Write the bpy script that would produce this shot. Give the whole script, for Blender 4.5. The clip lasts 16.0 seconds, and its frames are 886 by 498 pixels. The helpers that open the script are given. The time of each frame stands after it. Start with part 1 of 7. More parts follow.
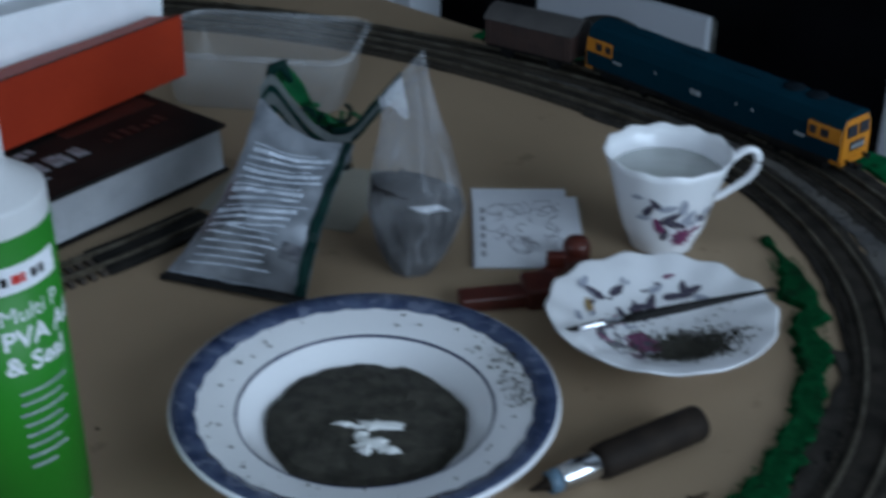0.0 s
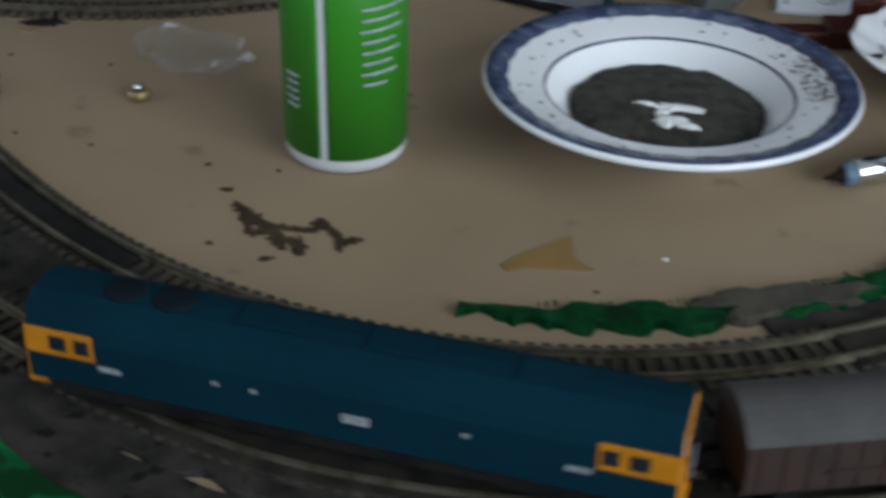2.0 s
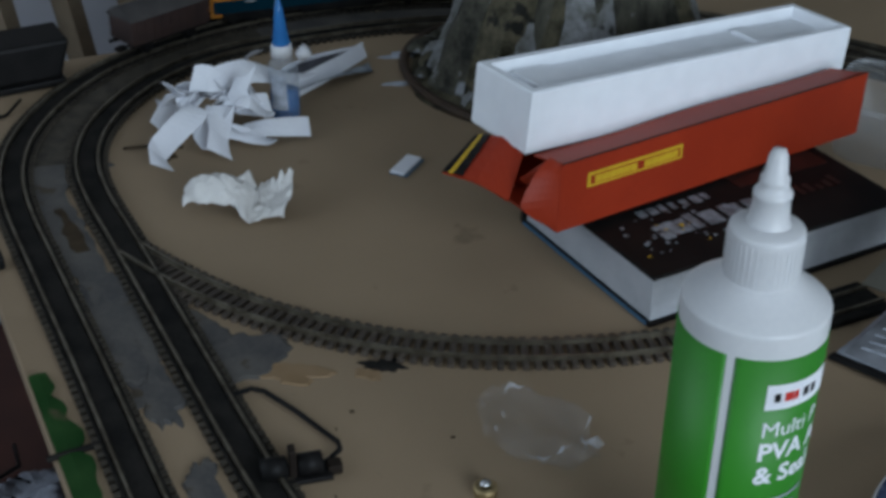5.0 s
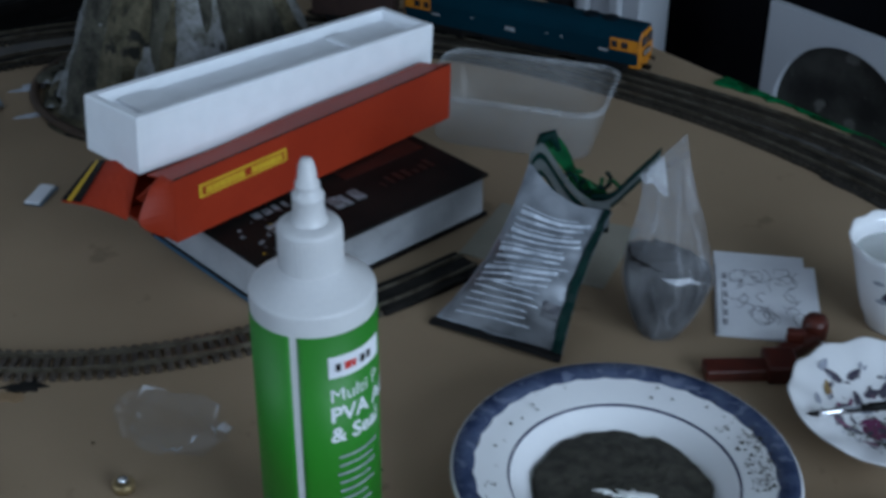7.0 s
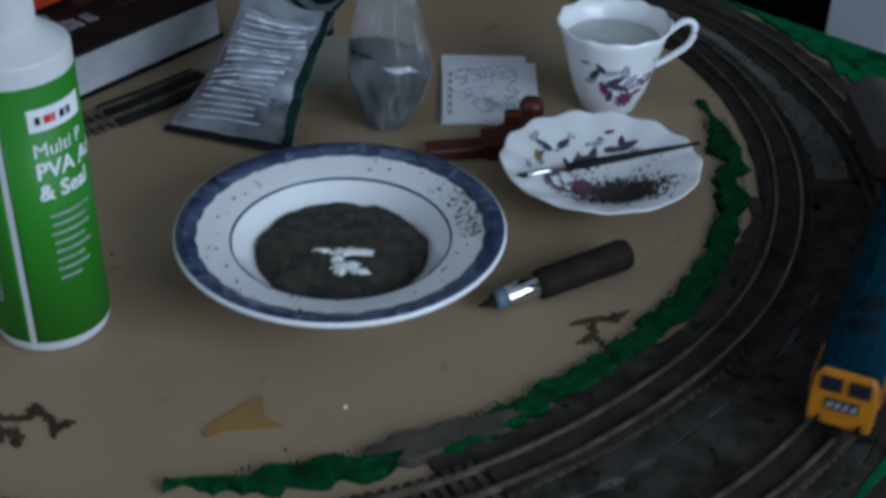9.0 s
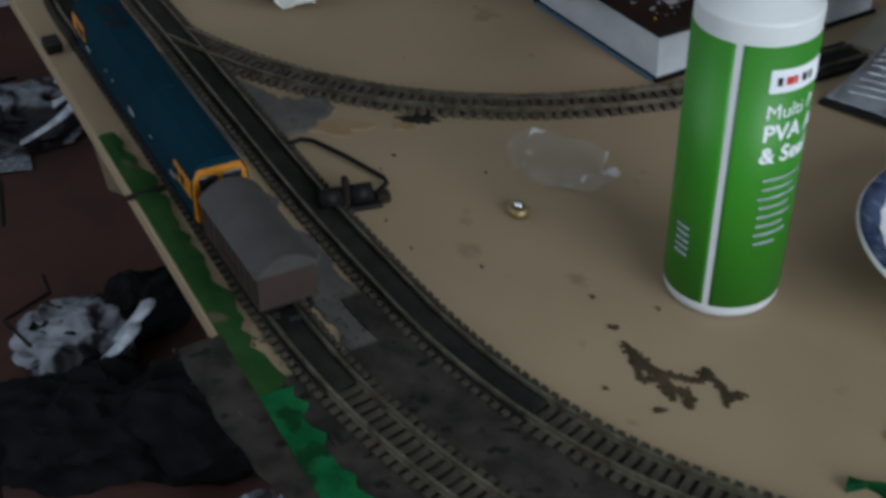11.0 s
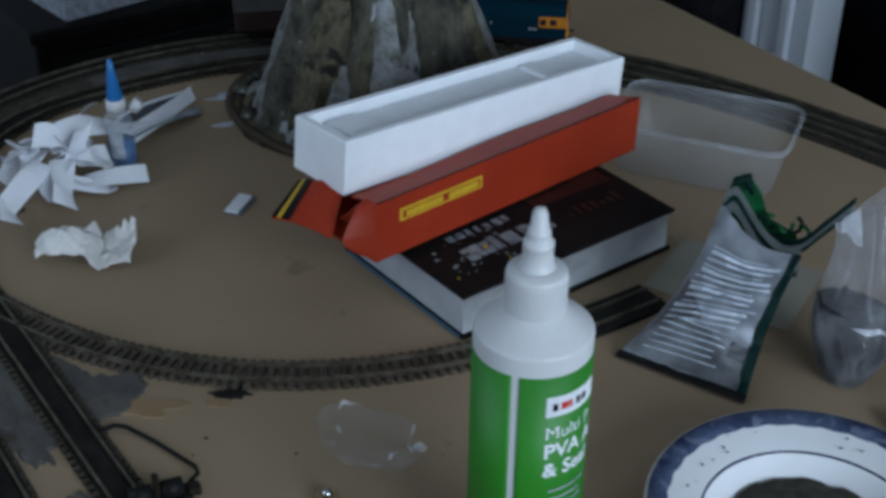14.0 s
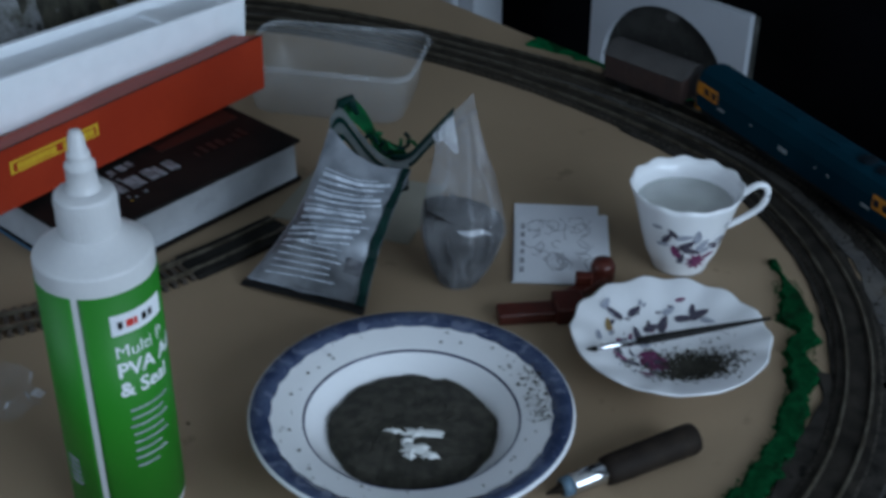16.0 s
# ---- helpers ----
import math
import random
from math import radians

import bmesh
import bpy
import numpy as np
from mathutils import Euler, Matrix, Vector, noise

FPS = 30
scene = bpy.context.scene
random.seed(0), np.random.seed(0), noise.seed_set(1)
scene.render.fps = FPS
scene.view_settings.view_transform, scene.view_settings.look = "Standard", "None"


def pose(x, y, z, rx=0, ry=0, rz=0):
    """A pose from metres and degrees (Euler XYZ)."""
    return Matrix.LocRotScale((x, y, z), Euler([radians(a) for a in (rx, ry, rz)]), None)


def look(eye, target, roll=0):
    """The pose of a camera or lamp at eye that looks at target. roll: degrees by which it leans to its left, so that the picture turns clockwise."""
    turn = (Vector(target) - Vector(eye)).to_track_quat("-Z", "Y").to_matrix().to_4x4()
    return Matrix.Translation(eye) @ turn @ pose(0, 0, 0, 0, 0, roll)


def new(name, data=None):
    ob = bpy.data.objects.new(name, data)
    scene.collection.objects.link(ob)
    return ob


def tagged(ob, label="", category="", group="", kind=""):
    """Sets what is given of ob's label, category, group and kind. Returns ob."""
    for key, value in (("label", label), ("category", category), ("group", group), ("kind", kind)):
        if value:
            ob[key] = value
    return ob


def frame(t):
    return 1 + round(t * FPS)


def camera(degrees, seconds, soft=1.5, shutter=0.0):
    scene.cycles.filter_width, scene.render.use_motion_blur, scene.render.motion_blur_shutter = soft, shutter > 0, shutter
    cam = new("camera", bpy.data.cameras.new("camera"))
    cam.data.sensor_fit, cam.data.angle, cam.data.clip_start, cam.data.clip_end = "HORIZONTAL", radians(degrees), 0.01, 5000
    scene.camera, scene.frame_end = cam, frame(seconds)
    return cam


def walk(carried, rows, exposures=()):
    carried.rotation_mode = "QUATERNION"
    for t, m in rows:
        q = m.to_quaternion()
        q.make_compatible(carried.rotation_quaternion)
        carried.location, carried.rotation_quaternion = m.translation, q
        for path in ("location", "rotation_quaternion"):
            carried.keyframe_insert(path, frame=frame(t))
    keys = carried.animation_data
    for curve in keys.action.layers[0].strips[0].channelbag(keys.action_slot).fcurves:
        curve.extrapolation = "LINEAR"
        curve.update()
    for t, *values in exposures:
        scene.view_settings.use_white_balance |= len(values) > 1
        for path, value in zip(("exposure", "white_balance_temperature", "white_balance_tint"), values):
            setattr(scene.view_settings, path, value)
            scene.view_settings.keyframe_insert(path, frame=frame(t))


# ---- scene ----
# <cam>
cam = camera(35.49, 16.0, soft=3.6, shutter=0.3)
walk(cam, [
    (0.0, pose(0.0501, -0.5767, 0.4414, 60.83, -0.31, 1.30)),
    (0.5, pose(0.0901, -0.6237, 0.4329, 60.46, -0.64, -3.01)),
    (1.0, pose(0.0899, -0.6668, 0.4062, 59.28, -0.36, -2.31)),
    (1.5, pose(0.0642, -0.6858, 0.3726, 58.01, -0.85, 3.28)),
    (2.0, pose(0.0240, -0.6752, 0.3464, 57.59, -1.06, 12.75)),
    (2.5, pose(-0.0151, -0.6283, 0.3467, 57.08, 0.90, 19.83)),
    (3.0, pose(-0.0587, -0.5962, 0.3580, 58.81, 0.17, 23.08)),
    (3.5, pose(-0.1000, -0.5766, 0.4013, 58.91, -0.17, 24.11)),
    (3.7, pose(-0.1055, -0.5706, 0.4148, 59.31, -0.36, 24.89)),
    (5.8, pose(-0.0694, -0.5605, 0.5347, 58.28, -0.39, 17.93)),
    (6.0, pose(-0.0572, -0.5656, 0.5428, 58.22, -0.08, 16.06)),
    (6.5, pose(-0.0351, -0.5907, 0.5530, 58.33, -0.15, 12.61)),
    (7.0, pose(-0.0061, -0.6116, 0.5487, 58.39, -0.42, 9.48)),
    (7.5, pose(0.0200, -0.6293, 0.5396, 57.91, 0.17, 6.30)),
    (8.0, pose(0.0462, -0.6385, 0.5235, 56.93, 0.31, 2.46)),
    (8.5, pose(0.0648, -0.6574, 0.5073, 56.54, -0.12, 1.16)),
    (9.0, pose(0.0705, -0.6902, 0.4859, 55.94, -0.94, 1.43)),
    (9.5, pose(0.0439, -0.7211, 0.4602, 54.06, -0.76, 6.51)),
    (10.0, pose(-0.0156, -0.7243, 0.4492, 53.55, -1.08, 13.61)),
    (10.2, pose(-0.0342, -0.7186, 0.4496, 53.35, -0.84, 15.77)),
    (12.3, pose(-0.0999, -0.6579, 0.5477, 56.84, 0.48, 23.52)),
    (12.5, pose(-0.0983, -0.6548, 0.5585, 57.17, 0.37, 22.80)),
    (13.0, pose(-0.0834, -0.6423, 0.5609, 57.76, -0.02, 21.07)),
    (13.5, pose(-0.0670, -0.6326, 0.5742, 57.97, -0.52, 18.20)),
    (14.0, pose(-0.0576, -0.6346, 0.5865, 58.01, -0.73, 15.28)),
    (14.5, pose(-0.0273, -0.6373, 0.5812, 58.19, -1.12, 12.56)),
    (15.0, pose(0.0187, -0.6364, 0.5753, 57.42, 0.17, 9.22)),
    (15.5, pose(0.0507, -0.6370, 0.5784, 57.31, 0.41, 6.61)),
    (16.0, pose(0.0673, -0.6497, 0.5690, 57.18, -0.30, 4.52)),
], exposures=[(0.0, -0.09, 5950, 11), (0.5, -0.09, 6150, 11), (1.0, 0.03, 6400, 11), (2.0, 0.36, 6900, 13), (3.0, 0.48, 7200, 14), (3.7, 0.40, 7100, 14), (5.8, 0.0, 6200, 12), (7.0, -0.05, 6000, 12), (8.5, -0.12, 6050, 12), (9.2, -0.10, 6200, 12), (10.0, 0.28, 7000, 13), (11.5, 0.38, 6900, 13), (12.5, 0.46, 6500, 12), (13.5, 0.22, 6250, 12), (14.5, 0.0, 6150, 12), (16.0, -0.16, 6000, 11)])
# </cam>

# world and light
world = bpy.data.worlds.new("sky")
scene.world = world
world.use_nodes = True
wn = world.node_tree
sky = wn.nodes.new("ShaderNodeTexSky")
sky.sky_type = "NISHITA"
sky.sun_disc = False
sky.sun_elevation, sky.sun_rotation = radians(35), radians(100)
wn.links.new(sky.outputs[0], wn.nodes["Background"].inputs[0])
wn.nodes["Background"].inputs[1].default_value = 0.1

D = Vector((0.7507, -0.6606, 0))       # along the long side of the board
N = Vector((0.6606, 0.7507, 0))        # across it
FLOOR_Z = -0.70
TURN = math.degrees(math.atan2(D.y, D.x))


def dn(d, n, z=0.0):
    """A place from its distance along and across the board."""
    return D * d + N * n + Vector((0, 0, z))


lamp_data = bpy.data.lights.new("window_light", "AREA")
lamp_data.shape, lamp_data.size, lamp_data.size_y = "RECTANGLE", 1.6, 1.2
lamp_data.energy, lamp_data.color = 41.0, (0.70, 0.87, 1.0)
window_light = new("window_light", lamp_data)
window_light.matrix_world = look(dn(2.02, 0.05, 0.75), dn(0.0, 0.05, 0.2))
# fill lamp added to even out the board's left side; no real source
second_data = bpy.data.lights.new("left_fill_light", "AREA")
second_data.shape, second_data.size, second_data.size_y = "RECTANGLE", 1.5, 1.2
second_data.energy, second_data.color = 10.5, (0.70, 0.87, 1.0)
second_light = new("left_fill_light", second_data)
second_light.matrix_world = look(dn(-0.75, -2.12, 0.75), dn(-0.6, 0.0, 0.1))


# ---- materials ----
def mat(name, a, b=None, rough=0.6, scale=40.0, metal=0.0, bump=0.0, fine=400.0, spot=None, detail=6.0, low=0.35, high=0.65,
        ior=1.45, vary=0.0):
    m = bpy.data.materials.new(name)
    m.use_nodes = True
    nt = m.node_tree
    bs = nt.nodes["Principled BSDF"]
    bs.inputs["Roughness"].default_value = rough
    bs.inputs["Metallic"].default_value = metal
    bs.inputs["IOR"].default_value = ior
    if b is None:
        b = tuple(0.8 * v for v in a)
    co = nt.nodes.new("ShaderNodeTexCoord")
    n1 = nt.nodes.new("ShaderNodeTexNoise")
    n1.inputs["Scale"].default_value, n1.inputs["Detail"].default_value = scale, detail
    n2 = nt.nodes.new("ShaderNodeTexNoise")
    n2.inputs["Scale"].default_value, n2.inputs["Detail"].default_value = fine, 3.0
    nt.links.new(co.outputs["Object"], n1.inputs["Vector"])
    nt.links.new(co.outputs["Object"], n2.inputs["Vector"])
    ramp = nt.nodes.new("ShaderNodeMapRange")
    ramp.inputs[1].default_value, ramp.inputs[2].default_value = low, high
    mixf = nt.nodes.new("ShaderNodeMath")
    mixf.operation = "MULTIPLY_ADD"
    mixf.inputs[1].default_value = 0.35
    nt.links.new(n2.outputs[0], mixf.inputs[0])
    sub = nt.nodes.new("ShaderNodeMath")
    sub.operation = "ADD"
    sub.inputs[1].default_value = -0.175
    nt.links.new(n1.outputs[0], sub.inputs[0])
    nt.links.new(sub.outputs[0], mixf.inputs[2])
    nt.links.new(mixf.outputs[0], ramp.inputs[0])
    mix = nt.nodes.new("ShaderNodeMix")
    mix.data_type = "RGBA"
    mix.inputs["A"].default_value, mix.inputs["B"].default_value = (*a, 1), (*b, 1)
    nt.links.new(ramp.outputs[0], mix.inputs["Factor"])
    out = mix.outputs["Result"]
    if spot:
        colour, size, amount = spot
        n3 = nt.nodes.new("ShaderNodeTexNoise")
        n3.inputs["Scale"].default_value, n3.inputs["Detail"].default_value = size, 4.0
        nt.links.new(co.outputs["Object"], n3.inputs["Vector"])
        r3 = nt.nodes.new("ShaderNodeMapRange")
        r3.inputs[1].default_value, r3.inputs[2].default_value = amount, amount + 0.06
        nt.links.new(n3.outputs[0], r3.inputs[0])
        mx = nt.nodes.new("ShaderNodeMix")
        mx.data_type = "RGBA"
        mx.inputs["B"].default_value = (*colour, 1)
        nt.links.new(r3.outputs[0], mx.inputs["Factor"])
        nt.links.new(out, mx.inputs["A"])
        out = mx.outputs["Result"]
    if vary:
        info = nt.nodes.new("ShaderNodeObjectInfo")
        hv = nt.nodes.new("ShaderNodeHueSaturation")
        rv = nt.nodes.new("ShaderNodeMapRange")
        rv.inputs[3].default_value, rv.inputs[4].default_value = 1 - vary, 1 + vary
        nt.links.new(info.outputs["Random"], rv.inputs[0])
        nt.links.new(rv.outputs[0], hv.inputs["Value"])
        nt.links.new(out, hv.inputs["Color"])
        out = hv.outputs[0]
    nt.links.new(out, bs.inputs["Base Color"])
    if bump:
        bp = nt.nodes.new("ShaderNodeBump")
        bp.inputs["Strength"].default_value, bp.inputs["Distance"].default_value = bump, 0.002
        nt.links.new(mixf.outputs[0], bp.inputs["Height"])
        nt.links.new(bp.outputs[0], bs.inputs["Normal"])
    return m


def glassy(name, colour, rough=0.1, alpha=0.25, ior=1.45, grain=45.0):
    """Thin clear film: part clear, part glossy plastic."""
    m = bpy.data.materials.new(name)
    m.use_nodes = True
    nt = m.node_tree
    bs = nt.nodes["Principled BSDF"]
    bs.inputs["Base Color"].default_value = (*colour, 1)
    bs.inputs["Roughness"].default_value = rough
    clear = nt.nodes.new("ShaderNodeBsdfTransparent")
    clear.inputs[0].default_value = (0.95, 0.96, 0.97, 1)
    mx = nt.nodes.new("ShaderNodeMixShader")
    co = nt.nodes.new("ShaderNodeTexCoord")
    nz = nt.nodes.new("ShaderNodeTexNoise")
    nz.inputs["Scale"].default_value, nz.inputs["Detail"].default_value = grain, 5.0
    nt.links.new(co.outputs["Object"], nz.inputs["Vector"])
    rg = nt.nodes.new("ShaderNodeMapRange")
    rg.inputs[1].default_value, rg.inputs[2].default_value = 0.35, 0.7
    rg.inputs[3].default_value, rg.inputs[4].default_value = alpha * 0.55, alpha * 1.5
    nt.links.new(nz.outputs[0], rg.inputs[0])
    nt.links.new(rg.outputs[0], mx.inputs[0])
    nt.links.new(clear.outputs[0], mx.inputs[1])
    nt.links.new(bs.outputs[0], mx.inputs[2])
    bp = nt.nodes.new("ShaderNodeBump")
    bp.inputs["Strength"].default_value, bp.inputs["Distance"].default_value = 0.5, 0.003
    nt.links.new(nz.outputs[0], bp.inputs["Height"])
    nt.links.new(bp.outputs[0], bs.inputs["Normal"])
    nt.links.new(mx.outputs[0], nt.nodes["Material Output"].inputs["Surface"])
    return m


M = dict(
    board=mat("fibreboard", (0.30, 0.215, 0.135), (0.26, 0.185, 0.115), 0.75, 6, bump=0.12, fine=700, spot=((0.20, 0.14, 0.085), 26, 0.66)),
    boardside=mat("board_edge", (0.36, 0.27, 0.17), (0.28, 0.2, 0.12), 0.8, 30),
    carpet=mat("carpet", (0.075, 0.028, 0.02), (0.05, 0.02, 0.016), 0.95, 9, bump=0.5, fine=900),
    wall=mat("wall_paint", (0.62, 0.62, 0.66), (0.58, 0.58, 0.62), 0.8, 4, bump=0.1),
    ceiling=mat("ceiling_paint", (0.7, 0.7, 0.68), (0.66, 0.66, 0.64), 0.85, 4),
    # near black puts shade into the colour of the unlit surfaces
    shadewall=mat("shade_black", (0.003, 0.003, 0.004), (0.007, 0.007, 0.010), 0.9, 6, bump=0.2, ior=1.2),
    gloss_white=mat("white_gloss", (0.50, 0.52, 0.56), (0.45, 0.47, 0.51), 0.45, 5),
    ballast=mat("grey_ballast", (0.017, 0.015, 0.013), (0.042, 0.037, 0.032), 0.95, 55, bump=0.9, fine=1100, spot=((0.009, 0.008, 0.007), 95, 0.60), ior=1.2),
    farinfill=mat("brown_track_dirt", (0.018, 0.015, 0.012), (0.040, 0.033, 0.026), 0.95, 60, bump=0.6, fine=1300, ior=1.2),
    packing=mat("packed_ballast", (0.014, 0.012, 0.010), (0.034, 0.029, 0.024), 0.95, 70, bump=0.8, fine=1300, ior=1.2),
    greypaint=mat("grey_paint", (0.056, 0.053, 0.053), (0.105, 0.096, 0.086), 0.8, 28, bump=0.2, spot=((0.06, 0.045, 0.03), 45, 0.62)),
    earth=mat("grey_brown_earth", (0.070, 0.058, 0.042), (0.036, 0.030, 0.023), 0.95, 90, bump=0.7, fine=1200),
    scatter=mat("green_scatter", (0.002, 0.033, 0.010), (0.005, 0.062, 0.020), 1.0, 160, bump=1.0, fine=1400, spot=((0.004, 0.022, 0.008), 60, 0.58), ior=1.12),
    grass=mat("grass_mat", (0.0015, 0.068, 0.022), (0.005, 0.125, 0.040), 1.0, 60, bump=0.9, fine=1500, spot=((0.004, 0.036, 0.012), 34, 0.54), ior=1.12),
    grassdull=mat("old_grass_mat", (0.012, 0.048, 0.012), (0.024, 0.068, 0.020), 1.0, 40, bump=0.8, fine=1500, spot=((0.085, 0.072, 0.042), 26, 0.62), ior=1.15),
    palestain=mat("pale_glue_stain", (0.27, 0.175, 0.095), (0.24, 0.15, 0.075), 0.6, 40),
    brownstain=mat("brown_stain", (0.062, 0.043, 0.025), (0.036, 0.025, 0.015), 0.8, 70, bump=0.5, ior=1.25),
    tanstain=mat("tan_stain", (0.27, 0.15, 0.045), (0.23, 0.13, 0.045), 0.6, 40, bump=0.2),
    rail=mat("rail_nickel", (0.22, 0.195, 0.150), (0.095, 0.078, 0.055), 0.45, 90, 0.75),
    sleeper=mat("sleeper_plastic", (0.045, 0.034, 0.027), (0.08, 0.062, 0.048), 0.7, 60, vary=0.25),
    dusty=mat("dusty_sleeper", (0.022, 0.017, 0.011), (0.050, 0.040, 0.028), 0.8, 60, vary=0.2),
    infill=mat("track_dark", (0.010, 0.0095, 0.009), (0.022, 0.020, 0.018), 0.85, 50, ior=1.2, bump=0.3),
    china=mat("white_china", (0.80, 0.80, 0.82), (0.76, 0.76, 0.79), 0.12, 8, ior=1.5),
    navy=mat("blue_glaze", (0.026, 0.038, 0.085), (0.065, 0.085, 0.15), 0.15, 60, ior=1.5, spot=((0.11, 0.13, 0.20), 110, 0.55)),
    ring=mat("dark_blue_line", (0.03, 0.035, 0.09), None, 0.15, 60),
    gravel=mat("plate_ballast", (0.026, 0.024, 0.018), (0.060, 0.055, 0.043), 0.95, 130, bump=1.0, fine=1500),
    glue=mat("white_glue", (0.78, 0.78, 0.77), (0.7, 0.7, 0.69), 0.3, 60),
    bottlewhite=mat("white_plastic", (0.61, 0.61, 0.62), (0.56, 0.56, 0.58), 0.38, 10),
    label=mat("green_label", (0.022, 0.205, 0.012), (0.018, 0.175, 0.010), 0.48, 12),
    paper=mat("white_paper", (0.75, 0.76, 0.80), (0.68, 0.69, 0.74), 0.8, 25),
    redlogo=mat("red_ink", (0.6, 0.03, 0.02), None, 0.5, 40),
    black=mat("black_plastic", (0.006, 0.006, 0.006), (0.011, 0.010, 0.010), 0.5, 50, ior=1.22),
    rubber=mat("brown_black_rubber", (0.012, 0.008, 0.006), (0.020, 0.014, 0.010), 0.7, 90, bump=0.15, ior=1.25),
    chrome=mat("chrome", (0.75, 0.76, 0.78), (0.62, 0.63, 0.65), 0.18, 60, 1.0),
    bluegrey=mat("blue_grey_plastic", (0.10, 0.16, 0.22), None, 0.4, 40),
    redcard=mat("red_card", (0.33, 0.030, 0.008), (0.28, 0.023, 0.006), 0.5, 14, bump=0.05, ior=1.35),
    yellow=mat("yellow_ink", (0.62, 0.40, 0.02), (0.55, 0.33, 0.015), 0.5, 60),
    foam=mat("white_foam", (0.84, 0.86, 0.90), (0.80, 0.82, 0.86), 0.75, 60, bump=0.15, fine=900),
    cover=mat("book_cover", (0.007, 0.0065, 0.0065), (0.013, 0.010, 0.009), 0.6, 30, ior=1.2),
    pages=mat("book_pages", (0.50, 0.51, 0.54), (0.40, 0.41, 0.44), 0.8, 12),
    bookblue=mat("blue_board", (0.045, 0.13, 0.22), None, 0.5, 30),
    bookred=mat("cover_red_print", (0.032, 0.011, 0.009), (0.012, 0.008, 0.007), 0.4, 60),
    bookgrey=mat("cover_grey_print", (0.30, 0.34, 0.38), (0.07, 0.08, 0.09), 0.4, 120),
    foil=mat("printed_foil", (0.23, 0.245, 0.275), (0.12, 0.13, 0.15), 0.40, 26, 0.25, bump=0.6, fine=90),
    foilwhite=mat("white_print", (0.56, 0.60, 0.68), (0.30, 0.33, 0.38), 0.4, 90),
    foildark=mat("dark_print", (0.035, 0.036, 0.045), (0.07, 0.07, 0.085), 0.45, 70),
    foilgreen=mat("dark_green_foil", (0.0012, 0.012, 0.011), (0.002, 0.020, 0.016), 0.6, 60, ior=1.2),
    brightgreen=mat("bright_green_foil", (0.008, 0.11, 0.035), (0.004, 0.055, 0.02), 0.5, 60, ior=1.3),
    cream=mat("cream_card", (0.27, 0.25, 0.205), (0.23, 0.215, 0.175), 0.8, 20),
    brownred=mat("brown_red_plastic", (0.085, 0.017, 0.01), (0.055, 0.012, 0.008), 0.35, 60),
    mauve=mat("mauve_glaze", (0.20, 0.055, 0.13), (0.12, 0.03, 0.08), 0.2, 120),
    leafdark=mat("dark_leaf_glaze", (0.05, 0.045, 0.075), (0.09, 0.08, 0.1), 0.2, 120),
    leafpale=mat("pale_leaf_glaze", (0.38, 0.40, 0.46), (0.28, 0.29, 0.36), 0.2, 120),
    leafamber=mat("amber_leaf_glaze", (0.28, 0.19, 0.08), None, 0.2, 120),
    locoblue=mat("rail_blue_paint", (0.0008, 0.022, 0.036), (0.0006, 0.017, 0.029), 0.85, 16, ior=1.15),
    locoyellow=mat("warning_yellow", (0.50, 0.18, 0.008), (0.40, 0.14, 0.006), 0.45, 50),
    locogrey=mat("underframe_black", (0.005, 0.005, 0.006), (0.012, 0.011, 0.010), 0.8, 80, ior=1.2),
    window=mat("cab_glass", (0.015, 0.018, 0.025), None, 0.08, 30),
    silver=mat("silver_print", (0.30, 0.32, 0.34), (0.18, 0.19, 0.2), 0.5, 300),
    wagonroof=mat("wagon_grey_roof", (0.052, 0.047, 0.045), (0.034, 0.031, 0.030), 0.75, 40),
    wagonbrown=mat("wagon_bauxite", (0.034, 0.016, 0.012), (0.022, 0.011, 0.009), 0.65, 60),
    wood=mat("bare_batten", (0.27, 0.21, 0.14), (0.2, 0.15, 0.1), 0.7, 20),
    bluecap=mat("blue_cap", (0.02, 0.16, 0.42), (0.015, 0.12, 0.34), 0.3, 30),
    clearp=glassy("clear_plastic", (0.70, 0.76, 0.84), 0.2, 0.15),
    film=glassy("clear_film", (0.75, 0.77, 0.82), 0.10, 0.075),
    tub=glassy("frosted_tub", (0.72, 0.73, 0.74), 0.22, 0.14, grain=14.0),
    water=glassy("water", (0.80, 0.82, 0.78), 0.03, 0.55, grain=6.0),
    pencil=mat("pencil_grey", (0.22, 0.22, 0.25), (0.42, 0.42, 0.46), 0.8, 200),
    tissue=mat("tissue", (0.70, 0.68, 0.66), (0.60, 0.58, 0.56), 0.9, 30, bump=0.5, fine=250),
    gold=mat("brass", (0.45, 0.34, 0.18), (0.3, 0.22, 0.11), 0.45, 50, 0.8),
    rock=mat("painted_rock", (0.010, 0.010, 0.006), (0.085, 0.080, 0.058), 0.85, 42, bump=0.9, fine=240, spot=((0.30, 0.31, 0.33), 40, 0.60)),
    rockpale=mat("pale_painted_rock", (0.08, 0.08, 0.065), (0.25, 0.255, 0.265), 0.8, 48, bump=0.8, fine=240, spot=((0.015, 0.016, 0.010), 44, 0.58)),
    rockolive=mat("olive_painted_rock", (0.022, 0.020, 0.008), (0.105, 0.090, 0.055), 0.85, 55, bump=0.9, fine=240, spot=((0.008, 0.008, 0.005), 50, 0.57)),
    rimbrown=mat("brown_base_edge", (0.060, 0.036, 0.022), (0.030, 0.018, 0.011), 0.7, 40, bump=0.3),
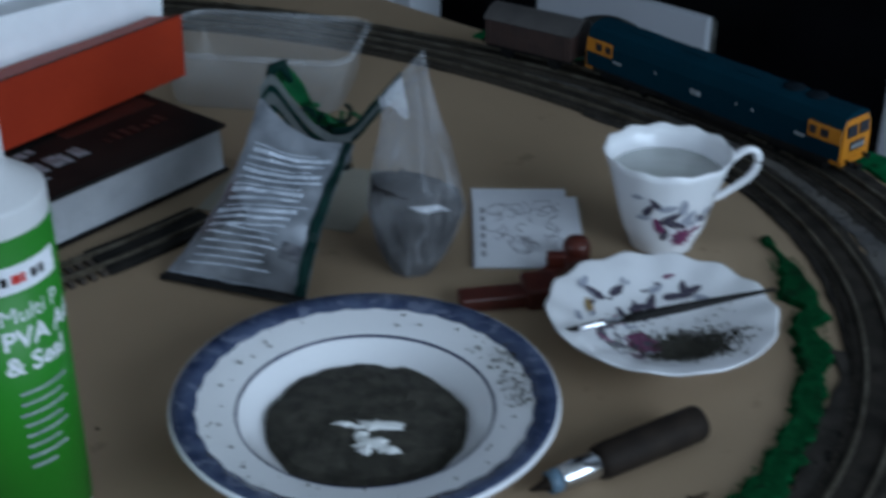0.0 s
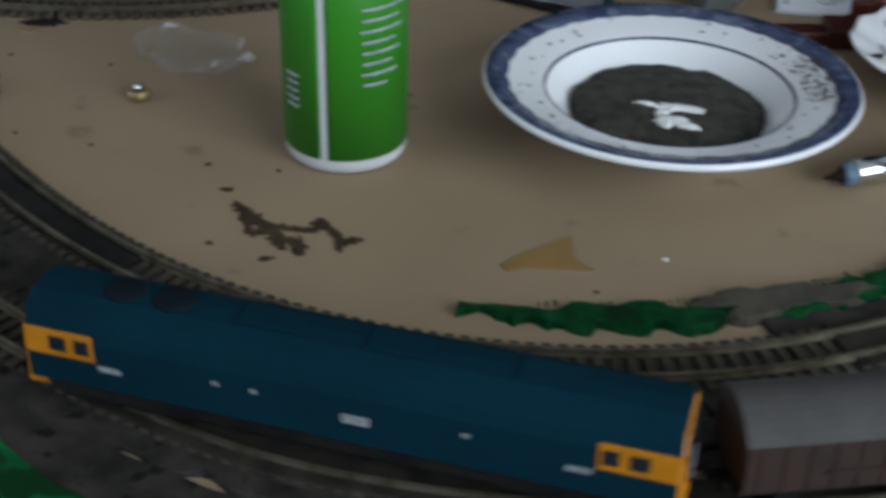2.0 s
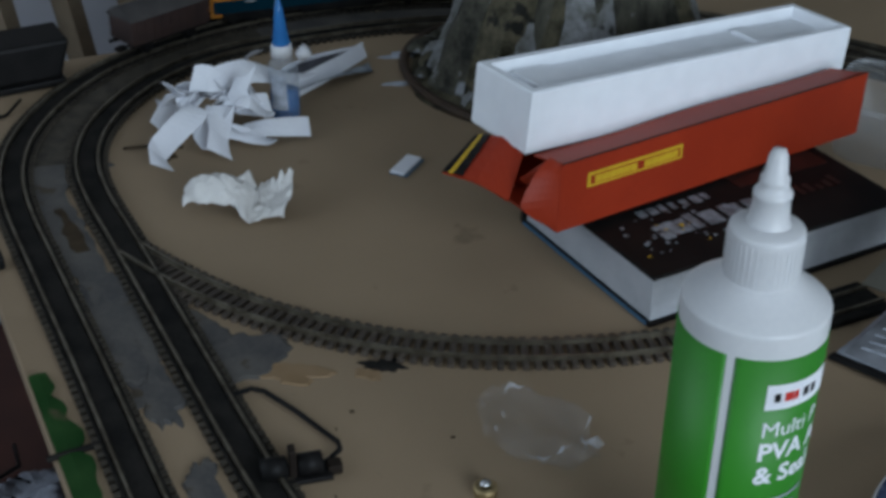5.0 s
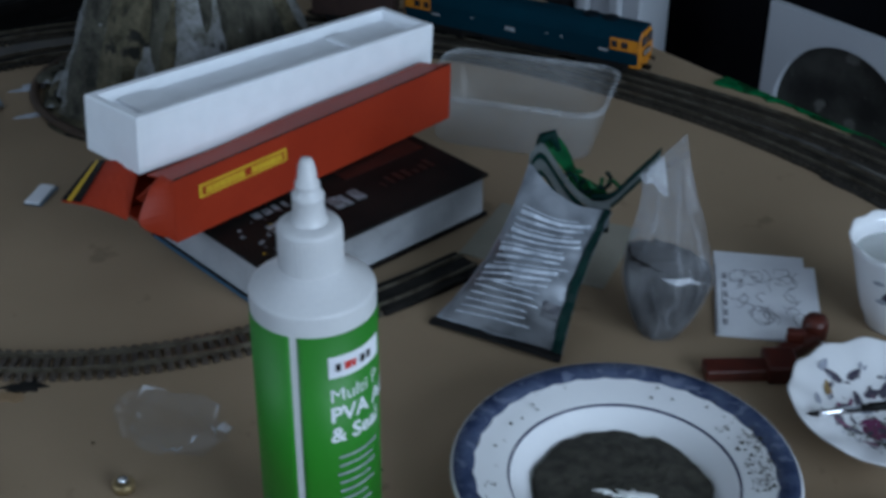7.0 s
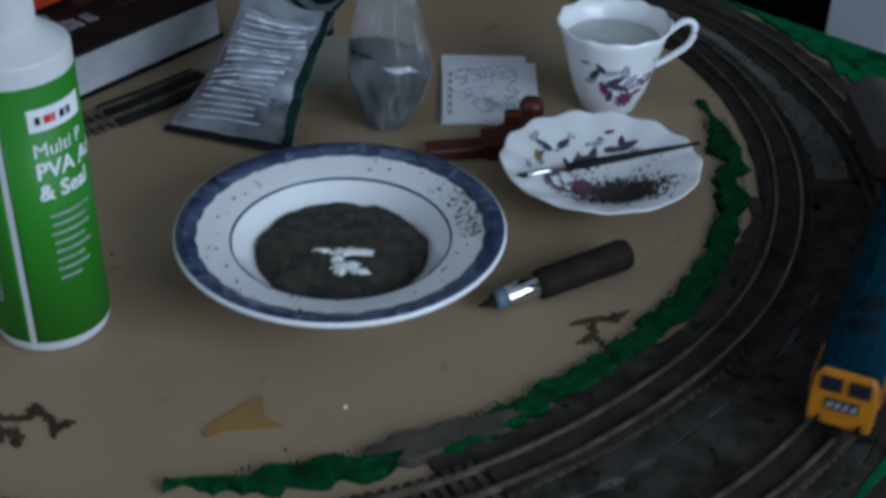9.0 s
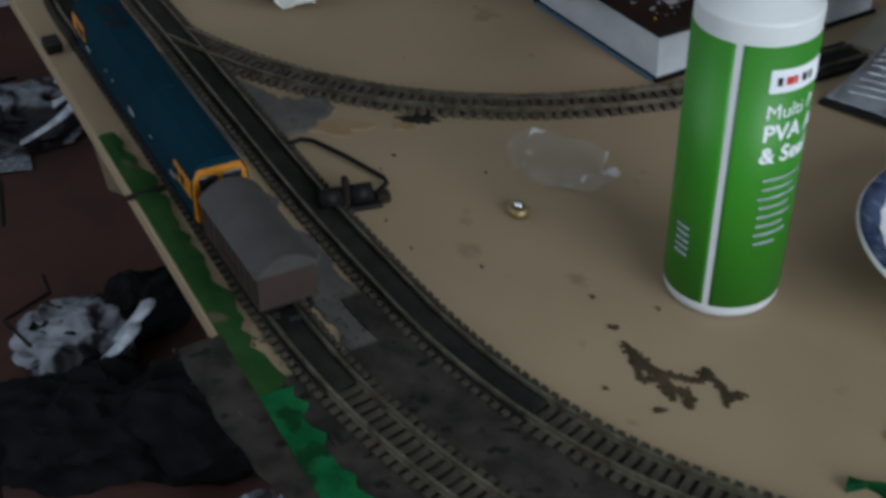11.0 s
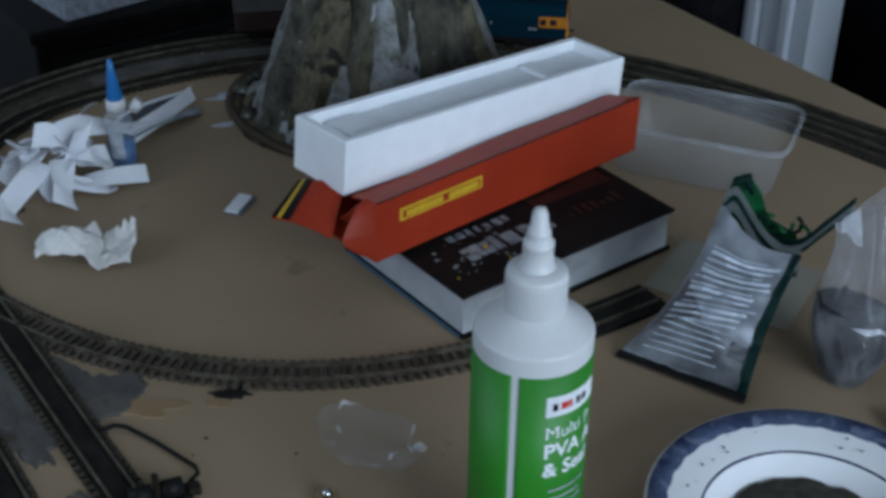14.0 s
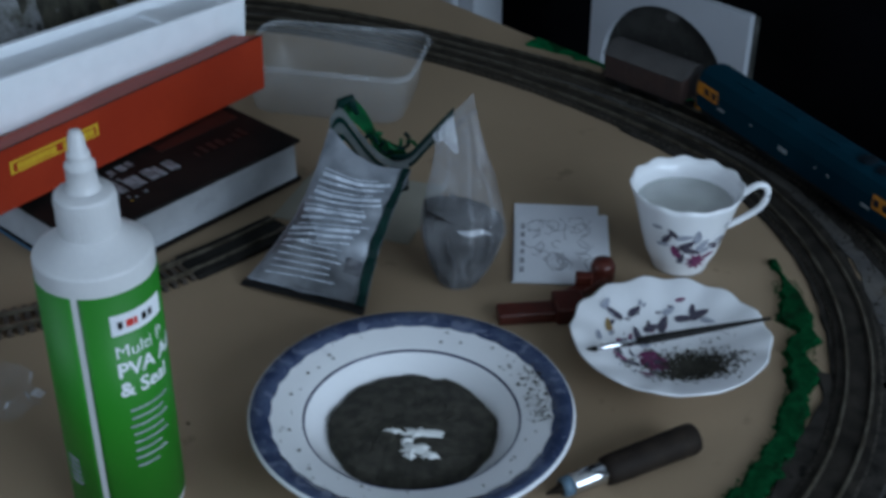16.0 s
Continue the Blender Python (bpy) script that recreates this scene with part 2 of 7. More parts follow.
    iron=mat("cast_iron", (0.012, 0.012, 0.011), (0.05, 0.05, 0.045), 0.7, 22, bump=0.6, spot=((0.13, 0.13, 0.12), 30, 0.62)),
    plasticbag=mat("white_bag", (0.26, 0.27, 0.31), (0.15, 0.16, 0.19), 0.5, 12, bump=0.4, fine=60, spot=((0.008, 0.006, 0.010), 11, 0.49)),
    blackcloth=mat("black_cloth", (0.005, 0.005, 0.006), (0.010, 0.010, 0.011), 0.95, 30, bump=0.4, ior=1.2),
)


# ---- mesh helpers ----
def mesh_of(name, bm, material, smooth=True):
    me = bpy.data.meshes.new(name)
    bmesh.ops.recalc_face_normals(bm, faces=bm.faces)
    bm.to_mesh(me)
    bm.free()
    for p in me.polygons:
        p.use_smooth = smooth
    me.materials.append(material)
    return me


def part(name, bm, material, parent, label="", smooth=False, m=None):
    ob = new(name, mesh_of(name, bm, material, smooth))
    ob.parent = parent
    if m is not None:
        ob.matrix_basis = m
    if label:
        tagged(ob, label)
    return ob


def thing(name, label, category, m=None, group="", kind=""):
    ob = new(name)
    ob.empty_display_size = 0.02
    if m is not None:
        ob.matrix_basis = m
    return tagged(ob, label, category, group, kind)


def solo(name, bm, material, label, category, m=None, group="", kind="", smooth=False):
    ob = new(name, mesh_of(name, bm, material, smooth))
    if m is not None:
        ob.matrix_basis = m
    return tagged(ob, label, category, group, kind)


def box(x0, x1, y0, y1, z0, z1, bevel=0.0, bm=None, m=None, seg=2):
    bm = bm or bmesh.new()
    r = bmesh.ops.create_cube(bm, size=1)
    c = Vector(((x0 + x1) / 2, (y0 + y1) / 2, (z0 + z1) / 2))
    for v in r["verts"]:
        v.co = Vector((v.co.x * (x1 - x0), v.co.y * (y1 - y0), v.co.z * (z1 - z0))) + c
    if bevel:
        es = list({e for v in r["verts"] for e in v.link_edges})
        bmesh.ops.bevel(bm, geom=es, offset=bevel, segments=seg, affect="EDGES", profile=0.5)
    if m is not None:
        bmesh.ops.transform(bm, matrix=m, verts=bm.verts)
    return bm


def lathe(profile, steps=48, bm=None, wave=None):
    """Turns a profile of (radius, height) pairs about z. wave(angle, radius) shifts radius and height."""
    bm = bm or bmesh.new()
    rings = []
    for r, z in profile:
        if r < 1e-6:
            rings.append([bm.verts.new((0, 0, z))])
            continue
        row = []
        for k in range(steps):
            a = 2 * math.pi * k / steps
            rr, zz = (r, z) if wave is None else wave(a, r, z)
            row.append(bm.verts.new((rr * math.cos(a), rr * math.sin(a), zz)))
        rings.append(row)
    for p, q in zip(rings, rings[1:]):
        for k in range(steps):
            j = (k + 1) % steps
            if len(p) == 1 and len(q) == 1:
                continue
            if len(p) == 1:
                bm.faces.new((p[0], q[j], q[k]))
            elif len(q) == 1:
                bm.faces.new((p[k], p[j], q[0]))
            else:
                bm.faces.new((p[k], p[j], q[j], q[k]))
    return bm


def tube(points, radius, sides=8, bm=None, flat=1.0):
    """A round bar along points."""
    bm = bm or bmesh.new()
    pts = [Vector(p) for p in points]
    rad = radius if isinstance(radius, (list, tuple)) else [radius] * len(pts)
    rows = []
    for i, p in enumerate(pts):
        t = (pts[min(i + 1, len(pts) - 1)] - pts[max(i - 1, 0)]).normalized()
        side = t.cross(Vector((0, 0, 1)))
        side = side.normalized() if side.length > 1e-4 else Vector((1, 0, 0))
        up = side.cross(t)
        rows.append([bm.verts.new(p + rad[i] * (math.cos(a) * side + flat * math.sin(a) * up))
                     for a in (2 * math.pi * k / sides for k in range(sides))])
    for p, q in zip(rows, rows[1:]):
        for k in range(sides):
            bm.faces.new((p[k], p[(k + 1) % sides], q[(k + 1) % sides], q[k]))
    bm.faces.new(rows[0][::-1])
    bm.faces.new(rows[-1])
    return bm


def sheet(nx, ny, place, thick=0.0):
    """A grid whose point (u, v) in 0..1 lies at place(u, v); with a thickness it becomes a closed skin."""
    bm = bmesh.new()
    g = [[bm.verts.new(place(i / nx, j / ny)) for j in range(ny + 1)] for i in range(nx + 1)]
    for i in range(nx):
        for j in range(ny):
            bm.faces.new((g[i][j], g[i + 1][j], g[i + 1][j + 1], g[i][j + 1]))
    if thick:
        bmesh.ops.recalc_face_normals(bm, faces=bm.faces)
        bmesh.ops.solidify(bm, geom=bm.faces[:], thickness=thick)
    return bm


def blot(radius, seed, z=0.0012, steps=40, rough=0.35, stretch=(1, 1), dome=0.0):
    """A flat uneven patch with a low raised rim-to-centre profile."""
    bm = bmesh.new()
    c = bm.verts.new((0, 0, z + dome))
    rows = []
    for f in (0.55, 0.85, 1.0):
        row = []
        for k in range(steps):
            a = 2 * math.pi * k / steps
            w = 1 + rough * (noise.noise((math.cos(a) * 1.6 + seed * 7.1, math.sin(a) * 1.6, seed)) * 1.2
                             + 0.5 * noise.noise((math.cos(a) * 5 + seed, math.sin(a) * 5, seed * 3.3)))
            zz = z + dome * (1 - f * f) if f < 1 else -0.0004
            row.append(bm.verts.new((radius * f * w * math.cos(a) * stretch[0], radius * f * w * math.sin(a) * stretch[1], zz)))
        rows.append(row)
    for k in range(steps):
        j = (k + 1) % steps
        bm.faces.new((c, rows[0][k], rows[0][j]))
        for p, q in zip(rows, rows[1:]):
            bm.faces.new((p[k], q[k], q[j], p[j]))
    return bm


# ---- the room ----
def wall(name, d0, d1, n0, n1, z0, z1, material, label):
    ob = solo(name, box(d0, d1, n0, n1, z0, z1), material, label, "wall", pose(0, 0, 0, 0, 0, TURN), kind="structure")
    return ob


RD0, RD1, RN0, RN1, RZ = -2.15, 2.1, -2.2, 1.0, 1.75
solo("floor", box(RD0 - 0.1, RD1 + 0.1, RN0 - 0.1, RN1 + 0.1, FLOOR_Z - 0.1, FLOOR_Z), M["carpet"], "dark red-brown carpeted floor", "floor",
     pose(0, 0, 0, 0, 0, TURN), kind="structure")
solo("ceiling", box(RD0 - 0.1, RD1 + 0.1, RN0 - 0.1, RN1 + 0.1, RZ, RZ + 0.1), M["ceiling"], "plain white ceiling", "ceiling",
     pose(0, 0, 0, 0, 0, TURN), kind="structure")
wall("wall_west", RD0 - 0.12, RD0, RN0, RN1, FLOOR_Z, RZ, M["wall"], "pale lilac-grey painted wall")
# unseen south wall, with an opening left for the added fill lamp
wall("wall_south_sill", RD0, RD1, RN0 - 0.12, RN0, FLOOR_Z, 0.12, M["wall"], "pale painted wall below the fill lamp opening")
wall("wall_south_head", RD0, RD1, RN0 - 0.12, RN0, 1.38, RZ, M["wall"], "pale painted wall above the opening")
wall("wall_south_pier", RD0, -1.53, RN0 - 0.12, RN0, 0.12, 1.38, M["wall"], "pale painted wall beside the opening")
wall("wall_south_end", 0.03, RD1, RN0 - 0.12, RN0, 0.12, 1.38, M["wall"], "pale painted wall beside the opening")
# the back wall's shade is painted in by its near-black material
wall("wall_north", RD0, RD1, RN1, RN1 + 0.12, FLOOR_Z, RZ, M["shadewall"], "wall behind the layout, coloured near black for its shade")
# the window wall with its opening; its sill is coloured near black for shade
wall("wall_east_sill", RD1, RD1 + 0.12, RN0, RN1, FLOOR_Z, 0.12, M["shadewall"], "wall below the window, coloured near black for its shade")
wall("wall_east_head", RD1, RD1 + 0.12, RN0, RN1, 1.38, RZ, M["wall"], "pale painted wall above the opening")
wall("wall_east_pier", RD1, RD1 + 0.12, RN0, -0.78, 0.12, 1.38, M["wall"], "pale painted wall beside the opening")
win = thing("window_1", "white-framed daylight window in the wall", "window", pose(0, 0, 0, 0, 0, TURN), kind="structure")
for k, (a, b, c, d) in enumerate(((-0.78, -0.73, 0.12, 1.38), (0.95, 1.0, 0.12, 1.38), (-0.73, 0.95, 0.12, 0.17), (-0.73, 0.95, 1.33, 1.38))):
    part("window_frame", box(RD1 + 0.03, RD1 + 0.09, a, b, c, d, 0.004), M["gloss_white"], win)

# white door, its frame and the hearth panel against the shaded wall
PN = 0.86
door = thing("door_1", "white panelled door standing in the shaded wall", "door", pose(0, 0, 0, 0, 0, TURN), kind="structure")
part("door_leaf", box(-0.125, 0.62, PN, PN + 0.04, FLOOR_Z, 1.3, 0.004), M["gloss_white"], door)
for k in range(2):
    part("stile", box(-0.125 + 0.66 * k, -0.05 + 0.66 * k, PN - 0.012, PN, FLOOR_Z, 1.3, 0.003), M["gloss_white"], door)
part("rail", box(-0.05, 0.535, PN - 0.012, PN, -0.2, -0.06, 0.003), M["gloss_white"], door)
frame_w = thing("door_frame", "white painted door frame upright with a moulded edge", "door frame", pose(0, 0, 0, 0, 0, TURN), kind="structure")
part("jamb", box(-0.925, -0.795, PN, PN + 0.06, FLOOR_Z, 1.3, 0.004), M["gloss_white"], frame_w)
part("moulding", box(-0.905, -0.885, PN - 0.012, PN, FLOOR_Z, 1.3, 0.004), M["gloss_white"], frame_w)
part("moulding", box(-0.845, -0.825, PN - 0.012, PN, FLOOR_Z, 1.3, 0.004), M["gloss_white"], frame_w)


def hearth():
    t = thing("fireplace", "white fireplace surround with an arched cast-iron opening", "fireplace", pose(0, 0, 0, 0, 0, TURN))
    c, r, zc, x0, x1, ztop = -0.464, 0.098, -0.200, -0.590, -0.345, -0.075
    bm = bmesh.new()
    outer, inner = [], []
    for k in range(25):
        a = math.pi * k / 24
        inner.append((c + r * math.cos(a), zc + r * math.sin(a)))
        outer.append((c + (x1 - c) * max(-1, min(1, 1.45 * math.cos(a))), zc + (ztop - zc) * min(1, 1.45 * math.sin(a))))
    inner = [(c + r, FLOOR_Z)] + inner + [(c - r, FLOOR_Z)]
    outer = [(x1, FLOOR_Z)] + outer + [(x0, FLOOR_Z)]
    rows = []
    for y in (PN, PN + 0.010):
        rows.append(([bm.verts.new((x, y, z)) for x, z in outer], [bm.verts.new((x, y, z)) for x, z in inner]))
    (oa, ia), (ob_, ib) = rows
    for k in range(len(oa) - 1):
        bm.faces.new((oa[k], oa[k + 1], ia[k + 1], ia[k]))
        bm.faces.new((ob_[k], ob_[k + 1], ib[k + 1], ib[k]))
        bm.faces.new((oa[k], oa[k + 1], ob_[k + 1], ob_[k]))
        bm.faces.new((ia[k], ia[k + 1], ib[k + 1], ib[k]))
    part("surround", bm, M["gloss_white"], t)
    part("iron_back", box(x0 + 0.004, x1 - 0.004, PN + 0.012, PN + 0.03, FLOOR_Z, ztop - 0.01, 0.002), M["iron"], t, "mottled dark cast iron")
    return t


hearth()

# dark furniture beyond the board
cab = thing("cabinet", "black wooden cabinet behind the layout", "cabinet", pose(0, 0, 0, 0, 0, TURN))
part("body", box(-1.95, -1.45, 0.01, 0.95, FLOOR_Z, -0.21, 0.006), M["black"], cab)
part("top", box(-1.97, -1.435, 0.0, 0.95, -0.21, -0.19, 0.004), M["black"], cab)
# guessed block filling the dark, shaded area above the cabinet
part("upper_unit", box(-1.93, -1.60, 0.17, 0.95, -0.19, 0.55, 0.006), M["shadewall"], cab)
for k in range(2):
    part("door", box(-1.449, -1.437, 0.03 + 0.46 * k, 0.47 + 0.46 * k, FLOOR_Z + 0.05, -0.235, 0.003), M["black"], cab)
tray = thing("tray", "grey open tray lying on the black cabinet", "tray", pose(*dn(-1.63, 0.16, -0.189), 0, 0, TURN + 8))
part("base", box(-0.16, 0.16, -0.12, 0.12, 0, 0.006, 0.002), M["wagonroof"], tray)
for a, b, c, d in ((-0.16, 0.16, -0.126, -0.12), (-0.16, 0.16, 0.12, 0.126), (-0.166, -0.16, -0.126, 0.126), (0.16, 0.166, -0.126, 0.126)):
    part("rim", box(a, b, c, d, 0.0, 0.03, 0.001), M["foilwhite"], tray)
arm = thing("armchair", "dark upholstered armchair in the shade", "armchair", pose(*dn(-1.12, 0.74, FLOOR_Z), 0, 0, TURN))
part("seat", box(-0.16, 0.2, -0.1, 0.22, 0.0, 0.40, 0.03), M["blackcloth"], arm)
part("backrest", box(-0.16, 0.2, 0.06, 0.22, 0.40, 0.78, 0.03), M["blackcloth"], arm)

# black box made up to cover the door's foot with the darkness there
dark_box = thing("shade_box", "made-up black box darkening the foot of the white door", "box", pose(0, 0, 0, 0, 0, TURN))
part("body", box(-0.10, 0.55, 0.56, 0.84, FLOOR_Z, -0.46, 0.006), M["black"], dark_box)
part("lid", box(-0.11, 0.56, 0.55, 0.85, -0.46, -0.44, 0.004), M["black"], dark_box)

# battens leaning by the pale wall
for k, (n0, n1) in enumerate(((-0.31, -0.19), (-0.24, -0.10), (-0.16, -0.02))):
    a, b = dn(-1.42, n1, FLOOR_Z), dn(-1.30, n0 - 0.05, 0.45)
    way = (b - a)
    m = Matrix.Translation(a) @ way.to_track_quat("Z", "Y").to_matrix().to_4x4()
    solo("batten", box(-0.016, 0.016, -0.011, 0.011, 0, way.length, 0.001), M["wood"], "bare wooden batten leaning by the wall", "batten", m,
         group="leaning battens")

# ---- the board ----
BD0, BD1, BN0, BN1 = -0.859, 0.338, -0.415, 0.510
board = thing("layout_board", "tan fibreboard railway baseboard, bare in the middle", "baseboard", pose(0, 0, 0, 0, 0, TURN))
part("board_top", box(BD0, BD1, BN0, BN1, -0.012, 0.0, 0.0015), M["board"], board)
for a, b, c, d in ((BD0 + 0.06, BD1 - 0.06, BN0 + 0.06, BN0 + 0.085), (BD0 + 0.01, BD1 - 0.01, BN1 - 0.035, BN1 - 0.01)):
    part("bearer", box(a, b, c, d, -0.05, -0.012, 0.002), M["boardside"], board)
for d in (BD0 + 0.30, BD1 - 0.20):
    for n in (BN0 + 0.30, BN1 - 0.20):
        part("leg", box(d, d + 0.04, n, n + 0.04, FLOOR_Z, -0.012, 0.002), M["boardside"], board)


# ---- railway ----
def smooth_line(ctrl, closed, step=0.004, rounds=14):
    """An even line through a few plan points, smoothed."""
    pts = [Vector((x, y)) for x, y in ctrl]
    n = len(pts)
    raw = []
    for i in range(n if closed else n - 1):
        def at(k):
            return pts[k % n] if closed else pts[max(0, min(n - 1, k))]
        p0, p1, p2, p3 = at(i - 1), at(i), at(i + 1), at(i + 2)
        for k in range(24):
            t = k / 24
            raw.append(0.5 * (2 * p1 + (p2 - p0) * t + (2 * p0 - 5 * p1 + 4 * p2 - p3) * t * t + (3 * p1 - p0 - 3 * p2 + p3) * t ** 3))
    if not closed:
        raw.append(pts[-1].copy())
    if closed:
        raw.append(raw[0].copy())
    length = [0.0]
    for a, b in zip(raw, raw[1:]):
        length.append(length[-1] + (b - a).length)
    m = max(8, int(length[-1] / step))
    s = np.linspace(0, length[-1], m + 1)
    line = np.stack([np.interp(s, length, [p.x for p in raw]), np.interp(s, length, [p.y for p in raw])], 1)
    line = line[:-1] if closed else line
    for _ in range(rounds * 6):
        a = np.roll(line, 1, 0)
        b = np.roll(line, -1, 0)
        if not closed:
            a[0], b[-1] = line[0], line[-1]
            a[0], b[0] = line[0], line[0]
            a[-1], b[-1] = line[-1], line[-1]
        line = 0.5 * line + 0.25 * (a + b)
    return line


# plan of the inner and outer circuits, from the turnout clockwise over the far side
INNER = [(-0.416, -0.0595), (-0.505, 0.017), (-0.605, 0.103), (-0.685, 0.172), (-0.725, 0.235), (-0.74, 0.325), (-0.722, 0.405), (-0.676, 0.468),
         (-0.60, 0.542), (-0.50, 0.595), (-0.36, 0.63), (-0.22, 0.632), (-0.12, 0.61), (-0.02, 0.568), (0.07, 0.515), (0.155, 0.448),
         (0.225, 0.375), (0.272, 0.285), (0.294, 0.18), (0.284, 0.07), (0.245, -0.03), (0.18, -0.11), (0.10, -0.175), (0.01, -0.216),
         (-0.09, -0.2275), (-0.190, -0.209), (-0.278, -0.1655), (-0.3507, -0.1117)]
OUTER = [(-0.453, -0.1054), (-0.543, -0.026), (-0.644, 0.061), (-0.725, 0.134), (-0.772, 0.21), (-0.791, 0.315), (-0.772, 0.41), (-0.72, 0.505),
         (-0.64, 0.585), (-0.53, 0.640), (-0.37, 0.676), (-0.22, 0.672), (-0.10, 0.638), (0.0, 0.592), (0.10, 0.540), (0.20, 0.466),
         (0.285, 0.375), (0.335, 0.272), (0.358, 0.152), (0.346, 0.02), (0.298, -0.088), (0.228, -0.178), (0.13, -0.252), (0.01, -0.293),
         (-0.11, -0.300), (-0.212, -0.271), (-0.3025, -0.2263), (-0.3777, -0.171)]
SIDING = [(-0.60, 0.099), (-0.545, 0.080), (-0.477, 0.067), (-0.405, 0.069), (-0.361, 0.0775), (-0.324, 0.0905), (-0.285, 0.109), (-0.25, 0.131), (-0.218, 0.153), (-0.188, 0.180), (-0.155, 0.214), (-0.126, 0.249)]
LINE_A, LINE_B, LINE_C = smooth_line(INNER, True), smooth_line(OUTER, True), smooth_line(SIDING, False)


def normals(line, closed):
    d = np.roll(line, -1, 0) - np.roll(line, 1, 0)
    if not closed:
        d[0], d[-1] = line[1] - line[0], line[-1] - line[-2]
    d /= np.linalg.norm(d, axis=1, keepdims=True)
    return np.stack([d[:, 1], -d[:, 0]], 1)       # to the right of the way along


def ribbon(line, closed, off0, off1, z0, z1, bm=None, first=0, last=None, wob=None, taper=0.0):
    """A bar of rectangular section along a line, between two offsets. wob(i, side) shifts its edges."""
    bm = bm or bmesh.new()
    nr = normals(line, closed)
    idx = list(range(len(line))) if last is None else [k % len(line) for k in range(first, last + 1)]
    rows = []
    for q, i in enumerate(idx):
        w0, w1 = (wob(i, 0), wob(i, 1)) if wob else (0.0, 0.0)
        a = line[i] + nr[i] * (off0 + w0)
        b = line[i] + nr[i] * (off1 + w1)
        rows.append([bm.verts.new((*a, z0)), bm.verts.new((*(a + (b - a) * taper), z1)), bm.verts.new((*(b - (b - a) * taper), z1)), bm.verts.new((*b, z0))])
    loop = list(zip(rows, rows[1:]))
    if closed and last is None:
        loop.append((rows[-1], rows[0]))
    for p, q in loop:
        for k in range(3):
            bm.faces.new((p[k], p[k + 1], q[k + 1], q[k]))
    if not (closed and last is None):
        bm.faces.new(rows[0])
        bm.faces.new(rows[-1][::-1])
    return bm


GAUGE, PITCH = 0.0165, 0.0072
ZB = 0.003      # top of the ballast


def track(name, line, closed, label, near, tone="sleeper"):
    t = thing(name, label, "railway track", group="tracks of the layout")
    for s in (-1, 1):
        c = s * GAUGE / 2
        bm = ribbon(line, closed, c - 0.0009, c + 0.0009, 0.0035, 0.0066)
        bm = ribbon(line, closed, c - 0.0018, c + 0.0018, 0.0034, 0.0040, bm)
        part("rail", bm, M["rail"], t)
    seg = np.linalg.norm(np.roll(line, -1, 0) - line, axis=1)
    if not closed:
        seg = seg[:-1]
    cum = np.r_[0, np.cumsum(seg)]
    total = cum[-1]
    full = np.vstack([line, line[:1]]) if closed else line
    count = int(total / PITCH)
    places = []
    for k in range(count):
        s = (k + 0.5) * total / count
        x, y = np.interp(s, cum, full[:, 0]), np.interp(s, cum, full[:, 1])
        x2, y2 = np.interp(min(s + 0.004, total), cum, full[:, 0]), np.interp(min(s + 0.004, total), cum, full[:, 1])
        places.append((x, y, math.atan2(y2 - y, x2 - x)))
    places.sort(key=lambda p: (p[0] - near[0]) ** 2 + (p[1] - near[1]) ** 2)
    me = mesh_of("sleeper", box(-0.0019, 0.0019, -0.0155, 0.0155, 0.0005, 0.0036), M[tone], False)
    for x, y, a in places[:290]:
        ob = new("sleeper", me)
        ob.parent = t
        ob.matrix_basis = Matrix.Translation((x, y, 0)) @ Matrix.Rotation(a, 4, "Z")
    if places[290:]:
        bm = bmesh.new()
        verts, faces = [], []
        for x, y, a in places[290:]:
            m = Matrix.Translation((x, y, 0)) @ Matrix.Rotation(a, 4, "Z")
            b0 = len(verts)
            for px, py, pz in ((-1, -1, 0), (1, -1, 0), (1, 1, 0), (-1, 1, 0), (-1, -1, 1), (1, -1, 1), (1, 1, 1), (-1, 1, 1)):
                verts.append(m @ Vector((0.0019 * px, 0.0155 * py, 0.0005 + 0.0031 * pz)))
            for f in ((0, 1, 2, 3), (4, 5, 6, 7), (0, 1, 5, 4), (1, 2, 6, 5), (2, 3, 7, 6), (3, 0, 4, 7)):
                faces.append([b0 + i for i in f])
        bm.free()
        me2 = bpy.data.meshes.new("sleeper_rest")
        me2.from_pydata(verts, [], faces)
        me2.materials.append(M[tone])
        ob = new("sleeper_rest", me2)
        ob.parent = t
        tagged(ob, kind="stuff")
    return t


NEAR = (-0.05, -0.2)


def nearest(line, x, y):
    return int(np.argmin((line[:, 0] - x) ** 2 + (line[:, 1] - y) ** 2))


def wobble(seed, amount, fine=1.0):
    def f(i, side):
        return amount * (noise.noise((i * 0.05 * fine, seed + 9.0 * side, 0.3)) + 0.6 * noise.noise((i * 0.23 * fine, seed + 5.0 * side, 1.7)))
    return f


LA, LB = len(LINE_A), len(LINE_B)
a_r0, a_r1 = nearest(LINE_A, 0.18, 0.43), nearest(LINE_A, -0.33, -0.12)
b_r0, b_r1 = nearest(LINE_B, 0.16, 0.50), nearest(LINE_B, -0.335, -0.197)
# ballast round the curve: one bed under each track and one between them
bed = thing("ballast_bed", "dark grey loose ballast spread round the curved tracks", "ballast", kind="stuff")
a_mid = nearest(LINE_A, 0.07, -0.19)
part("ballast_inner", ribbon(LINE_A, True, -0.030, 0.0145, 0.0003, 0.0023, first=a_mid - 6, last=a_r1, wob=wobble(6, 0.003), taper=0.02), M["ballast"], bed)
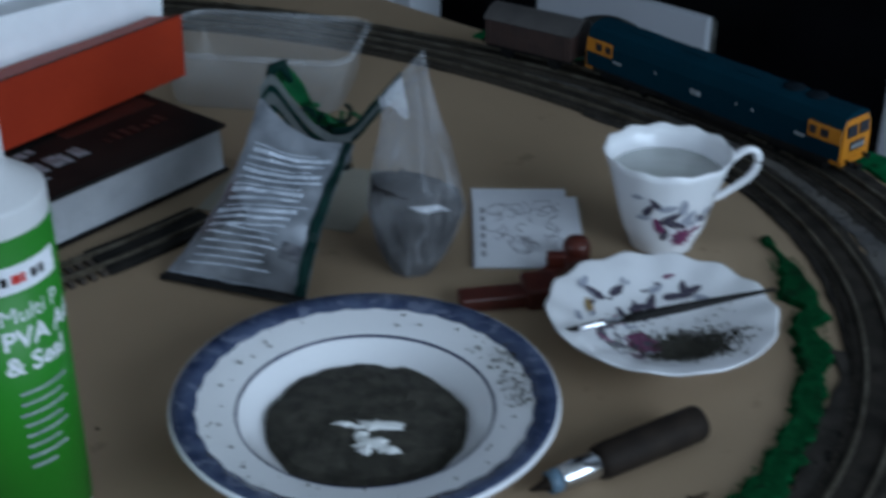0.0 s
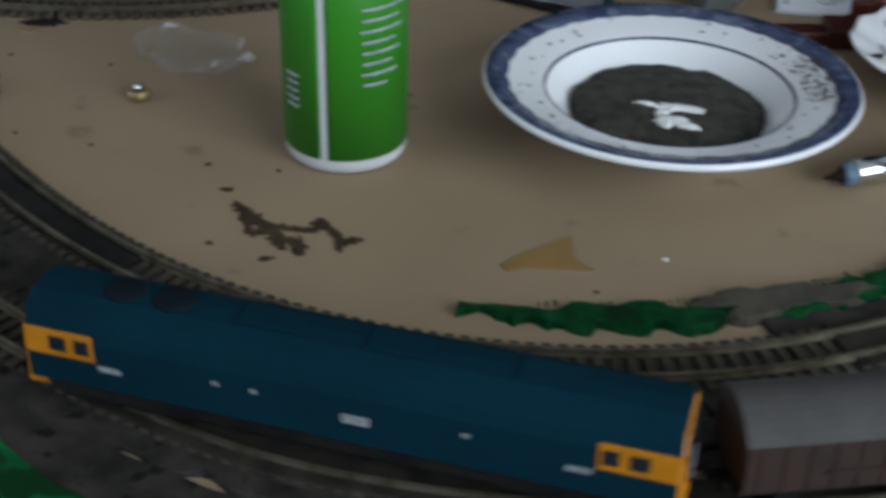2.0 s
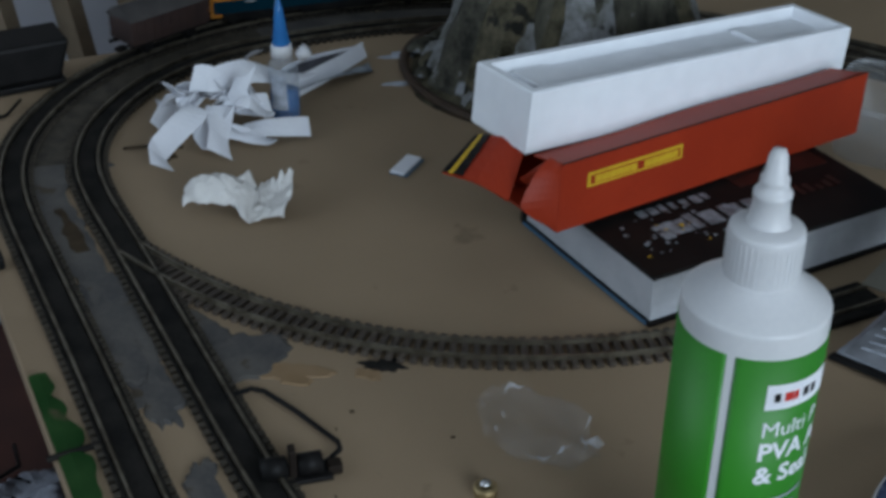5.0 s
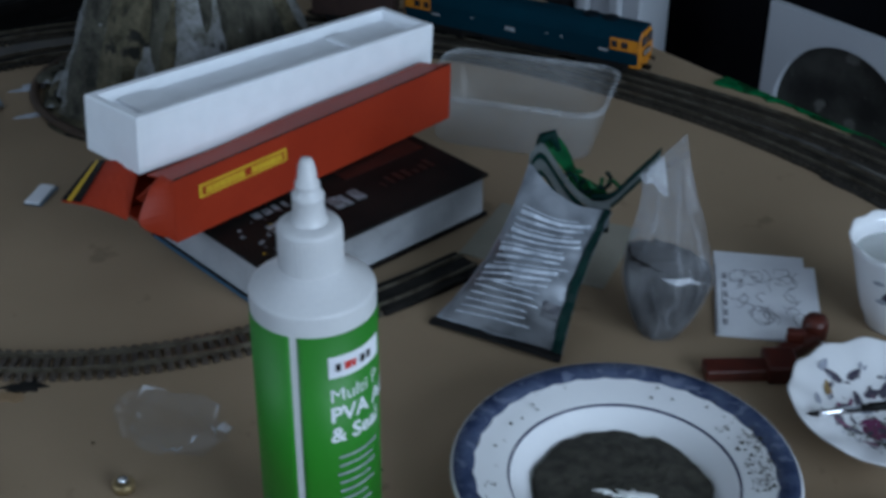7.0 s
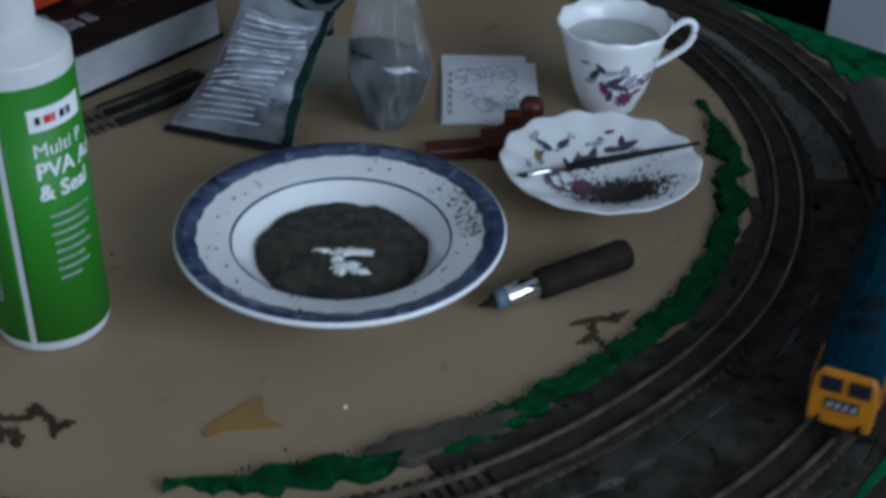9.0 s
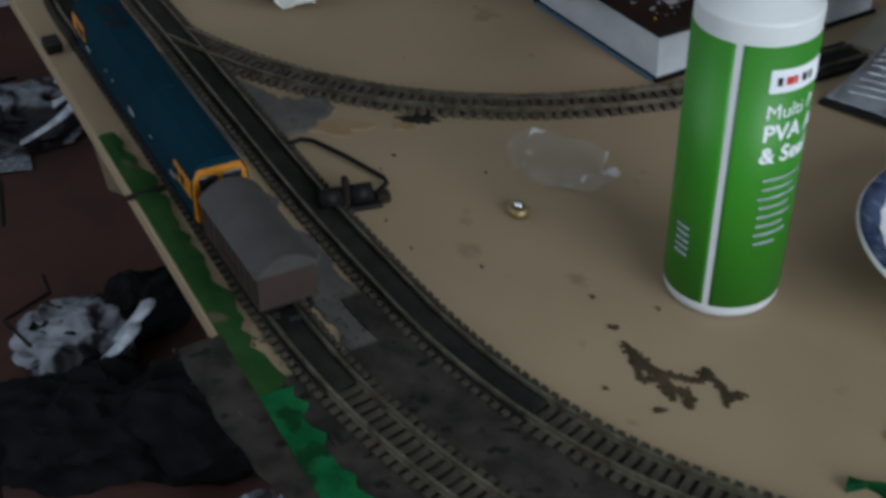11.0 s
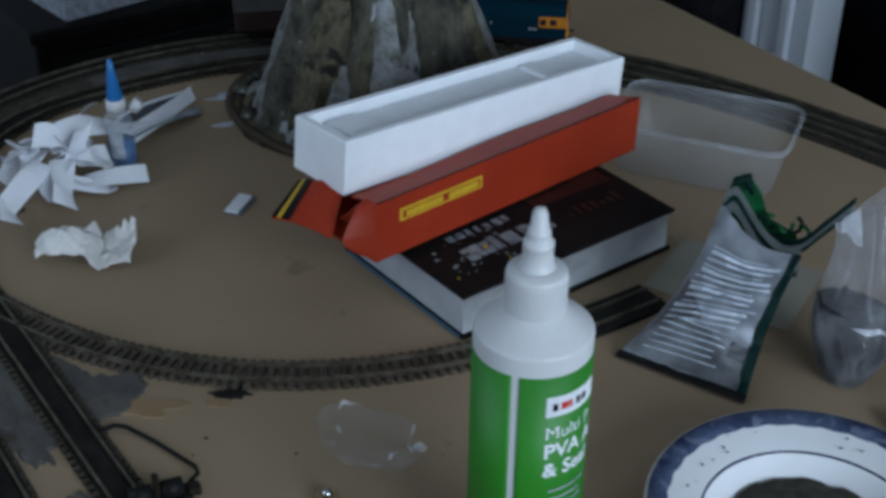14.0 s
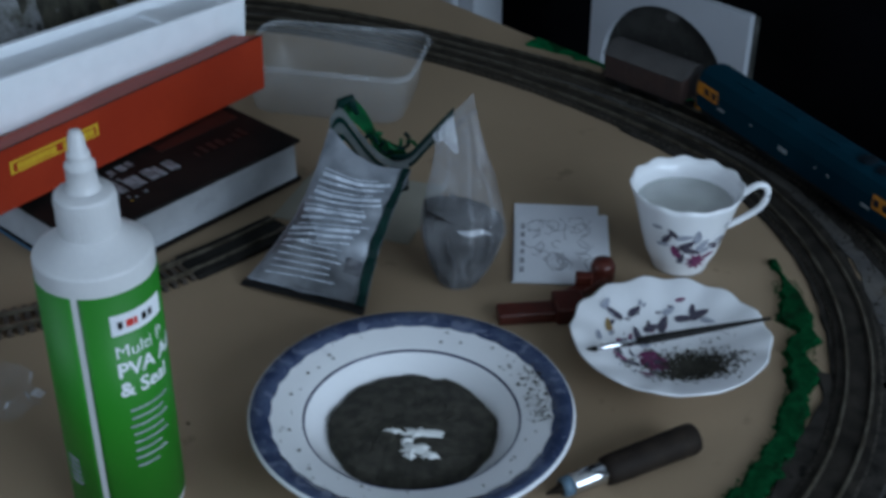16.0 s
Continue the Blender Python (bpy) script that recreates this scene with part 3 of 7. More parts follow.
a_bare, b_bare = nearest(LINE_A, 0.287, 0.085), nearest(LINE_B, 0.357, 0.115)
part("ballast_inner", ribbon(LINE_A, True, -0.020, 0.020, 0.0003, 0.0024, first=a_r0 - 8, last=a_bare, wob=wobble(11, 0.003), taper=0.02), M["ballast"], bed)
part("ballast_inner", ribbon(LINE_A, True, -0.030, 0.029, 0.0003, 0.0024, first=a_bare - 2, last=a_mid, wob=wobble(1, 0.007), taper=0.02), M["ballast"], bed)
part("ballast_outer", ribbon(LINE_B, True, -0.030, 0.021, 0.0003, 0.0022, first=b_r0, last=b_bare, wob=wobble(12, 0.004), taper=0.02), M["ballast"], bed)
part("ballast_outer", ribbon(LINE_B, True, -0.030, 0.048, 0.0003, 0.0022, first=b_bare - 2, last=b_r1, wob=wobble(2, 0.009), taper=0.02), M["ballast"], bed)
# ballast packed over the sleepers of the curve
part("ballast_packing", ribbon(LINE_A, True, -0.0175, 0.0175, 0.0003, 0.0043, first=nearest(LINE_A, 0.13, 0.47), last=nearest(LINE_A, 0.083, -0.167), wob=wobble(21, 0.0015), taper=0.10), M["packing"], bed)
part("ballast_packing", ribbon(LINE_B, True, -0.0175, 0.0175, 0.0003, 0.0043, first=nearest(LINE_B, 0.16, 0.50), last=nearest(LINE_B, -0.215, -0.270), wob=wobble(22, 0.0015), taper=0.10), M["packing"], bed)
b_n0, b_n1 = nearest(LINE_B, 0.345, 0.12), nearest(LINE_B, -0.372, -0.167)
part("ballast_middle", ribbon(LINE_B, True, -0.062, -0.026, 0.0002, 0.0020, first=b_n0, last=b_n1, wob=wobble(3, 0.004), taper=0.02), M["ballast"], bed)

# left-hand straights: grey painted patches between and beside the tracks
def patch(name, line, p, q, off0, off1, seed, z, material, label, cat="painted patch", amount=0.006):
    i0, i1 = nearest(line, *p), nearest(line, *q)
    if i1 < i0:
        i0, i1 = i1, i0
    ob = solo(name, ribbon(line, True, off0, off1, 0.0002, z, first=i0, last=i1, wob=wobble(seed, amount, 1.6), taper=0.01), material, label, cat, kind="stuff")
    return ob


patch("grey_patch", LINE_A, (-0.577, 0.08), (-0.502, 0.015), -0.044, -0.014, 4, 0.0010, M["greypaint"], "rough grey painted patch between the tracks")
patch("grey_patch", LINE_A, (-0.470, -0.010), (-0.37, -0.090), -0.044, -0.017, 5, 0.0012, M["greypaint"], "rough grey painted patch between the tracks")
patch("grey_patch", LINE_A, (-0.700, 0.195), (-0.69, 0.455), -0.044, -0.014, 6, 0.0014, M["earth"], "rough grey-brown earth patch between the tracks")
patch("brown_patch", LINE_A, (-0.665, 0.145), (-0.615, 0.10), -0.033, -0.025, 7, 0.0018, M["brownstain"], "brown smear on the bare board", amount=0.005)
for x, y, sd in ((-0.594, 0.056, 14), (-0.528, -0.006, 15), (-0.490, -0.034, 16), (-0.400, -0.108, 17), (-0.43, -0.086, 18)):
    solo("grey_patch", blot(0.017, sd, 0.0016 + 0.0001 * (sd - 13), stretch=(1.5, 0.75), rough=0.6), M["greypaint"], "rough grey painted patch between the tracks", "painted patch", pose(x, y, 0, 0, 0, -40), kind="stuff")
# grey triangle in the turnout
for x, y, r, st, rot, sd in ((-0.50, 0.028, 0.036, (1.25, 0.75), -20, 11), (-0.545, 0.052, 0.022, (1.2, 0.7), -35, 12), (-0.468, 0.028, 0.026, (0.9, 1.0), 10, 13)):
    solo("grey_patch", blot(r, sd, 0.0010 + 0.0002 * (sd - 11), stretch=st, rough=0.3), M["greypaint"], "rough grey painted patch inside the turnout", "painted patch",
         pose(x, y, 0, 0, 0, rot), kind="stuff")

# green scatter and grass
g0, g1 = nearest(LINE_A, 0.262, 0.235), nearest(LINE_A, -0.072, -0.228)
def strip_wob(i, side):
    w = 0.010 * (noise.noise((i * 0.16, 3.0 + 8 * side, 0)) + 0.5 * noise.noise((i * 0.33, 1.0 + 8 * side, 4.0)) + 0.4 * noise.noise((i * 0.83, 2.0 + 8 * side, 7.0)))
    end = min(1.0, (i - g0) / 14.0, (g1 - i) / 10.0)
    mid = 0.4 + 0.6 * max(0.0, end)
    return w * mid + (-0.0135 if side == 1 else 0.0135) * (1 - max(0.0, end))


gs = thing("green_scatter", "ragged strip of dark green scatter along the inner track", "scatter", kind="stuff")
part("scatter_bed", ribbon(LINE_A, True, 0.028, 0.0465, 0.0002, 0.0042, first=g0, last=g1, wob=strip_wob, taper=0.14), M["scatter"], gs)


def tufts(count, seed, line, first, last, off0, off1, size, z):
    rng = random.Random(seed)
    nr = normals(line, True)
    verts, faces = [], []
    for _ in range(count):
        i = rng.randint(first, last) % len(line)
        p = line[i] + nr[i] * rng.uniform(off0, off1)
        r = size * rng.uniform(0.5, 1.3)
        b0 = len(verts)
        for _k in range(4):
            verts.append((p[0] + rng.uniform(-r, r), p[1] + rng.uniform(-r, r), z + (r * rng.uniform(0.3, 1.6) if _k == 3 else -0.001)))
        faces += [(b0, b0 + 1, b0 + 3), (b0 + 1, b0 + 2, b0 + 3), (b0 + 2, b0, b0 + 3)]
    me = bpy.data.meshes.new("tufts")
    me.from_pydata(verts, [], faces)
    return me


ob = new("scatter_crumbs", tufts(2600, 3, LINE_A, g0 + 8, g1 - 10, 0.028, 0.048, 0.0009, 0.0036))
ob.data.materials.append(M["scatter"])
ob.parent = gs
ob = new("ballast_crumbs", tufts(5200, 4, LINE_B, b_n0 - 60, b_n1, -0.064, 0.05, 0.0011, 0.0021))
ob.data.materials.append(M["ballast"])
ob.parent = bed

# grass outside the outer track, kept inside the board's edge
def grass_piece(name, poly_d, material, label, z, seed):
    """A mat between a wavy inner edge and the straight board edge, in board axes: rows of (d, n inner, n outer)."""
    bm = bmesh.new()
    rows = []
    for k, (d, n0, n1) in enumerate(poly_d):
        w = 0.006 * noise.noise((k * 0.9, seed, 0.5)) + 0.003 * noise.noise((k * 2.3, seed, 2.5))
        p = [dn(d, n0 + w, 0.0002), dn(d, n0 + w + 0.001, z), dn(d, (n0 + n1) / 2, z + 0.0006), dn(d, n1, z), dn(d, n1 - 0.0005, 0.0002)]
        rows.append([bm.verts.new(v) for v in p])
    for p, q in zip(rows, rows[1:]):
        for k in range(4):
            bm.faces.new((p[k], p[k + 1], q[k + 1], q[k]))
    bm.faces.new(rows[0])
    bm.faces.new(rows[-1])
    return solo(name, bm, material, label, "grass mat", kind="stuff")


def lerp_rows(keys, step):
    out = []
    for (a, b) in zip(keys, keys[1:]):
        n = max(1, int(abs(b[0] - a[0]) / step))
        for k in range(n):
            out.append(tuple(a[i] + (b[i] - a[i]) * k / n for i in range(3)))
    return out + [keys[-1]]


TRACK_D, TRACK_N = LINE_B @ np.array([D.x, D.y]), LINE_B @ np.array([N.x, N.y])


def clear_n(d, side, gap):
    """How far grass reaches in from the near or far board edge, at d along it, before it comes within a gap of the outer track."""
    n = BN0 if side < 0 else BN1
    while n * side > 0 and np.min(np.hypot(TRACK_D - d, TRACK_N - n)) > gap:
        n -= 0.002 * side
    return n


near_rows = []
dstep = -0.40
while dstep < BD1 - 0.004:
    gap = float(np.interp(dstep, [-0.16, -0.08, 0.02, 0.045, 0.075, 0.12], [0.031, 0.030, 0.040, 0.047, 0.056, 0.058]))
    n0 = clear_n(dstep, -1, gap)
    near_rows.append((dstep, min(n0, 0.0), BN0 + 0.002))
    dstep += 0.008
old_rows = [r for r in near_rows if r[0] < -0.105]
new_rows = [r for r in near_rows if r[0] > -0.118]
grass_piece("old_grass", [(d, o + 0.0135 - 0.004 * max(0.0, (-0.33 - d) / 0.07), o) for d, n, o in old_rows], M["grassdull"], "dull worn green grass strip along the board edge", 0.0022, 2.0)
grass_piece("grass", [(d, max(n, o + 0.016), o) for d, n, o in new_rows], M["grass"], "bright green grass mat at the board edge", 0.0028, 5.0)
far_rows = []
dstep = -0.36
while dstep < BD1 - 0.004:
    n0 = clear_n(dstep, 1, 0.034)
    far_rows.append((dstep, min(n0, BN1 - 0.006), BN1 - 0.002))
    dstep += 0.008
grass_piece("grass", far_rows, M["grass"], "bright green grass mat behind the curved track", 0.0028, 8.0)

# stains and bits on the bare board
def flat(name, x, y, r, st, rot, seed, material, label, cat="stain", rough=0.6, z=0.0008, dome=0.0):
    return solo(name, blot(r, seed, z, rough=rough, stretch=st, dome=dome), material, label, cat, pose(x, y, 0, 0, 0, rot), kind="stuff")


def strokes(name, pts_list, material, label, z=0.001):
    """A smear made of joined tapering strokes."""
    bm = bmesh.new()
    rg = random.Random(len(pts_list))
    for pts, rad in pts_list:
        tube([(x, y, 0.0004) for x, y in pts], rad, 6, bm, flat=0.25)
        for _ in range(9 * len(pts)):
            k = rg.randint(0, len(pts) - 2)
            f = rg.random()
            x, y = (pts[k][j] * (1 - f) + pts[k + 1][j] * f for j in (0, 1))
            rr = rad[k] * (1 - f) + rad[k + 1] * f
            a, q, s = rg.uniform(0, 6.28), rr * rg.uniform(0.7, 1.5), rg.uniform(0.0004, 0.0014)
            tube([(x + q * math.cos(a), y + q * math.sin(a), 0.0004), (x + (q + s * rg.uniform(0.5, 2.5)) * math.cos(a + 0.3), y + (q + s) * math.sin(a + 0.3), 0.0004)], s, 5, bm, flat=0.3)
    return solo(name, bm, material, label, "stain", kind="stuff")


strokes("brown_smear", [([(-0.2065, -0.1145), (-0.205, -0.1155)], [0.0010, 0.0008]),
                        ([(-0.197, -0.126), (-0.190, -0.134), (-0.182, -0.140), (-0.174, -0.143), (-0.164, -0.1425), (-0.1545, -0.142), (-0.1510, -0.136)], [0.0014, 0.0030, 0.0034, 0.0030, 0.0018, 0.0022, 0.0028]),
                        ([(-0.188, -0.139), (-0.182, -0.151), (-0.176, -0.149)], [0.0018, 0.0016, 0.0022]),
                        ([(-0.1525, -0.137), (-0.1510, -0.1300)], [0.0024, 0.0012]), ([(-0.1510, -0.136), (-0.1441, -0.1394), (-0.1374, -0.1480), (-0.1300, -0.1430)], [0.0022, 0.0022, 0.0026, 0.0006]),
                        ([(-0.176, -0.146), (-0.1642, -0.153), (-0.1553, -0.1520)], [0.0022, 0.0028, 0.0020]),
                        ([(-0.1570, -0.153), (-0.1530, -0.1640)], [0.0022, 0.0020]), ([(-0.1680, -0.154), (-0.163, -0.160)], [0.0018, 0.0008]),
                        ([(-0.1690, -0.1710), (-0.1650, -0.1690)], [0.0006, 0.0008]), ([(-0.137, -0.149), (-0.136, -0.155)], [0.0010, 0.0005])], M["brownstain"], "dried brown paint smear on the board")
def dart():
    bm = bmesh.new()
    pts = [(-0.061, -0.149), (-0.056, -0.141), (-0.052, -0.1363), (-0.043, -0.127), (-0.0336, -0.1172), (-0.0315, -0.125), (-0.0307, -0.1333), (-0.026, -0.138), (-0.0190, -0.1425), (-0.0347, -0.1457), (-0.050, -0.1475), (-0.0569, -0.1533)]
    top = [bm.verts.new((x, y, 0.0009)) for x, y in pts]
    low = [bm.verts.new((x, y, 0.0001)) for x, y in pts]
    bm.faces.new(top)
    for k in range(len(pts)):
        bm.faces.new((top[k], top[(k + 1) % len(pts)], low[(k + 1) % len(pts)], low[k]))
    return solo("tan_stain", bm, M["tanstain"], "amber dart-shaped glue stain on the board", "stain", kind="stuff")


dart()
strokes("brown_smear", [([(0.136, -0.047), (0.150, -0.041), (0.162, -0.040), (0.172, -0.031)], [0.0012, 0.0025, 0.003, 0.0008]),
                        ([(0.15, -0.043), (0.149, -0.056), (0.142, -0.064)], [0.002, 0.0018, 0.0025]),
                        ([(0.149, -0.056), (0.156, -0.068)], [0.0016, 0.001])], M["brownstain"], "small brown twig-like paint marks")
flat("earth_patch", 0.060, -0.1515, 0.020, (2.1, 0.62), 22, 27, M["earth"], "thin grey-brown earth scattered beside the track", "scatter", rough=0.7, z=0.0046)
flat("tan_stain", -0.435, 0.022, 0.016, (1.4, 0.6), 20, 21, M["palestain"], "faint amber glue stain beside grey paint")
flat("tan_stain", -0.392, 0.040, 0.008, (1.2, 0.7), 0, 22, M["palestain"], "faint amber glue stain beside the siding")
flat("dark_scrap", -0.388, 0.052, 0.010, (1.4, 0.7), 20, 23, M["infill"], "dark scrap of scenery under the siding", "scrap")
rng = random.Random(12)
for k in range(26):
    x, y = rng.uniform(-0.42, 0.16), rng.uniform(-0.17, 0.02)
    if abs(x) < 0.12 and y > -0.11:
        continue
    flat("speck", x, y, rng.uniform(0.0007, 0.0017), (1, 0.7), rng.uniform(0, 180), 30 + k, M["brownstain"], "tiny dark speck on the board", "speck", dome=0.0006)

track("railway_track", LINE_A, True, "inner circuit of brown-sleepered model railway track", NEAR, "dusty")
track("railway_track", LINE_B, True, "outer circuit of brown-sleepered model railway track", NEAR, "dusty")
track("railway_track", LINE_C, False, "single curved siding of model railway track", NEAR)
# dark infill of the left-hand straights
solo("track_infill", ribbon(LINE_C, False, -0.0165, 0.0165, 0.0004, 0.0046, first=nearest(LINE_C, -0.186, 0.182), last=len(LINE_C) - 1), M["infill"], "dark dirt packed over the siding end", "track dirt", kind="stuff")
for ln, p, q in ((LINE_A, (-0.225, -0.195), (0.13, 0.47)), (LINE_B, (-0.32, -0.214), (0.16, 0.50))):
    i0, i1 = nearest(ln, *p) - len(ln), nearest(ln, *q)
    solo("track_infill", ribbon(ln, True, -0.0118, 0.0118, 0.0006, 0.0040, first=i0, last=i1), M["infill"], "dark dirt packed between the rails", "track dirt", kind="stuff")


for ln, p, q in ((LINE_A, (-0.60, 0.542), (0.13, 0.47)), (LINE_B, (-0.64, 0.585), (0.16, 0.50))):
    solo("track_infill", ribbon(ln, True, -0.0168, 0.0168, 0.0004, 0.0044, first=nearest(ln, *p), last=nearest(ln, *q), wob=wobble(31, 0.0012), taper=0.08), M["farinfill"], "dark brown dirt packed over the sleepers", "track dirt", kind="stuff")


# ---- things on the board ----
def plate():
    t = thing("soup_plate", "white soup plate with a mottled blue rim, full of dark ballast", "plate", pose(0.0000, -0.0020, 0.001) @ Matrix.Scale(0.98, 4))
    R = 0.1010
    prof = [(0.0, 0.004), (0.025, 0.004), (0.036, 0.003), (0.037, 0.0), (0.040, 0.0), (0.042, 0.004), (0.056, 0.0112), (0.064, 0.0200), (0.068, 0.0245), (0.085, 0.0275), (0.0998, 0.0325), (R, 0.0345),
            (0.0998, 0.0365), (0.087, 0.0335), (0.0700, 0.0295), (0.0672, 0.0285), (0.064, 0.0255), (0.056, 0.0145), (0.048, 0.0095), (0.03, 0.008), (0.0, 0.008)]
    part("dish", lathe(prof, 72), M["china"], t, smooth=True)
    def w(a, r, z):
        f = 1.0
        if r < 0.0895:
            f = 1 - 0.012 * abs(math.sin(a * 16)) * (1 if r < 0.0885 else 0.6)
        return r * f, z
    part("rim_band", lathe([(0.0874, 0.0332), (0.0878, 0.0341), (0.0930, 0.03535), (0.0990, 0.0369), (0.0995, 0.0362)], 192, wave=w), M["navy"], t, "mottled blue glazed rim", smooth=True)
    part("line", lathe([(0.0662, 0.0276), (0.0665, 0.0284), (0.0673, 0.0289), (0.0676, 0.0286)], 72), M["ring"], t, smooth=True)
    # ballast heap
    bm = bmesh.new()
    steps, rows = 72, []
    c = bm.verts.new((-0.0005, 0.005, 0.0205))
    for f in [k / 14 for k in range(1, 15)]:
        row = []
        for k in range(steps):
            a = 2 * math.pi * k / steps
            edge = 0.0550 * (1 + 0.10 * noise.noise((2 * math.cos(a), 2 * math.sin(a), 4)) + 0.03 * noise.noise((7 * math.cos(a), 7 * math.sin(a), 2)))
            x, y = edge * f * math.cos(a) - 0.0005, edge * f * math.sin(a) + 0.0050
            z = 0.0205 - 0.0045 * f ** 3 + 0.0016 * noise.noise((x * 60, y * 60, 1)) + 0.0010 * noise.noise((x * 320, y * 320, 3))
            row.append(bm.verts.new((x, y, z if f < 1 else 0.0105)))
        rows.append(row)
    for k in range(steps):
        j = (k + 1) % steps
        bm.faces.new((c, rows[0][k], rows[0][j]))
        for p, q in zip(rows, rows[1:]):
            bm.faces.new((p[k], q[k], q[j], p[j]))
    heap = solo("ballast_heap", bm, M["gravel"], "dark grey-brown model ballast filling the soup plate", "ballast", pose(0.0000, -0.0020, 0.001) @ Matrix.Scale(0.98, 4), kind="stuff")
    for x, y, r, sx, sd in ((0.004, -0.0090, 0.0068, 1.35, 1), (0.004, -0.0245, 0.0064, 1.5, 2), (-0.010, -0.0085, 0.0030, 2.0, 3), (0.014, -0.0290, 0.0040, 1.1, 4), (-0.002, -0.0165, 0.0032, 1.0, 5), (0.001, -0.0300, 0.0038, 0.9, 6)):
        solo("glue_blob", blot(r, sd + 60, 0.0, rough=1.05, stretch=(sx, 0.62), dome=0.0022), M["glue"], "white blob of spilt glue on ballast", "glue", pose(x, y, 0.0212), kind="stuff", smooth=True)
    # stray grains on the rim
    rng = random.Random(5)
    verts, faces = [], []
    for k in range(150):
        a = rng.gauss(0.25, 0.22) if k < 105 else rng.uniform(0, 6.28)
        r = rng.uniform(0.072, 0.088)
        z = 0.0295 + (r - 0.07) / 0.0165 * 0.004 + 0.0013
        s = rng.uniform(0.0004, 0.0011)
        b0 = len(verts)
        for dx, dy, dz in ((-1, -1, 0), (1, -0.6, 0), (0, 1, 0), (0, 0, 1.2)):
            verts.append((r * math.cos(a) + s * dx * 1.4, r * math.sin(a) + s * dy, z + s * dz))
        faces += [(b0, b0 + 1, b0 + 3), (b0 + 1, b0 + 2, b0 + 3), (b0 + 2, b0, b0 + 3)]
    me = bpy.data.meshes.new("stray_ballast")
    me.from_pydata(verts, [], faces)
    me.materials.append(M["gravel"])
    g = new("stray_ballast", me)
    g.parent = t
    tagged(g, kind="stuff")
    return t


plate()


def words(text, size, bend_r, z, a0, name, parent, material, thick=0.0004):
    """Lettering bent round an upright cylinder, starting at angle a0 and running to the right."""
    cu = bpy.data.curves.new(name, "FONT")
    cu.body, cu.size, cu.fill_mode, cu.resolution_u = text, size, "FRONT", 3
    cu.offset = 0.0 if text.startswith("M") else 0.00035
    tmp = bpy.data.objects.new(name, cu)
    scene.collection.objects.link(tmp)
    me = bpy.data.meshes.new_from_object(tmp.evaluated_get(bpy.context.evaluated_depsgraph_get()))
    bpy.data.objects.remove(tmp)
    bm = bmesh.new()
    bm.from_mesh(me)
    bmesh.ops.triangulate(bm, faces=bm.faces)
    bmesh.ops.subdivide_edges(bm, edges=bm.edges, cuts=1)
    for v in bm.verts:
        a = a0 + v.co.x / bend_r
        v.co = Vector((bend_r * math.cos(a), bend_r * math.sin(a), z + v.co.y))
    return part(name, bm, material, parent)


def curved_panel(r, a0, a1, z0, z1, thick, steps=24):
    bm = bmesh.new()
    rows = []
    for k in range(steps + 1):
        a = a0 + (a1 - a0) * k / steps
        rows.append([bm.verts.new((q * math.cos(a), q * math.sin(a), z)) for q, z in ((r, z0), (r + thick, z0), (r + thick, z1), (r, z1))])
    for p, q in zip(rows, rows[1:]):
        for k in range(4):
            bm.faces.new((p[k], p[(k + 1) % 4], q[(k + 1) % 4], q[k]))
    bm.faces.new(rows[0])
    bm.faces.new(rows[-1])
    return bm


BX, BY = -0.1613, -0.0570


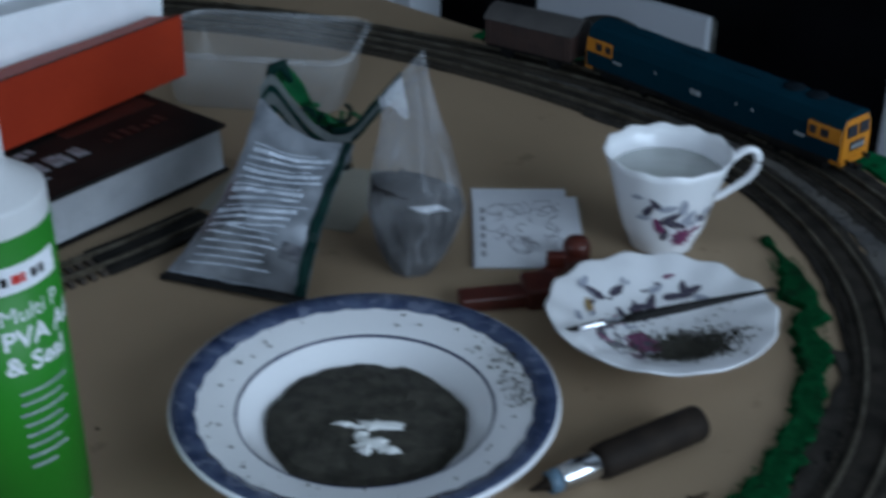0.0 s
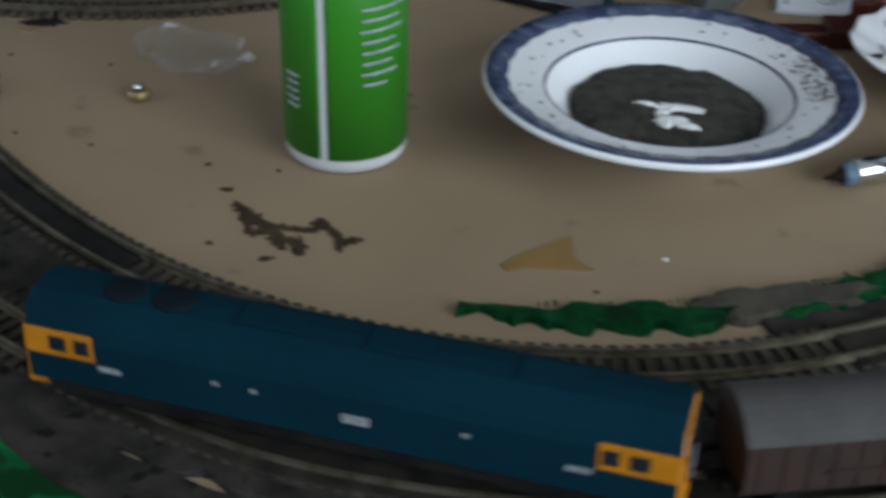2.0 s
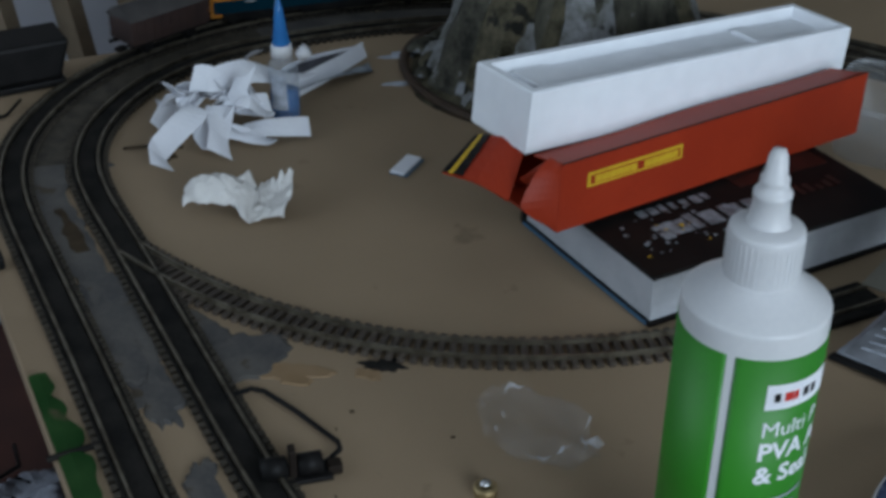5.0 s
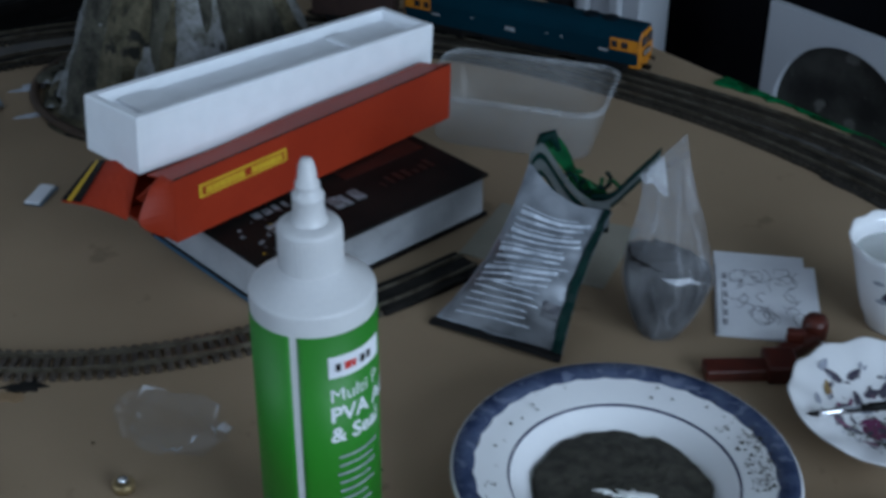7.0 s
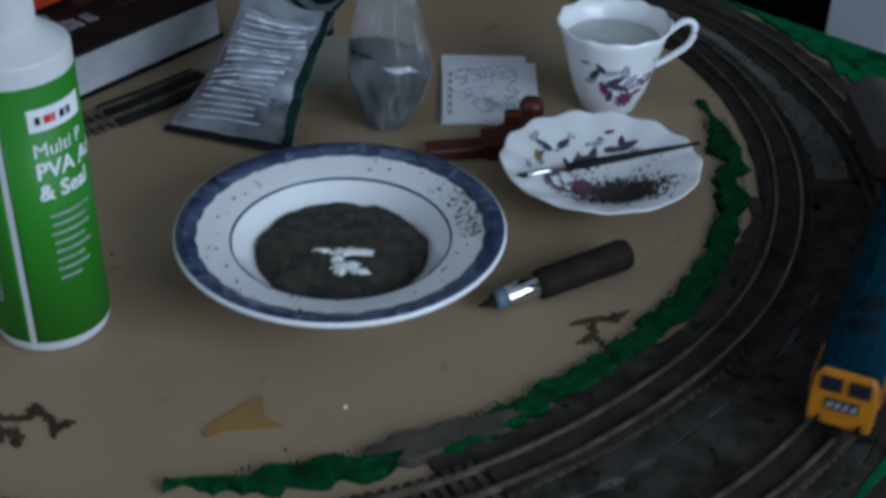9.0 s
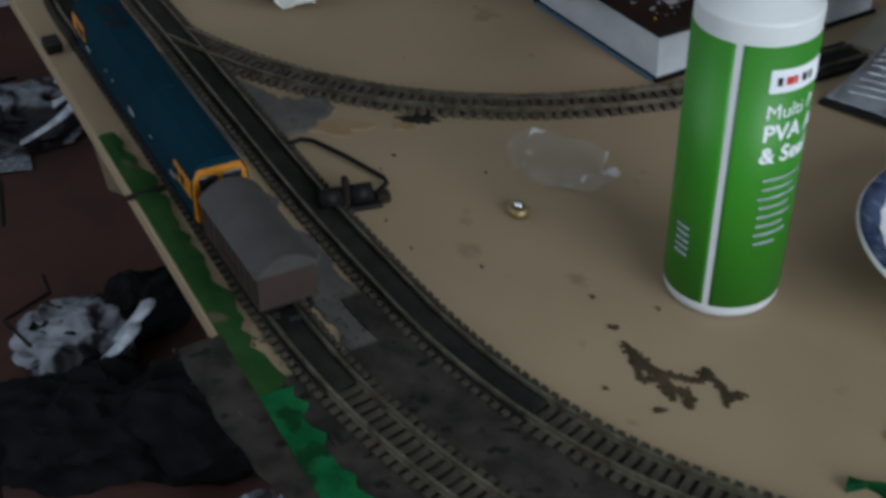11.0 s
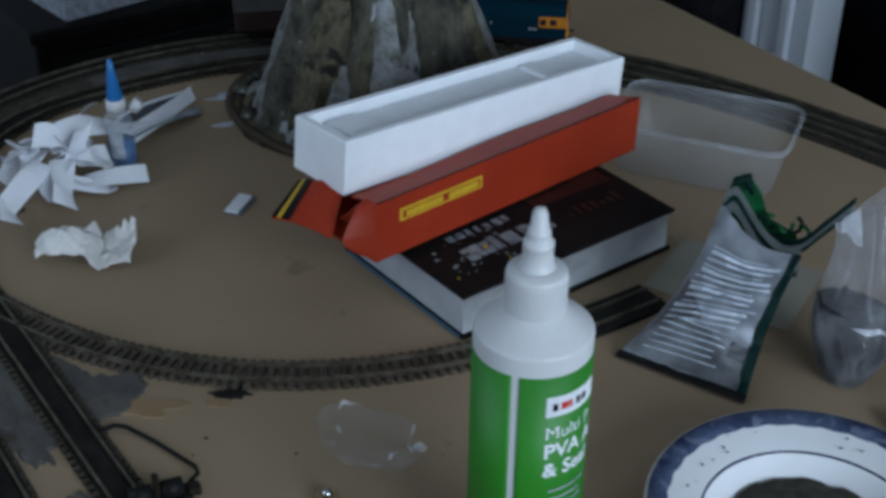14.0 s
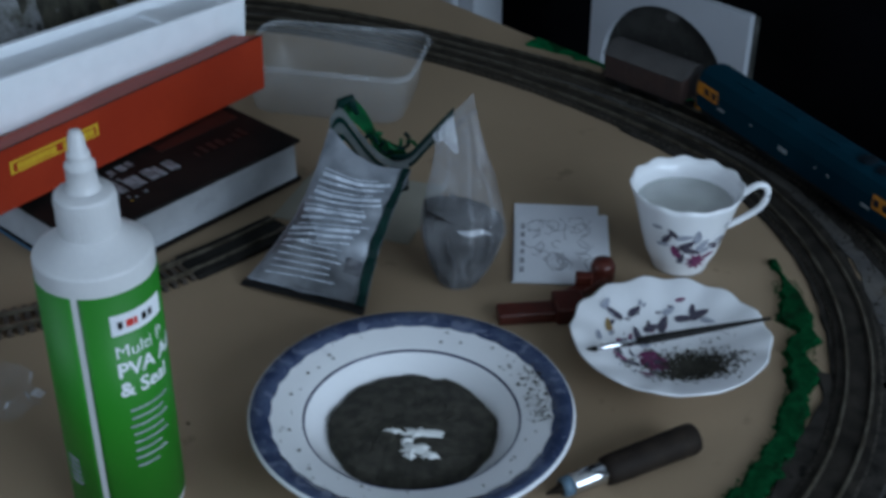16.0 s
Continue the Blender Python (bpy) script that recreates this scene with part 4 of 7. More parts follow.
def glue_bottle():
    r, LZ = 0.0316, 0.0135
    t = thing("glue_bottle", "white plastic glue bottle with a green label and nozzle cap", "bottle", pose(BX, BY, 0.0005))
    part("body", lathe([(0, 0.001), (0.0285, 0.0), (0.0303, 0.0015), (r, 0.005), (r, 0.148), (r, 0.1735), (r, 0.1748), (0.0313, 0.1757), (0.0306, 0.1764), (0.0298, 0.1770), (0.0240, 0.1812), (0.0185, 0.1852), (0.0168, 0.1868), (0.0152, 0.1885), (0, 0.1885)], 56),
         M["bottlewhite"], t, smooth=True)
    part("collar", lathe([(0.0130, 0.1862), (0.0157, 0.1868), (0.0160, 0.1880), (0.0159, 0.2075), (0.0158, 0.2088), (0.0153, 0.2098), (0.0145, 0.2103), (0.0100, 0.2116), (0, 0.2122)], 48), M["bottlewhite"], t, smooth=True)
    for k in range(40):
        a = 2 * math.pi * k / 40
        part("rib", box(-0.0003, 0.0003, 0.0157, 0.0162, 0.189, 0.2065), M["bottlewhite"], t, m=Matrix.Rotation(a, 4, "Z"))
    part("nozzle", lathe([(0.0094, 0.2118), (0.0082, 0.2140), (0.0076, 0.2235), (0.0080, 0.2240), (0.0080, 0.2262), (0.0068, 0.2270), (0.0058, 0.2300), (0.0060, 0.2305), (0.0060, 0.2325), (0.0050, 0.2332), (0.0040, 0.2415), (0.0028, 0.2448), (0, 0.2455)], 32), M["bottlewhite"], t, smooth=True)
    stripe = math.radians(-94)
    part("label", curved_panel(r + 0.0001, stripe + 0.06, stripe + 2 * math.pi - 0.06, 0.0085, 0.1645, 0.0003, 80), M["label"], t, "bright green printed label", smooth=True)
    L = r + 0.0006
    s0 = stripe + 0.52
    part("logo_panel", curved_panel(L, s0, s0 + 1.05, 0.1262 + LZ, 0.1388 + LZ, 0.0002), M["paper"], t)
    for k, (c, w) in enumerate((("black", 0.085), ("redlogo", 0.13), ("redlogo", 0.06), ("black", 0.10), ("black", 0.085))):
        part("logo_bar", curved_panel(L + 0.0003, s0 + 0.11 + 0.145 * k, s0 + 0.11 + 0.145 * k + w, LZ + 0.1302, LZ + 0.1346, 0.0002, 4), M[c], t)
    words("Multi P", 0.0112, L, 0.1115 + LZ, s0, "lettering", t, M["paper"])
    words("PVA Ad", 0.0128, L, 0.0990 + LZ, s0, "lettering", t, M["paper"])
    words("& Seal", 0.0128, L, 0.0862 + LZ, s0, "lettering", t, M["paper"])
    for k, (w, in_) in enumerate(((0.8, 0.12), (0.66, 0.12), (0.78, 0.08), (0.6, 0.12), (0.7, 0.12), (0.52, 0.12), (0.64, 0.1), (0.4, 0.12))):
        part("small_print", curved_panel(L, s0 + in_, s0 + in_ + w, 0.075 + LZ - 0.0056 * k, 0.0762 + LZ - 0.0056 * k, 0.0002, 8), M["leafpale"], t)
    for k in range(5):
        part("small_print", curved_panel(L, stripe - 0.75, stripe - 0.45, 0.034 + 0.0042 * k, 0.0356 + 0.0042 * k, 0.0002, 6), M["leafpale"], t)
    return t


glue_bottle()


def petals(t, place, seed, spots):
    """Small glazed leaves and a flower: place(u, v) gives a point and its normal, spots are (u, v, size, turn, material)."""
    for u, v, size, turn, key in spots:
        o, nrm = place(u, v)
        q = nrm.to_track_quat("Z", "Y").to_matrix().to_4x4()
        bm = bmesh.new()
        n = 10
        pts = []
        for k in range(n):
            a = 2 * math.pi * k / n
            pts.append(bm.verts.new((size * math.cos(a), 0.42 * size * math.sin(a) * (1 - 0.35 * math.cos(a)), 0.0003)))
        bm.faces.new(pts)
        part("leaf_print", bm, M[key], t, m=Matrix.Translation(o) @ q @ Matrix.Rotation(radians(turn), 4, "Z"))


def teacup():
    cx, cy = 0.178, 0.228
    t = thing("teacup", "white china teacup with mauve flowers, full of cloudy water", "teacup", pose(cx, cy, 0.0005) @ Matrix.Diagonal((1.015, 1.015, 0.945, 1)))
    def wav(a, r, z):
        k = max(0.0, (z - 0.035) / 0.035)
        return r * (1 + 0.012 * k * math.cos(12 * a)), z + 0.0009 * k * math.cos(12 * a)
    prof = [(0, 0.004), (0.016, 0.003), (0.0185, 0.0), (0.0205, 0.0), (0.021, 0.003), (0.0225, 0.007), (0.0265, 0.016), (0.030, 0.030), (0.034, 0.047), (0.0385, 0.064), (0.0408, 0.0705),
            (0.0398, 0.0708), (0.0368, 0.0625), (0.032, 0.046), (0.028, 0.030), (0.024, 0.016), (0.018, 0.0085), (0, 0.007)]
    part("bowl", lathe(prof, 72, wave=wav), M["china"], t, smooth=True)
    part("water", lathe([(0.0, 0.0555), (0.0345, 0.0555), (0.0345, 0.0545), (0, 0.054)], 48), M["water"], t, smooth=True)
    hp = [(0.0355, 0.0555), (0.043, 0.0625), (0.051, 0.0680), (0.0575, 0.0660), (0.0590, 0.0575), (0.0545, 0.0475), (0.046, 0.0405), (0.038, 0.0350), (0.0315, 0.0315)]
    pts = []
    for a, b, c, d in zip([hp[0]] + hp, hp, hp[1:], hp[2:] + [hp[-1]]):
        for k in range(4):
            s = k / 4
            pts.append(tuple(0.5 * (2 * b[i] + (c[i] - a[i]) * s + (2 * a[i] - 5 * b[i] + 4 * c[i] - d[i]) * s * s + (3 * b[i] - a[i] - 3 * c[i] + d[i]) * s ** 3) for i in range(2)))
    pts.append(hp[-1])
    bm = tube([(x, 0, z) for x, z in pts], 0.0026, 10)
    part("handle", bm, M["china"], t, smooth=True, m=Matrix.Rotation(radians(8), 4, "Z"))
    def place(a, z):
        rr = float(np.interp(z, [0.016, 0.030, 0.047, 0.064], [0.0265, 0.030, 0.034, 0.0385])) + 0.0002
        slope = 0.26
        n = Vector((math.cos(a), math.sin(a), -slope)).normalized()
        return Vector((rr * math.cos(a), rr * math.sin(a), z)), n
    f = radians(-72)
    spots = []
    rng = random.Random(3)
    for k in range(9):
        a = 2 * math.pi * k / 9
        spots.append((f + 0.14 * math.cos(a), 0.019 + 0.0042 * math.sin(a), 0.0042, math.degrees(a), "mauve"))
    spots += [(f - 0.05, 0.019, 0.0036, 20, "leafdark"), (f, 0.0195, 0.003, 100, "mauve")]
    for da, z, s, tr, key in ((-0.30, 0.036, 0.0060, 40, "leafdark"), (-0.55, 0.029, 0.0055, 110, "mauve"), (-0.75, 0.041, 0.0050, 60, "leafdark"), (-0.18, 0.030, 0.0055, -20, "leafdark"),
                              (-0.62, 0.047, 0.0042, 130, "leafdark"), (-0.38, 0.044, 0.0050, 20, "leafpale"), (0.05, 0.036, 0.0055, 60, "leafpale"), (0.35, 0.033, 0.0045, 140, "leafdark"), (0.20, 0.031, 0.0045, 30, "leafpale"),
                              (0.48, 0.038, 0.0035, 30, "leafpale"), (0.62, 0.034, 0.0038, 60, "leafdark"), (-0.85, 0.034, 0.004, 10, "leafpale"), (-0.10, 0.045, 0.0055, 90, "leafpale"), (0.3, 0.024, 0.004, 20, "mauve"), (-0.4, 0.022, 0.0045, 80, "leafdark"),
                              (0.62, 0.050, 0.0030, 10, "leafpale"), (-0.95, 0.050, 0.0035, 10, "leafpale")):
        spots.append((f + da, z, s * 1.3, tr, key))
    petals(t, place, 1, spots)
    return t


teacup()


def saucer():
    t = thing("saucer", "scalloped white china saucer with floral print and spilt ballast", "saucer", pose(0.162, 0.100, 0.0005))
    def wav(a, r, z):
        k = max(0.0, (r - 0.035) / 0.03)
        return r * (1 + 0.012 * k * math.cos(14 * a)), z + 0.0010 * k * math.cos(14 * a)
    prof = [(0, 0.004), (0.019, 0.003), (0.020, 0.0), (0.0225, 0.0), (0.024, 0.004), (0.045, 0.0145), (0.0652, 0.0245), (0.0660, 0.0262), (0.0645, 0.0262), (0.044, 0.0170), (0.024, 0.0085), (0.017, 0.0070), (0, 0.0068)]
    part("dish", lathe(prof, 84, wave=wav), M["china"], t, smooth=True)
    def zz(r):
        return float(np.interp(r, [0, 0.017, 0.024, 0.044, 0.0645], [0.0068, 0.0070, 0.0085, 0.0170, 0.0262])) + 0.0003
    def place(x, y):
        r = math.hypot(x, y)
        s = 0.42 if r > 0.02 else 0.0
        n = Vector((-s * x / max(r, 1e-6), -s * y / max(r, 1e-6), 1)).normalized()
        return Vector((x, y, zz(r))), n
    spots = []
    for x, y, s, tr, key in ((-0.040, 0.018, 0.0050, 30, "leafamber"), (-0.030, 0.006, 0.0060, -30, "leafdark"), (-0.036, 0.030, 0.0055, 100, "leafpale"), (-0.042, 0.036, 0.0045, 20, "leafpale"), (-0.020, 0.018, 0.0050, 60, "leafdark"),
                             (-0.010, 0.026, 0.0050, 10, "leafdark"), (-0.002, 0.030, 0.0055, 70, "leafdark"), (0.012, 0.034, 0.0050, 20, "leafpale"), (0.022, 0.036, 0.0060, 55, "leafdark"), (0.018, 0.040, 0.0040, 110, "leafdark"),
                             (-0.032, -0.012, 0.0055, 30, "mauve"), (-0.026, -0.016, 0.0060, 80, "leafdark"), (-0.034, -0.004, 0.0050, 10, "leafdark"), (-0.014, 0.000, 0.0055, 20, "mauve"), (-0.016, -0.028, 0.0045, 30, "mauve"),
                             (-0.006, -0.006, 0.0045, 120, "mauve"), (0.028, 0.030, 0.0040, 20, "leafpale"), (-0.022, 0.036, 0.0050, 20, "leafpale"), (0.002, 0.040, 0.0040, 40, "leafpale"), (-0.047, 0.004, 0.004, 10, "leafpale")):
        spots.append((x, y, s * 1.35, tr, "leafdark" if key == "leafpale" and s > 0.0048 else key))
    rs = random.Random(14)
    for k in range(46):
        a = rs.uniform(1.2, 4.4)
        q = rs.uniform(0.012, 0.046)
        spots.append((q * math.cos(a), q * math.sin(a) + 0.004, rs.uniform(0.0018, 0.0042), rs.uniform(0, 180), rs.choice(("leafdark", "leafdark", "leafpale", "mauve"))))
    for k in range(14):
        a = 2 * math.pi * k / 14
        spots.append((-0.010 + 0.006 * math.cos(a), -0.010 + 0.005 * math.sin(a), 0.0046, math.degrees(a), "mauve"))
    petals(t, place, 2, spots)
    rng = random.Random(9)
    verts, faces = [], []
    for k in range(2300):
        x, y = rng.gauss(0.016, 0.012), rng.gauss(-0.014, 0.0085)
        if k > 2150:
            x, y = rng.uniform(-0.03, 0.045), rng.uniform(-0.035, 0.02)
        r = math.hypot(x, y)
        if r > 0.06:
            continue
        s = rng.uniform(0.0004, 0.0011)
        z = zz(r)
        b0 = len(verts)
        for dx, dy, dz in ((-1, -1, 0), (1, -0.6, 0), (0, 1, 0), (0.2, 0, 1.1)):
            verts.append((x + s * dx * 1.3, y + s * dy, z + s * dz))
        faces += [(b0, b0 + 1, b0 + 3), (b0 + 1, b0 + 2, b0 + 3), (b0 + 2, b0, b0 + 3)]
    me = bpy.data.meshes.new("spilt_grains")
    me.from_pydata(verts, [], faces)
    me.materials.append(M["gravel"])
    g = new("spilt_grains", me)
    g.matrix_basis = pose(0.162, 0.100, 0.0005)
    tagged(g, "dark ballast grains spilt over the saucer", "ballast", kind="stuff")
    return t


saucer()


def brush():
    a, b = Vector((0.104, 0.0800, 0.0230)), Vector((0.2275, 0.1110, 0.0345))
    way = b - a
    t = thing("paintbrush", "thin black-handled paintbrush lying across the saucer", "paintbrush", Matrix.Translation(a) @ way.to_track_quat("X", "Z").to_matrix().to_4x4())
    n = way.length
    part("bristles", tube([(0.0, 0, 0), (0.004, 0, 0), (0.010, 0, 0)], [0.0006, 0.0014, 0.0018], 8), M["black"], t)
    part("ferrule", tube([(0.0095, 0, 0), (0.012, 0, 0), (0.036, 0, 0)], [0.0017, 0.0019, 0.0024], 12), M["chrome"], t, "bright silver ferrule", smooth=True)
    part("handle", tube([(0.036, 0, 0), (0.045, 0, 0), (0.075, 0, 0), (n, 0, 0)], [0.0024, 0.0030, 0.0026, 0.0011], 12), M["black"], t, smooth=True)
    return t


brush()


def tool():
    a, b = Vector((0.083, -0.041, 0.0075)), Vector((0.1735, 0.0142, 0.0105))
    way = b - a
    t = thing("hand_tool", "small hand tool with a dark grip and chrome neck", "tool", Matrix.Translation(a) @ way.to_track_quat("X", "Z").to_matrix().to_4x4())
    n = way.length
    part("tip", tube([(0, 0, 0), (0.009, 0, 0), (0.010, 0, 0)], [0.0008, 0.0028, 0.0045], 14), M["rubber"], t, smooth=True)
    part("collar", tube([(0.010, 0, 0), (0.011, 0, 0), (0.0165, 0, 0)], [0.0045, 0.0060, 0.0064], 20), M["bluegrey"], t, smooth=True)
    part("neck", tube([(0.0165, 0, 0), (0.018, 0, 0), (0.0385, 0, 0), (0.040, 0, 0)], [0.0062, 0.0068, 0.0072, 0.0064], 24), M["chrome"], t, "bright chrome neck", smooth=True)
    part("grip", tube([(0.0395, 0, 0), (0.041, 0, 0), (0.045, 0, 0), (n - 0.004, 0, 0), (n - 0.001, 0, 0), (n, 0, 0)], [0.0075, 0.0088, 0.0095, 0.0100, 0.0092, 0.006], 28), M["rubber"], t, "dark brown rubber grip", smooth=True)
    return t


tool()


def cards():
    t = thing("card", "blank white paper card lying under another", "card", pose(0.0545, 0.188, 0.0008, 0, 0, 1))
    part("sheet", box(0.0, 0.066, 0.0, 0.112, 0, 0.0006), M["paper"], t)
    u = thing("card", "white card with faint grey line drawings", "card", pose(0.056, 0.187, 0.0022, 0, 0, 1))
    part("sheet", sheet(8, 8, lambda a, b: (0.071 * a, 0.092 * b, 0.0006 + 0.003 * (a * a) * b), 0.0004), M["paper"], u)
    rng = random.Random(8)
    for k in range(30):
        x, y = rng.uniform(0.010, 0.058), rng.uniform(0.02, 0.082)
        r = rng.uniform(0.003, 0.008)
        n = rng.randint(5, 9)
        a0 = rng.uniform(0, 6)
        pts = []
        for q in range(n):
            px, py = x + r * math.cos(a0 + 0.6 * q) * rng.uniform(0.6, 1.2), y + 1.4 * r * math.sin(a0 + 0.6 * q)
            px, py = min(max(px, 0.003), 0.066), min(max(py, 0.004), 0.088)
            pts.append((px, py, 0.0013 + 0.003 * (px / 0.071) ** 2 * (py / 0.092)))
        part("drawn_line", tube(pts, 0.00032, 5), M["pencil"], u)
    for k in range(6):
        part("drawn_line", box(0.004, 0.007, 0.012 + 0.012 * k, 0.019 + 0.012 * k, 0.0010, 0.0016), M["pencil"], u)


cards()


def brown_fitting():
    t = thing("plastic_fitting", "dark red-brown moulded plastic fitting with a raised knob", "plastic part", pose(0, 0, 0.0005))
    a, b = Vector((0.046, 0.141, 0)), Vector((0.100, 0.152, 0))
    ang = math.degrees(math.atan2(b.y - a.y, b.x - a.x))
    m = Matrix.Translation(a) @ Matrix.Rotation(radians(ang), 4, "Z")
    part("bar", box(0, 0.058, -0.008, 0.008, 0, 0.009, 0.0015), M["brownred"], t, m=m)
    part("step", box(0.040, 0.062, -0.012, 0.014, 0, 0.013, 0.002), M["brownred"], t, m=m)
    m2 = Matrix.Translation((0.106, 0.176, 0)) @ Matrix.Rotation(radians(50), 4, "Z")
    part("arm", box(-0.026, 0.022, -0.006, 0.006, 0.0, 0.010, 0.002), M["brownred"], t, m=m2)
    part("knob", lathe([(0, 0), (0.008, 0), (0.009, 0.004), (0.009, 0.014), (0.007, 0.018), (0, 0.019)], 20), M["brownred"], t, smooth=True, m=Matrix.Translation((0.120, 0.196, 0)))
    part("lug", box(-0.006, 0.006, -0.004, 0.004, 0, 0.016, 0.0015), M["brownred"], t, m=Matrix.Translation((0.106, 0.178, 0.002)))
    part("foot", box(0.058, 0.066, -0.020, -0.006, 0, 0.006, 0.001), M["infill"], t, m=m)
    return t


brown_fitting()


def ballast_bag():
    """A printed foil bag leaning back, its top folded open."""
    M["foillow"] = mat("dark_grey_foil", (0.060, 0.062, 0.068), (0.13, 0.135, 0.15), 0.35, 30, 0.2, bump=0.5, fine=90)
    M["greyband"] = mat("grey_band_print", (0.13, 0.14, 0.14), (0.08, 0.09, 0.09), 0.45, 60)
    t = thing("ballast_bag", "open printed foil bag with dark green edges, standing slumped", "bag")
    bl, br = Vector((-0.140, 0.172, 0.0)), Vector((-0.048, 0.142, 0.0))
    tl, tr = Vector((-0.0845, 0.246, 0.092)), Vector((-0.024, 0.238, 0.062))
    up = ((tl + tr) / 2 - (bl + br) / 2).normalized()
    nrm = (br - bl).cross(up).normalized()          # towards the viewer
    def front(u, v, lift=0.0):
        p = (bl * (1 - u) + br * u) * (1 - v) + (tl * (1 - u) + tr * u) * v
        bulge = 0.020 * (math.sin(math.pi * u) ** 0.8) * math.sin(math.pi * min(1, v * 0.95 + 0.04)) * (1.15 - 0.8 * v)
        p = p + (br - bl) * (0.10 * math.sin(math.pi * v) * (1 - u) - 0.04 * math.sin(math.pi * v) * u) - up * 0.010 * math.sin(math.pi * u) * v
        crease = 0.0030 * noise.noise((u * 4, v * 8, 3)) + 0.0014 * noise.noise((u * 11, v * 22, 5)) + 0.0010 * math.sin(v * 26 + 3 * u) * u
        return p + nrm * (bulge + crease + lift) + Vector((0, 0, 0.001))
    def back(u, v):
        p = (bl * (1 - u) + br * u) * (1 - v) + (tl * (1 - u) + tr * u) * v
        p = p + (br - bl) * (0.10 * math.sin(math.pi * v) * (1 - u) - 0.04 * math.sin(math.pi * v) * u) - up * 0.010 * math.sin(math.pi * u) * v
        bulge = 0.012 * (math.sin(math.pi * u) ** 0.8) * math.sin(math.pi * v)
        q = p - nrm * bulge
        return Vector((q.x, q.y + 0.015 * (1 - v) * math.sin(math.pi * u), max(q.z, 0.001)))
    bm = sheet(20, 22, front)
    g = sheet(20, 22, back)
    tmp = bpy.data.meshes.new("tmp")
    g.to_mesh(tmp)
    g.free()
    bm.from_mesh(tmp)
    bmesh.ops.remove_doubles(bm, verts=bm.verts, dist=0.0004)
    part("bag_body", bm, M["foil"], t, smooth=True)
    # bottom seam
    part("seam", tube([front(k / 10, 0.0, 0.0005) for k in range(11)], 0.0048, 6, flat=0.5), M["black"], t)
    part("green_edge", sheet(2, 20, lambda a, b: front(0.925 + 0.075 * a, b, 0.0012), 0.0006), M["foilgreen"], t, "dark green printed edge")
    part("dark_panel", sheet(16, 8, lambda a, b: front(0.05 + 0.86 * a, 0.03 + (0.27 + 0.05 * math.sin(5 * a)) * b, 0.0006)), M["foillow"], t, "dark glossy lower panel", smooth=True)
    part("dark_panel", sheet(10, 6, lambda a, b: front(0.04 + 0.40 * a, 0.30 + (0.24 - 0.16 * a) * b, 0.0006)), M["foillow"], t, smooth=True)
    # print on the front
    rng = random.Random(4)
    SKEW = 0.16
    for k in range(13):
        v = 0.34 + 0.041 * k
        u0, u1 = 0.09 + 0.05 * rng.random(), 0.74 + 0.16 * rng.random()
        part("print_line", sheet(8, 1, lambda a, b: front(u0 + (u1 - u0) * a, v + (0.010 + 0.008 * (k % 3)) * b + SKEW * (u0 + (u1 - u0) * a - 0.5), 0.0012)), M["foilwhite"], t)
    for k in range(6):
        v = 0.10 + 0.042 * k
        u0, u1 = 0.10 + 0.03 * rng.random(), 0.66 + 0.1 * rng.random()
        part("print_line", sheet(8, 1, lambda a, b: front(u0 + (u1 - u0) * a, v + 0.009 * b + 0.3 * SKEW * (u0 + (u1 - u0) * a - 0.5), 0.0012)), M["foilwhite"], t)
    part("bar_code", sheet(4, 3, lambda a, b: front(0.78 + 0.13 * a, 0.20 + 0.10 * b, 0.0012)), M["foildark"], t)
    # folded mouth: printed bands along the drooping top edge, and an arm to the side
    top = [Vector(v) for v in ((-0.0845, 0.246, 0.090), (-0.077, 0.247, 0.100), (-0.062, 0.246, 0.083), (-0.048, 0.243, 0.068), (-0.036, 0.240, 0.061), (-0.026, 0.238, 0.063))]
    def along(pts, u):
        s = u * (len(pts) - 1)
        i = min(int(s), len(pts) - 2)
        a, b, c, d = pts[max(i - 1, 0)], pts[i], pts[i + 1], pts[min(i + 2, len(pts) - 1)]
        f = s - i
        return 0.5 * (2 * b + (c - a) * f + (2 * a - 5 * b + 4 * c - d) * f * f + (3 * b - a - 3 * c + d) * f ** 3)
    for lo, hi, key, lift in ((-0.016, -0.012, "foilgreen", 0.0005), (-0.012, -0.003, "greyband", 0.0), (-0.003, 0.002, "foilgreen", 0.0008), (0.002, 0.009, "greyband", 0.0002)):
        part("mouth_band", sheet(28, 2, lambda a, b: along(top, a) + Vector((0.001 * math.sin(9 * a), -0.001 - lift, lo + (hi - lo) * b - 0.002 * math.sin(3.1 * a)))), M[key], t, smooth=True)
    arm = [Vector(v) for v in ((-0.040, 0.250, 0.060), (-0.026, 0.247, 0.064), (-0.012, 0.250, 0.079), (0.006, 0.256, 0.098))]
    for lo, hi, key in ((-0.004, 0.000, "foilgreen"), (0.000, 0.004, "greyband"), (0.004, 0.009, "foilgreen")):
        part("mouth_arm", sheet(16, 2, lambda a, b: along(arm, a) + Vector((0, 0.0005 * b, lo + (hi - lo) * b)), 0.0006), M[key], t, smooth=True)
    back_top = [Vector(v) for v in ((-0.078, 0.254, 0.094), (-0.070, 0.258, 0.113), (-0.060, 0.262, 0.096), (-0.048, 0.262, 0.076), (-0.030, 0.256, 0.070))]
    part("mouth_lining", sheet(24, 3, lambda a, b: along(back_top, a) + Vector((0.001 * math.sin(14 * a), 0.002 * b, -0.022 * b + 0.0015 * math.sin(17 * a)))), M["brightgreen"], t, "bright green lining of the open mouth", smooth=True)
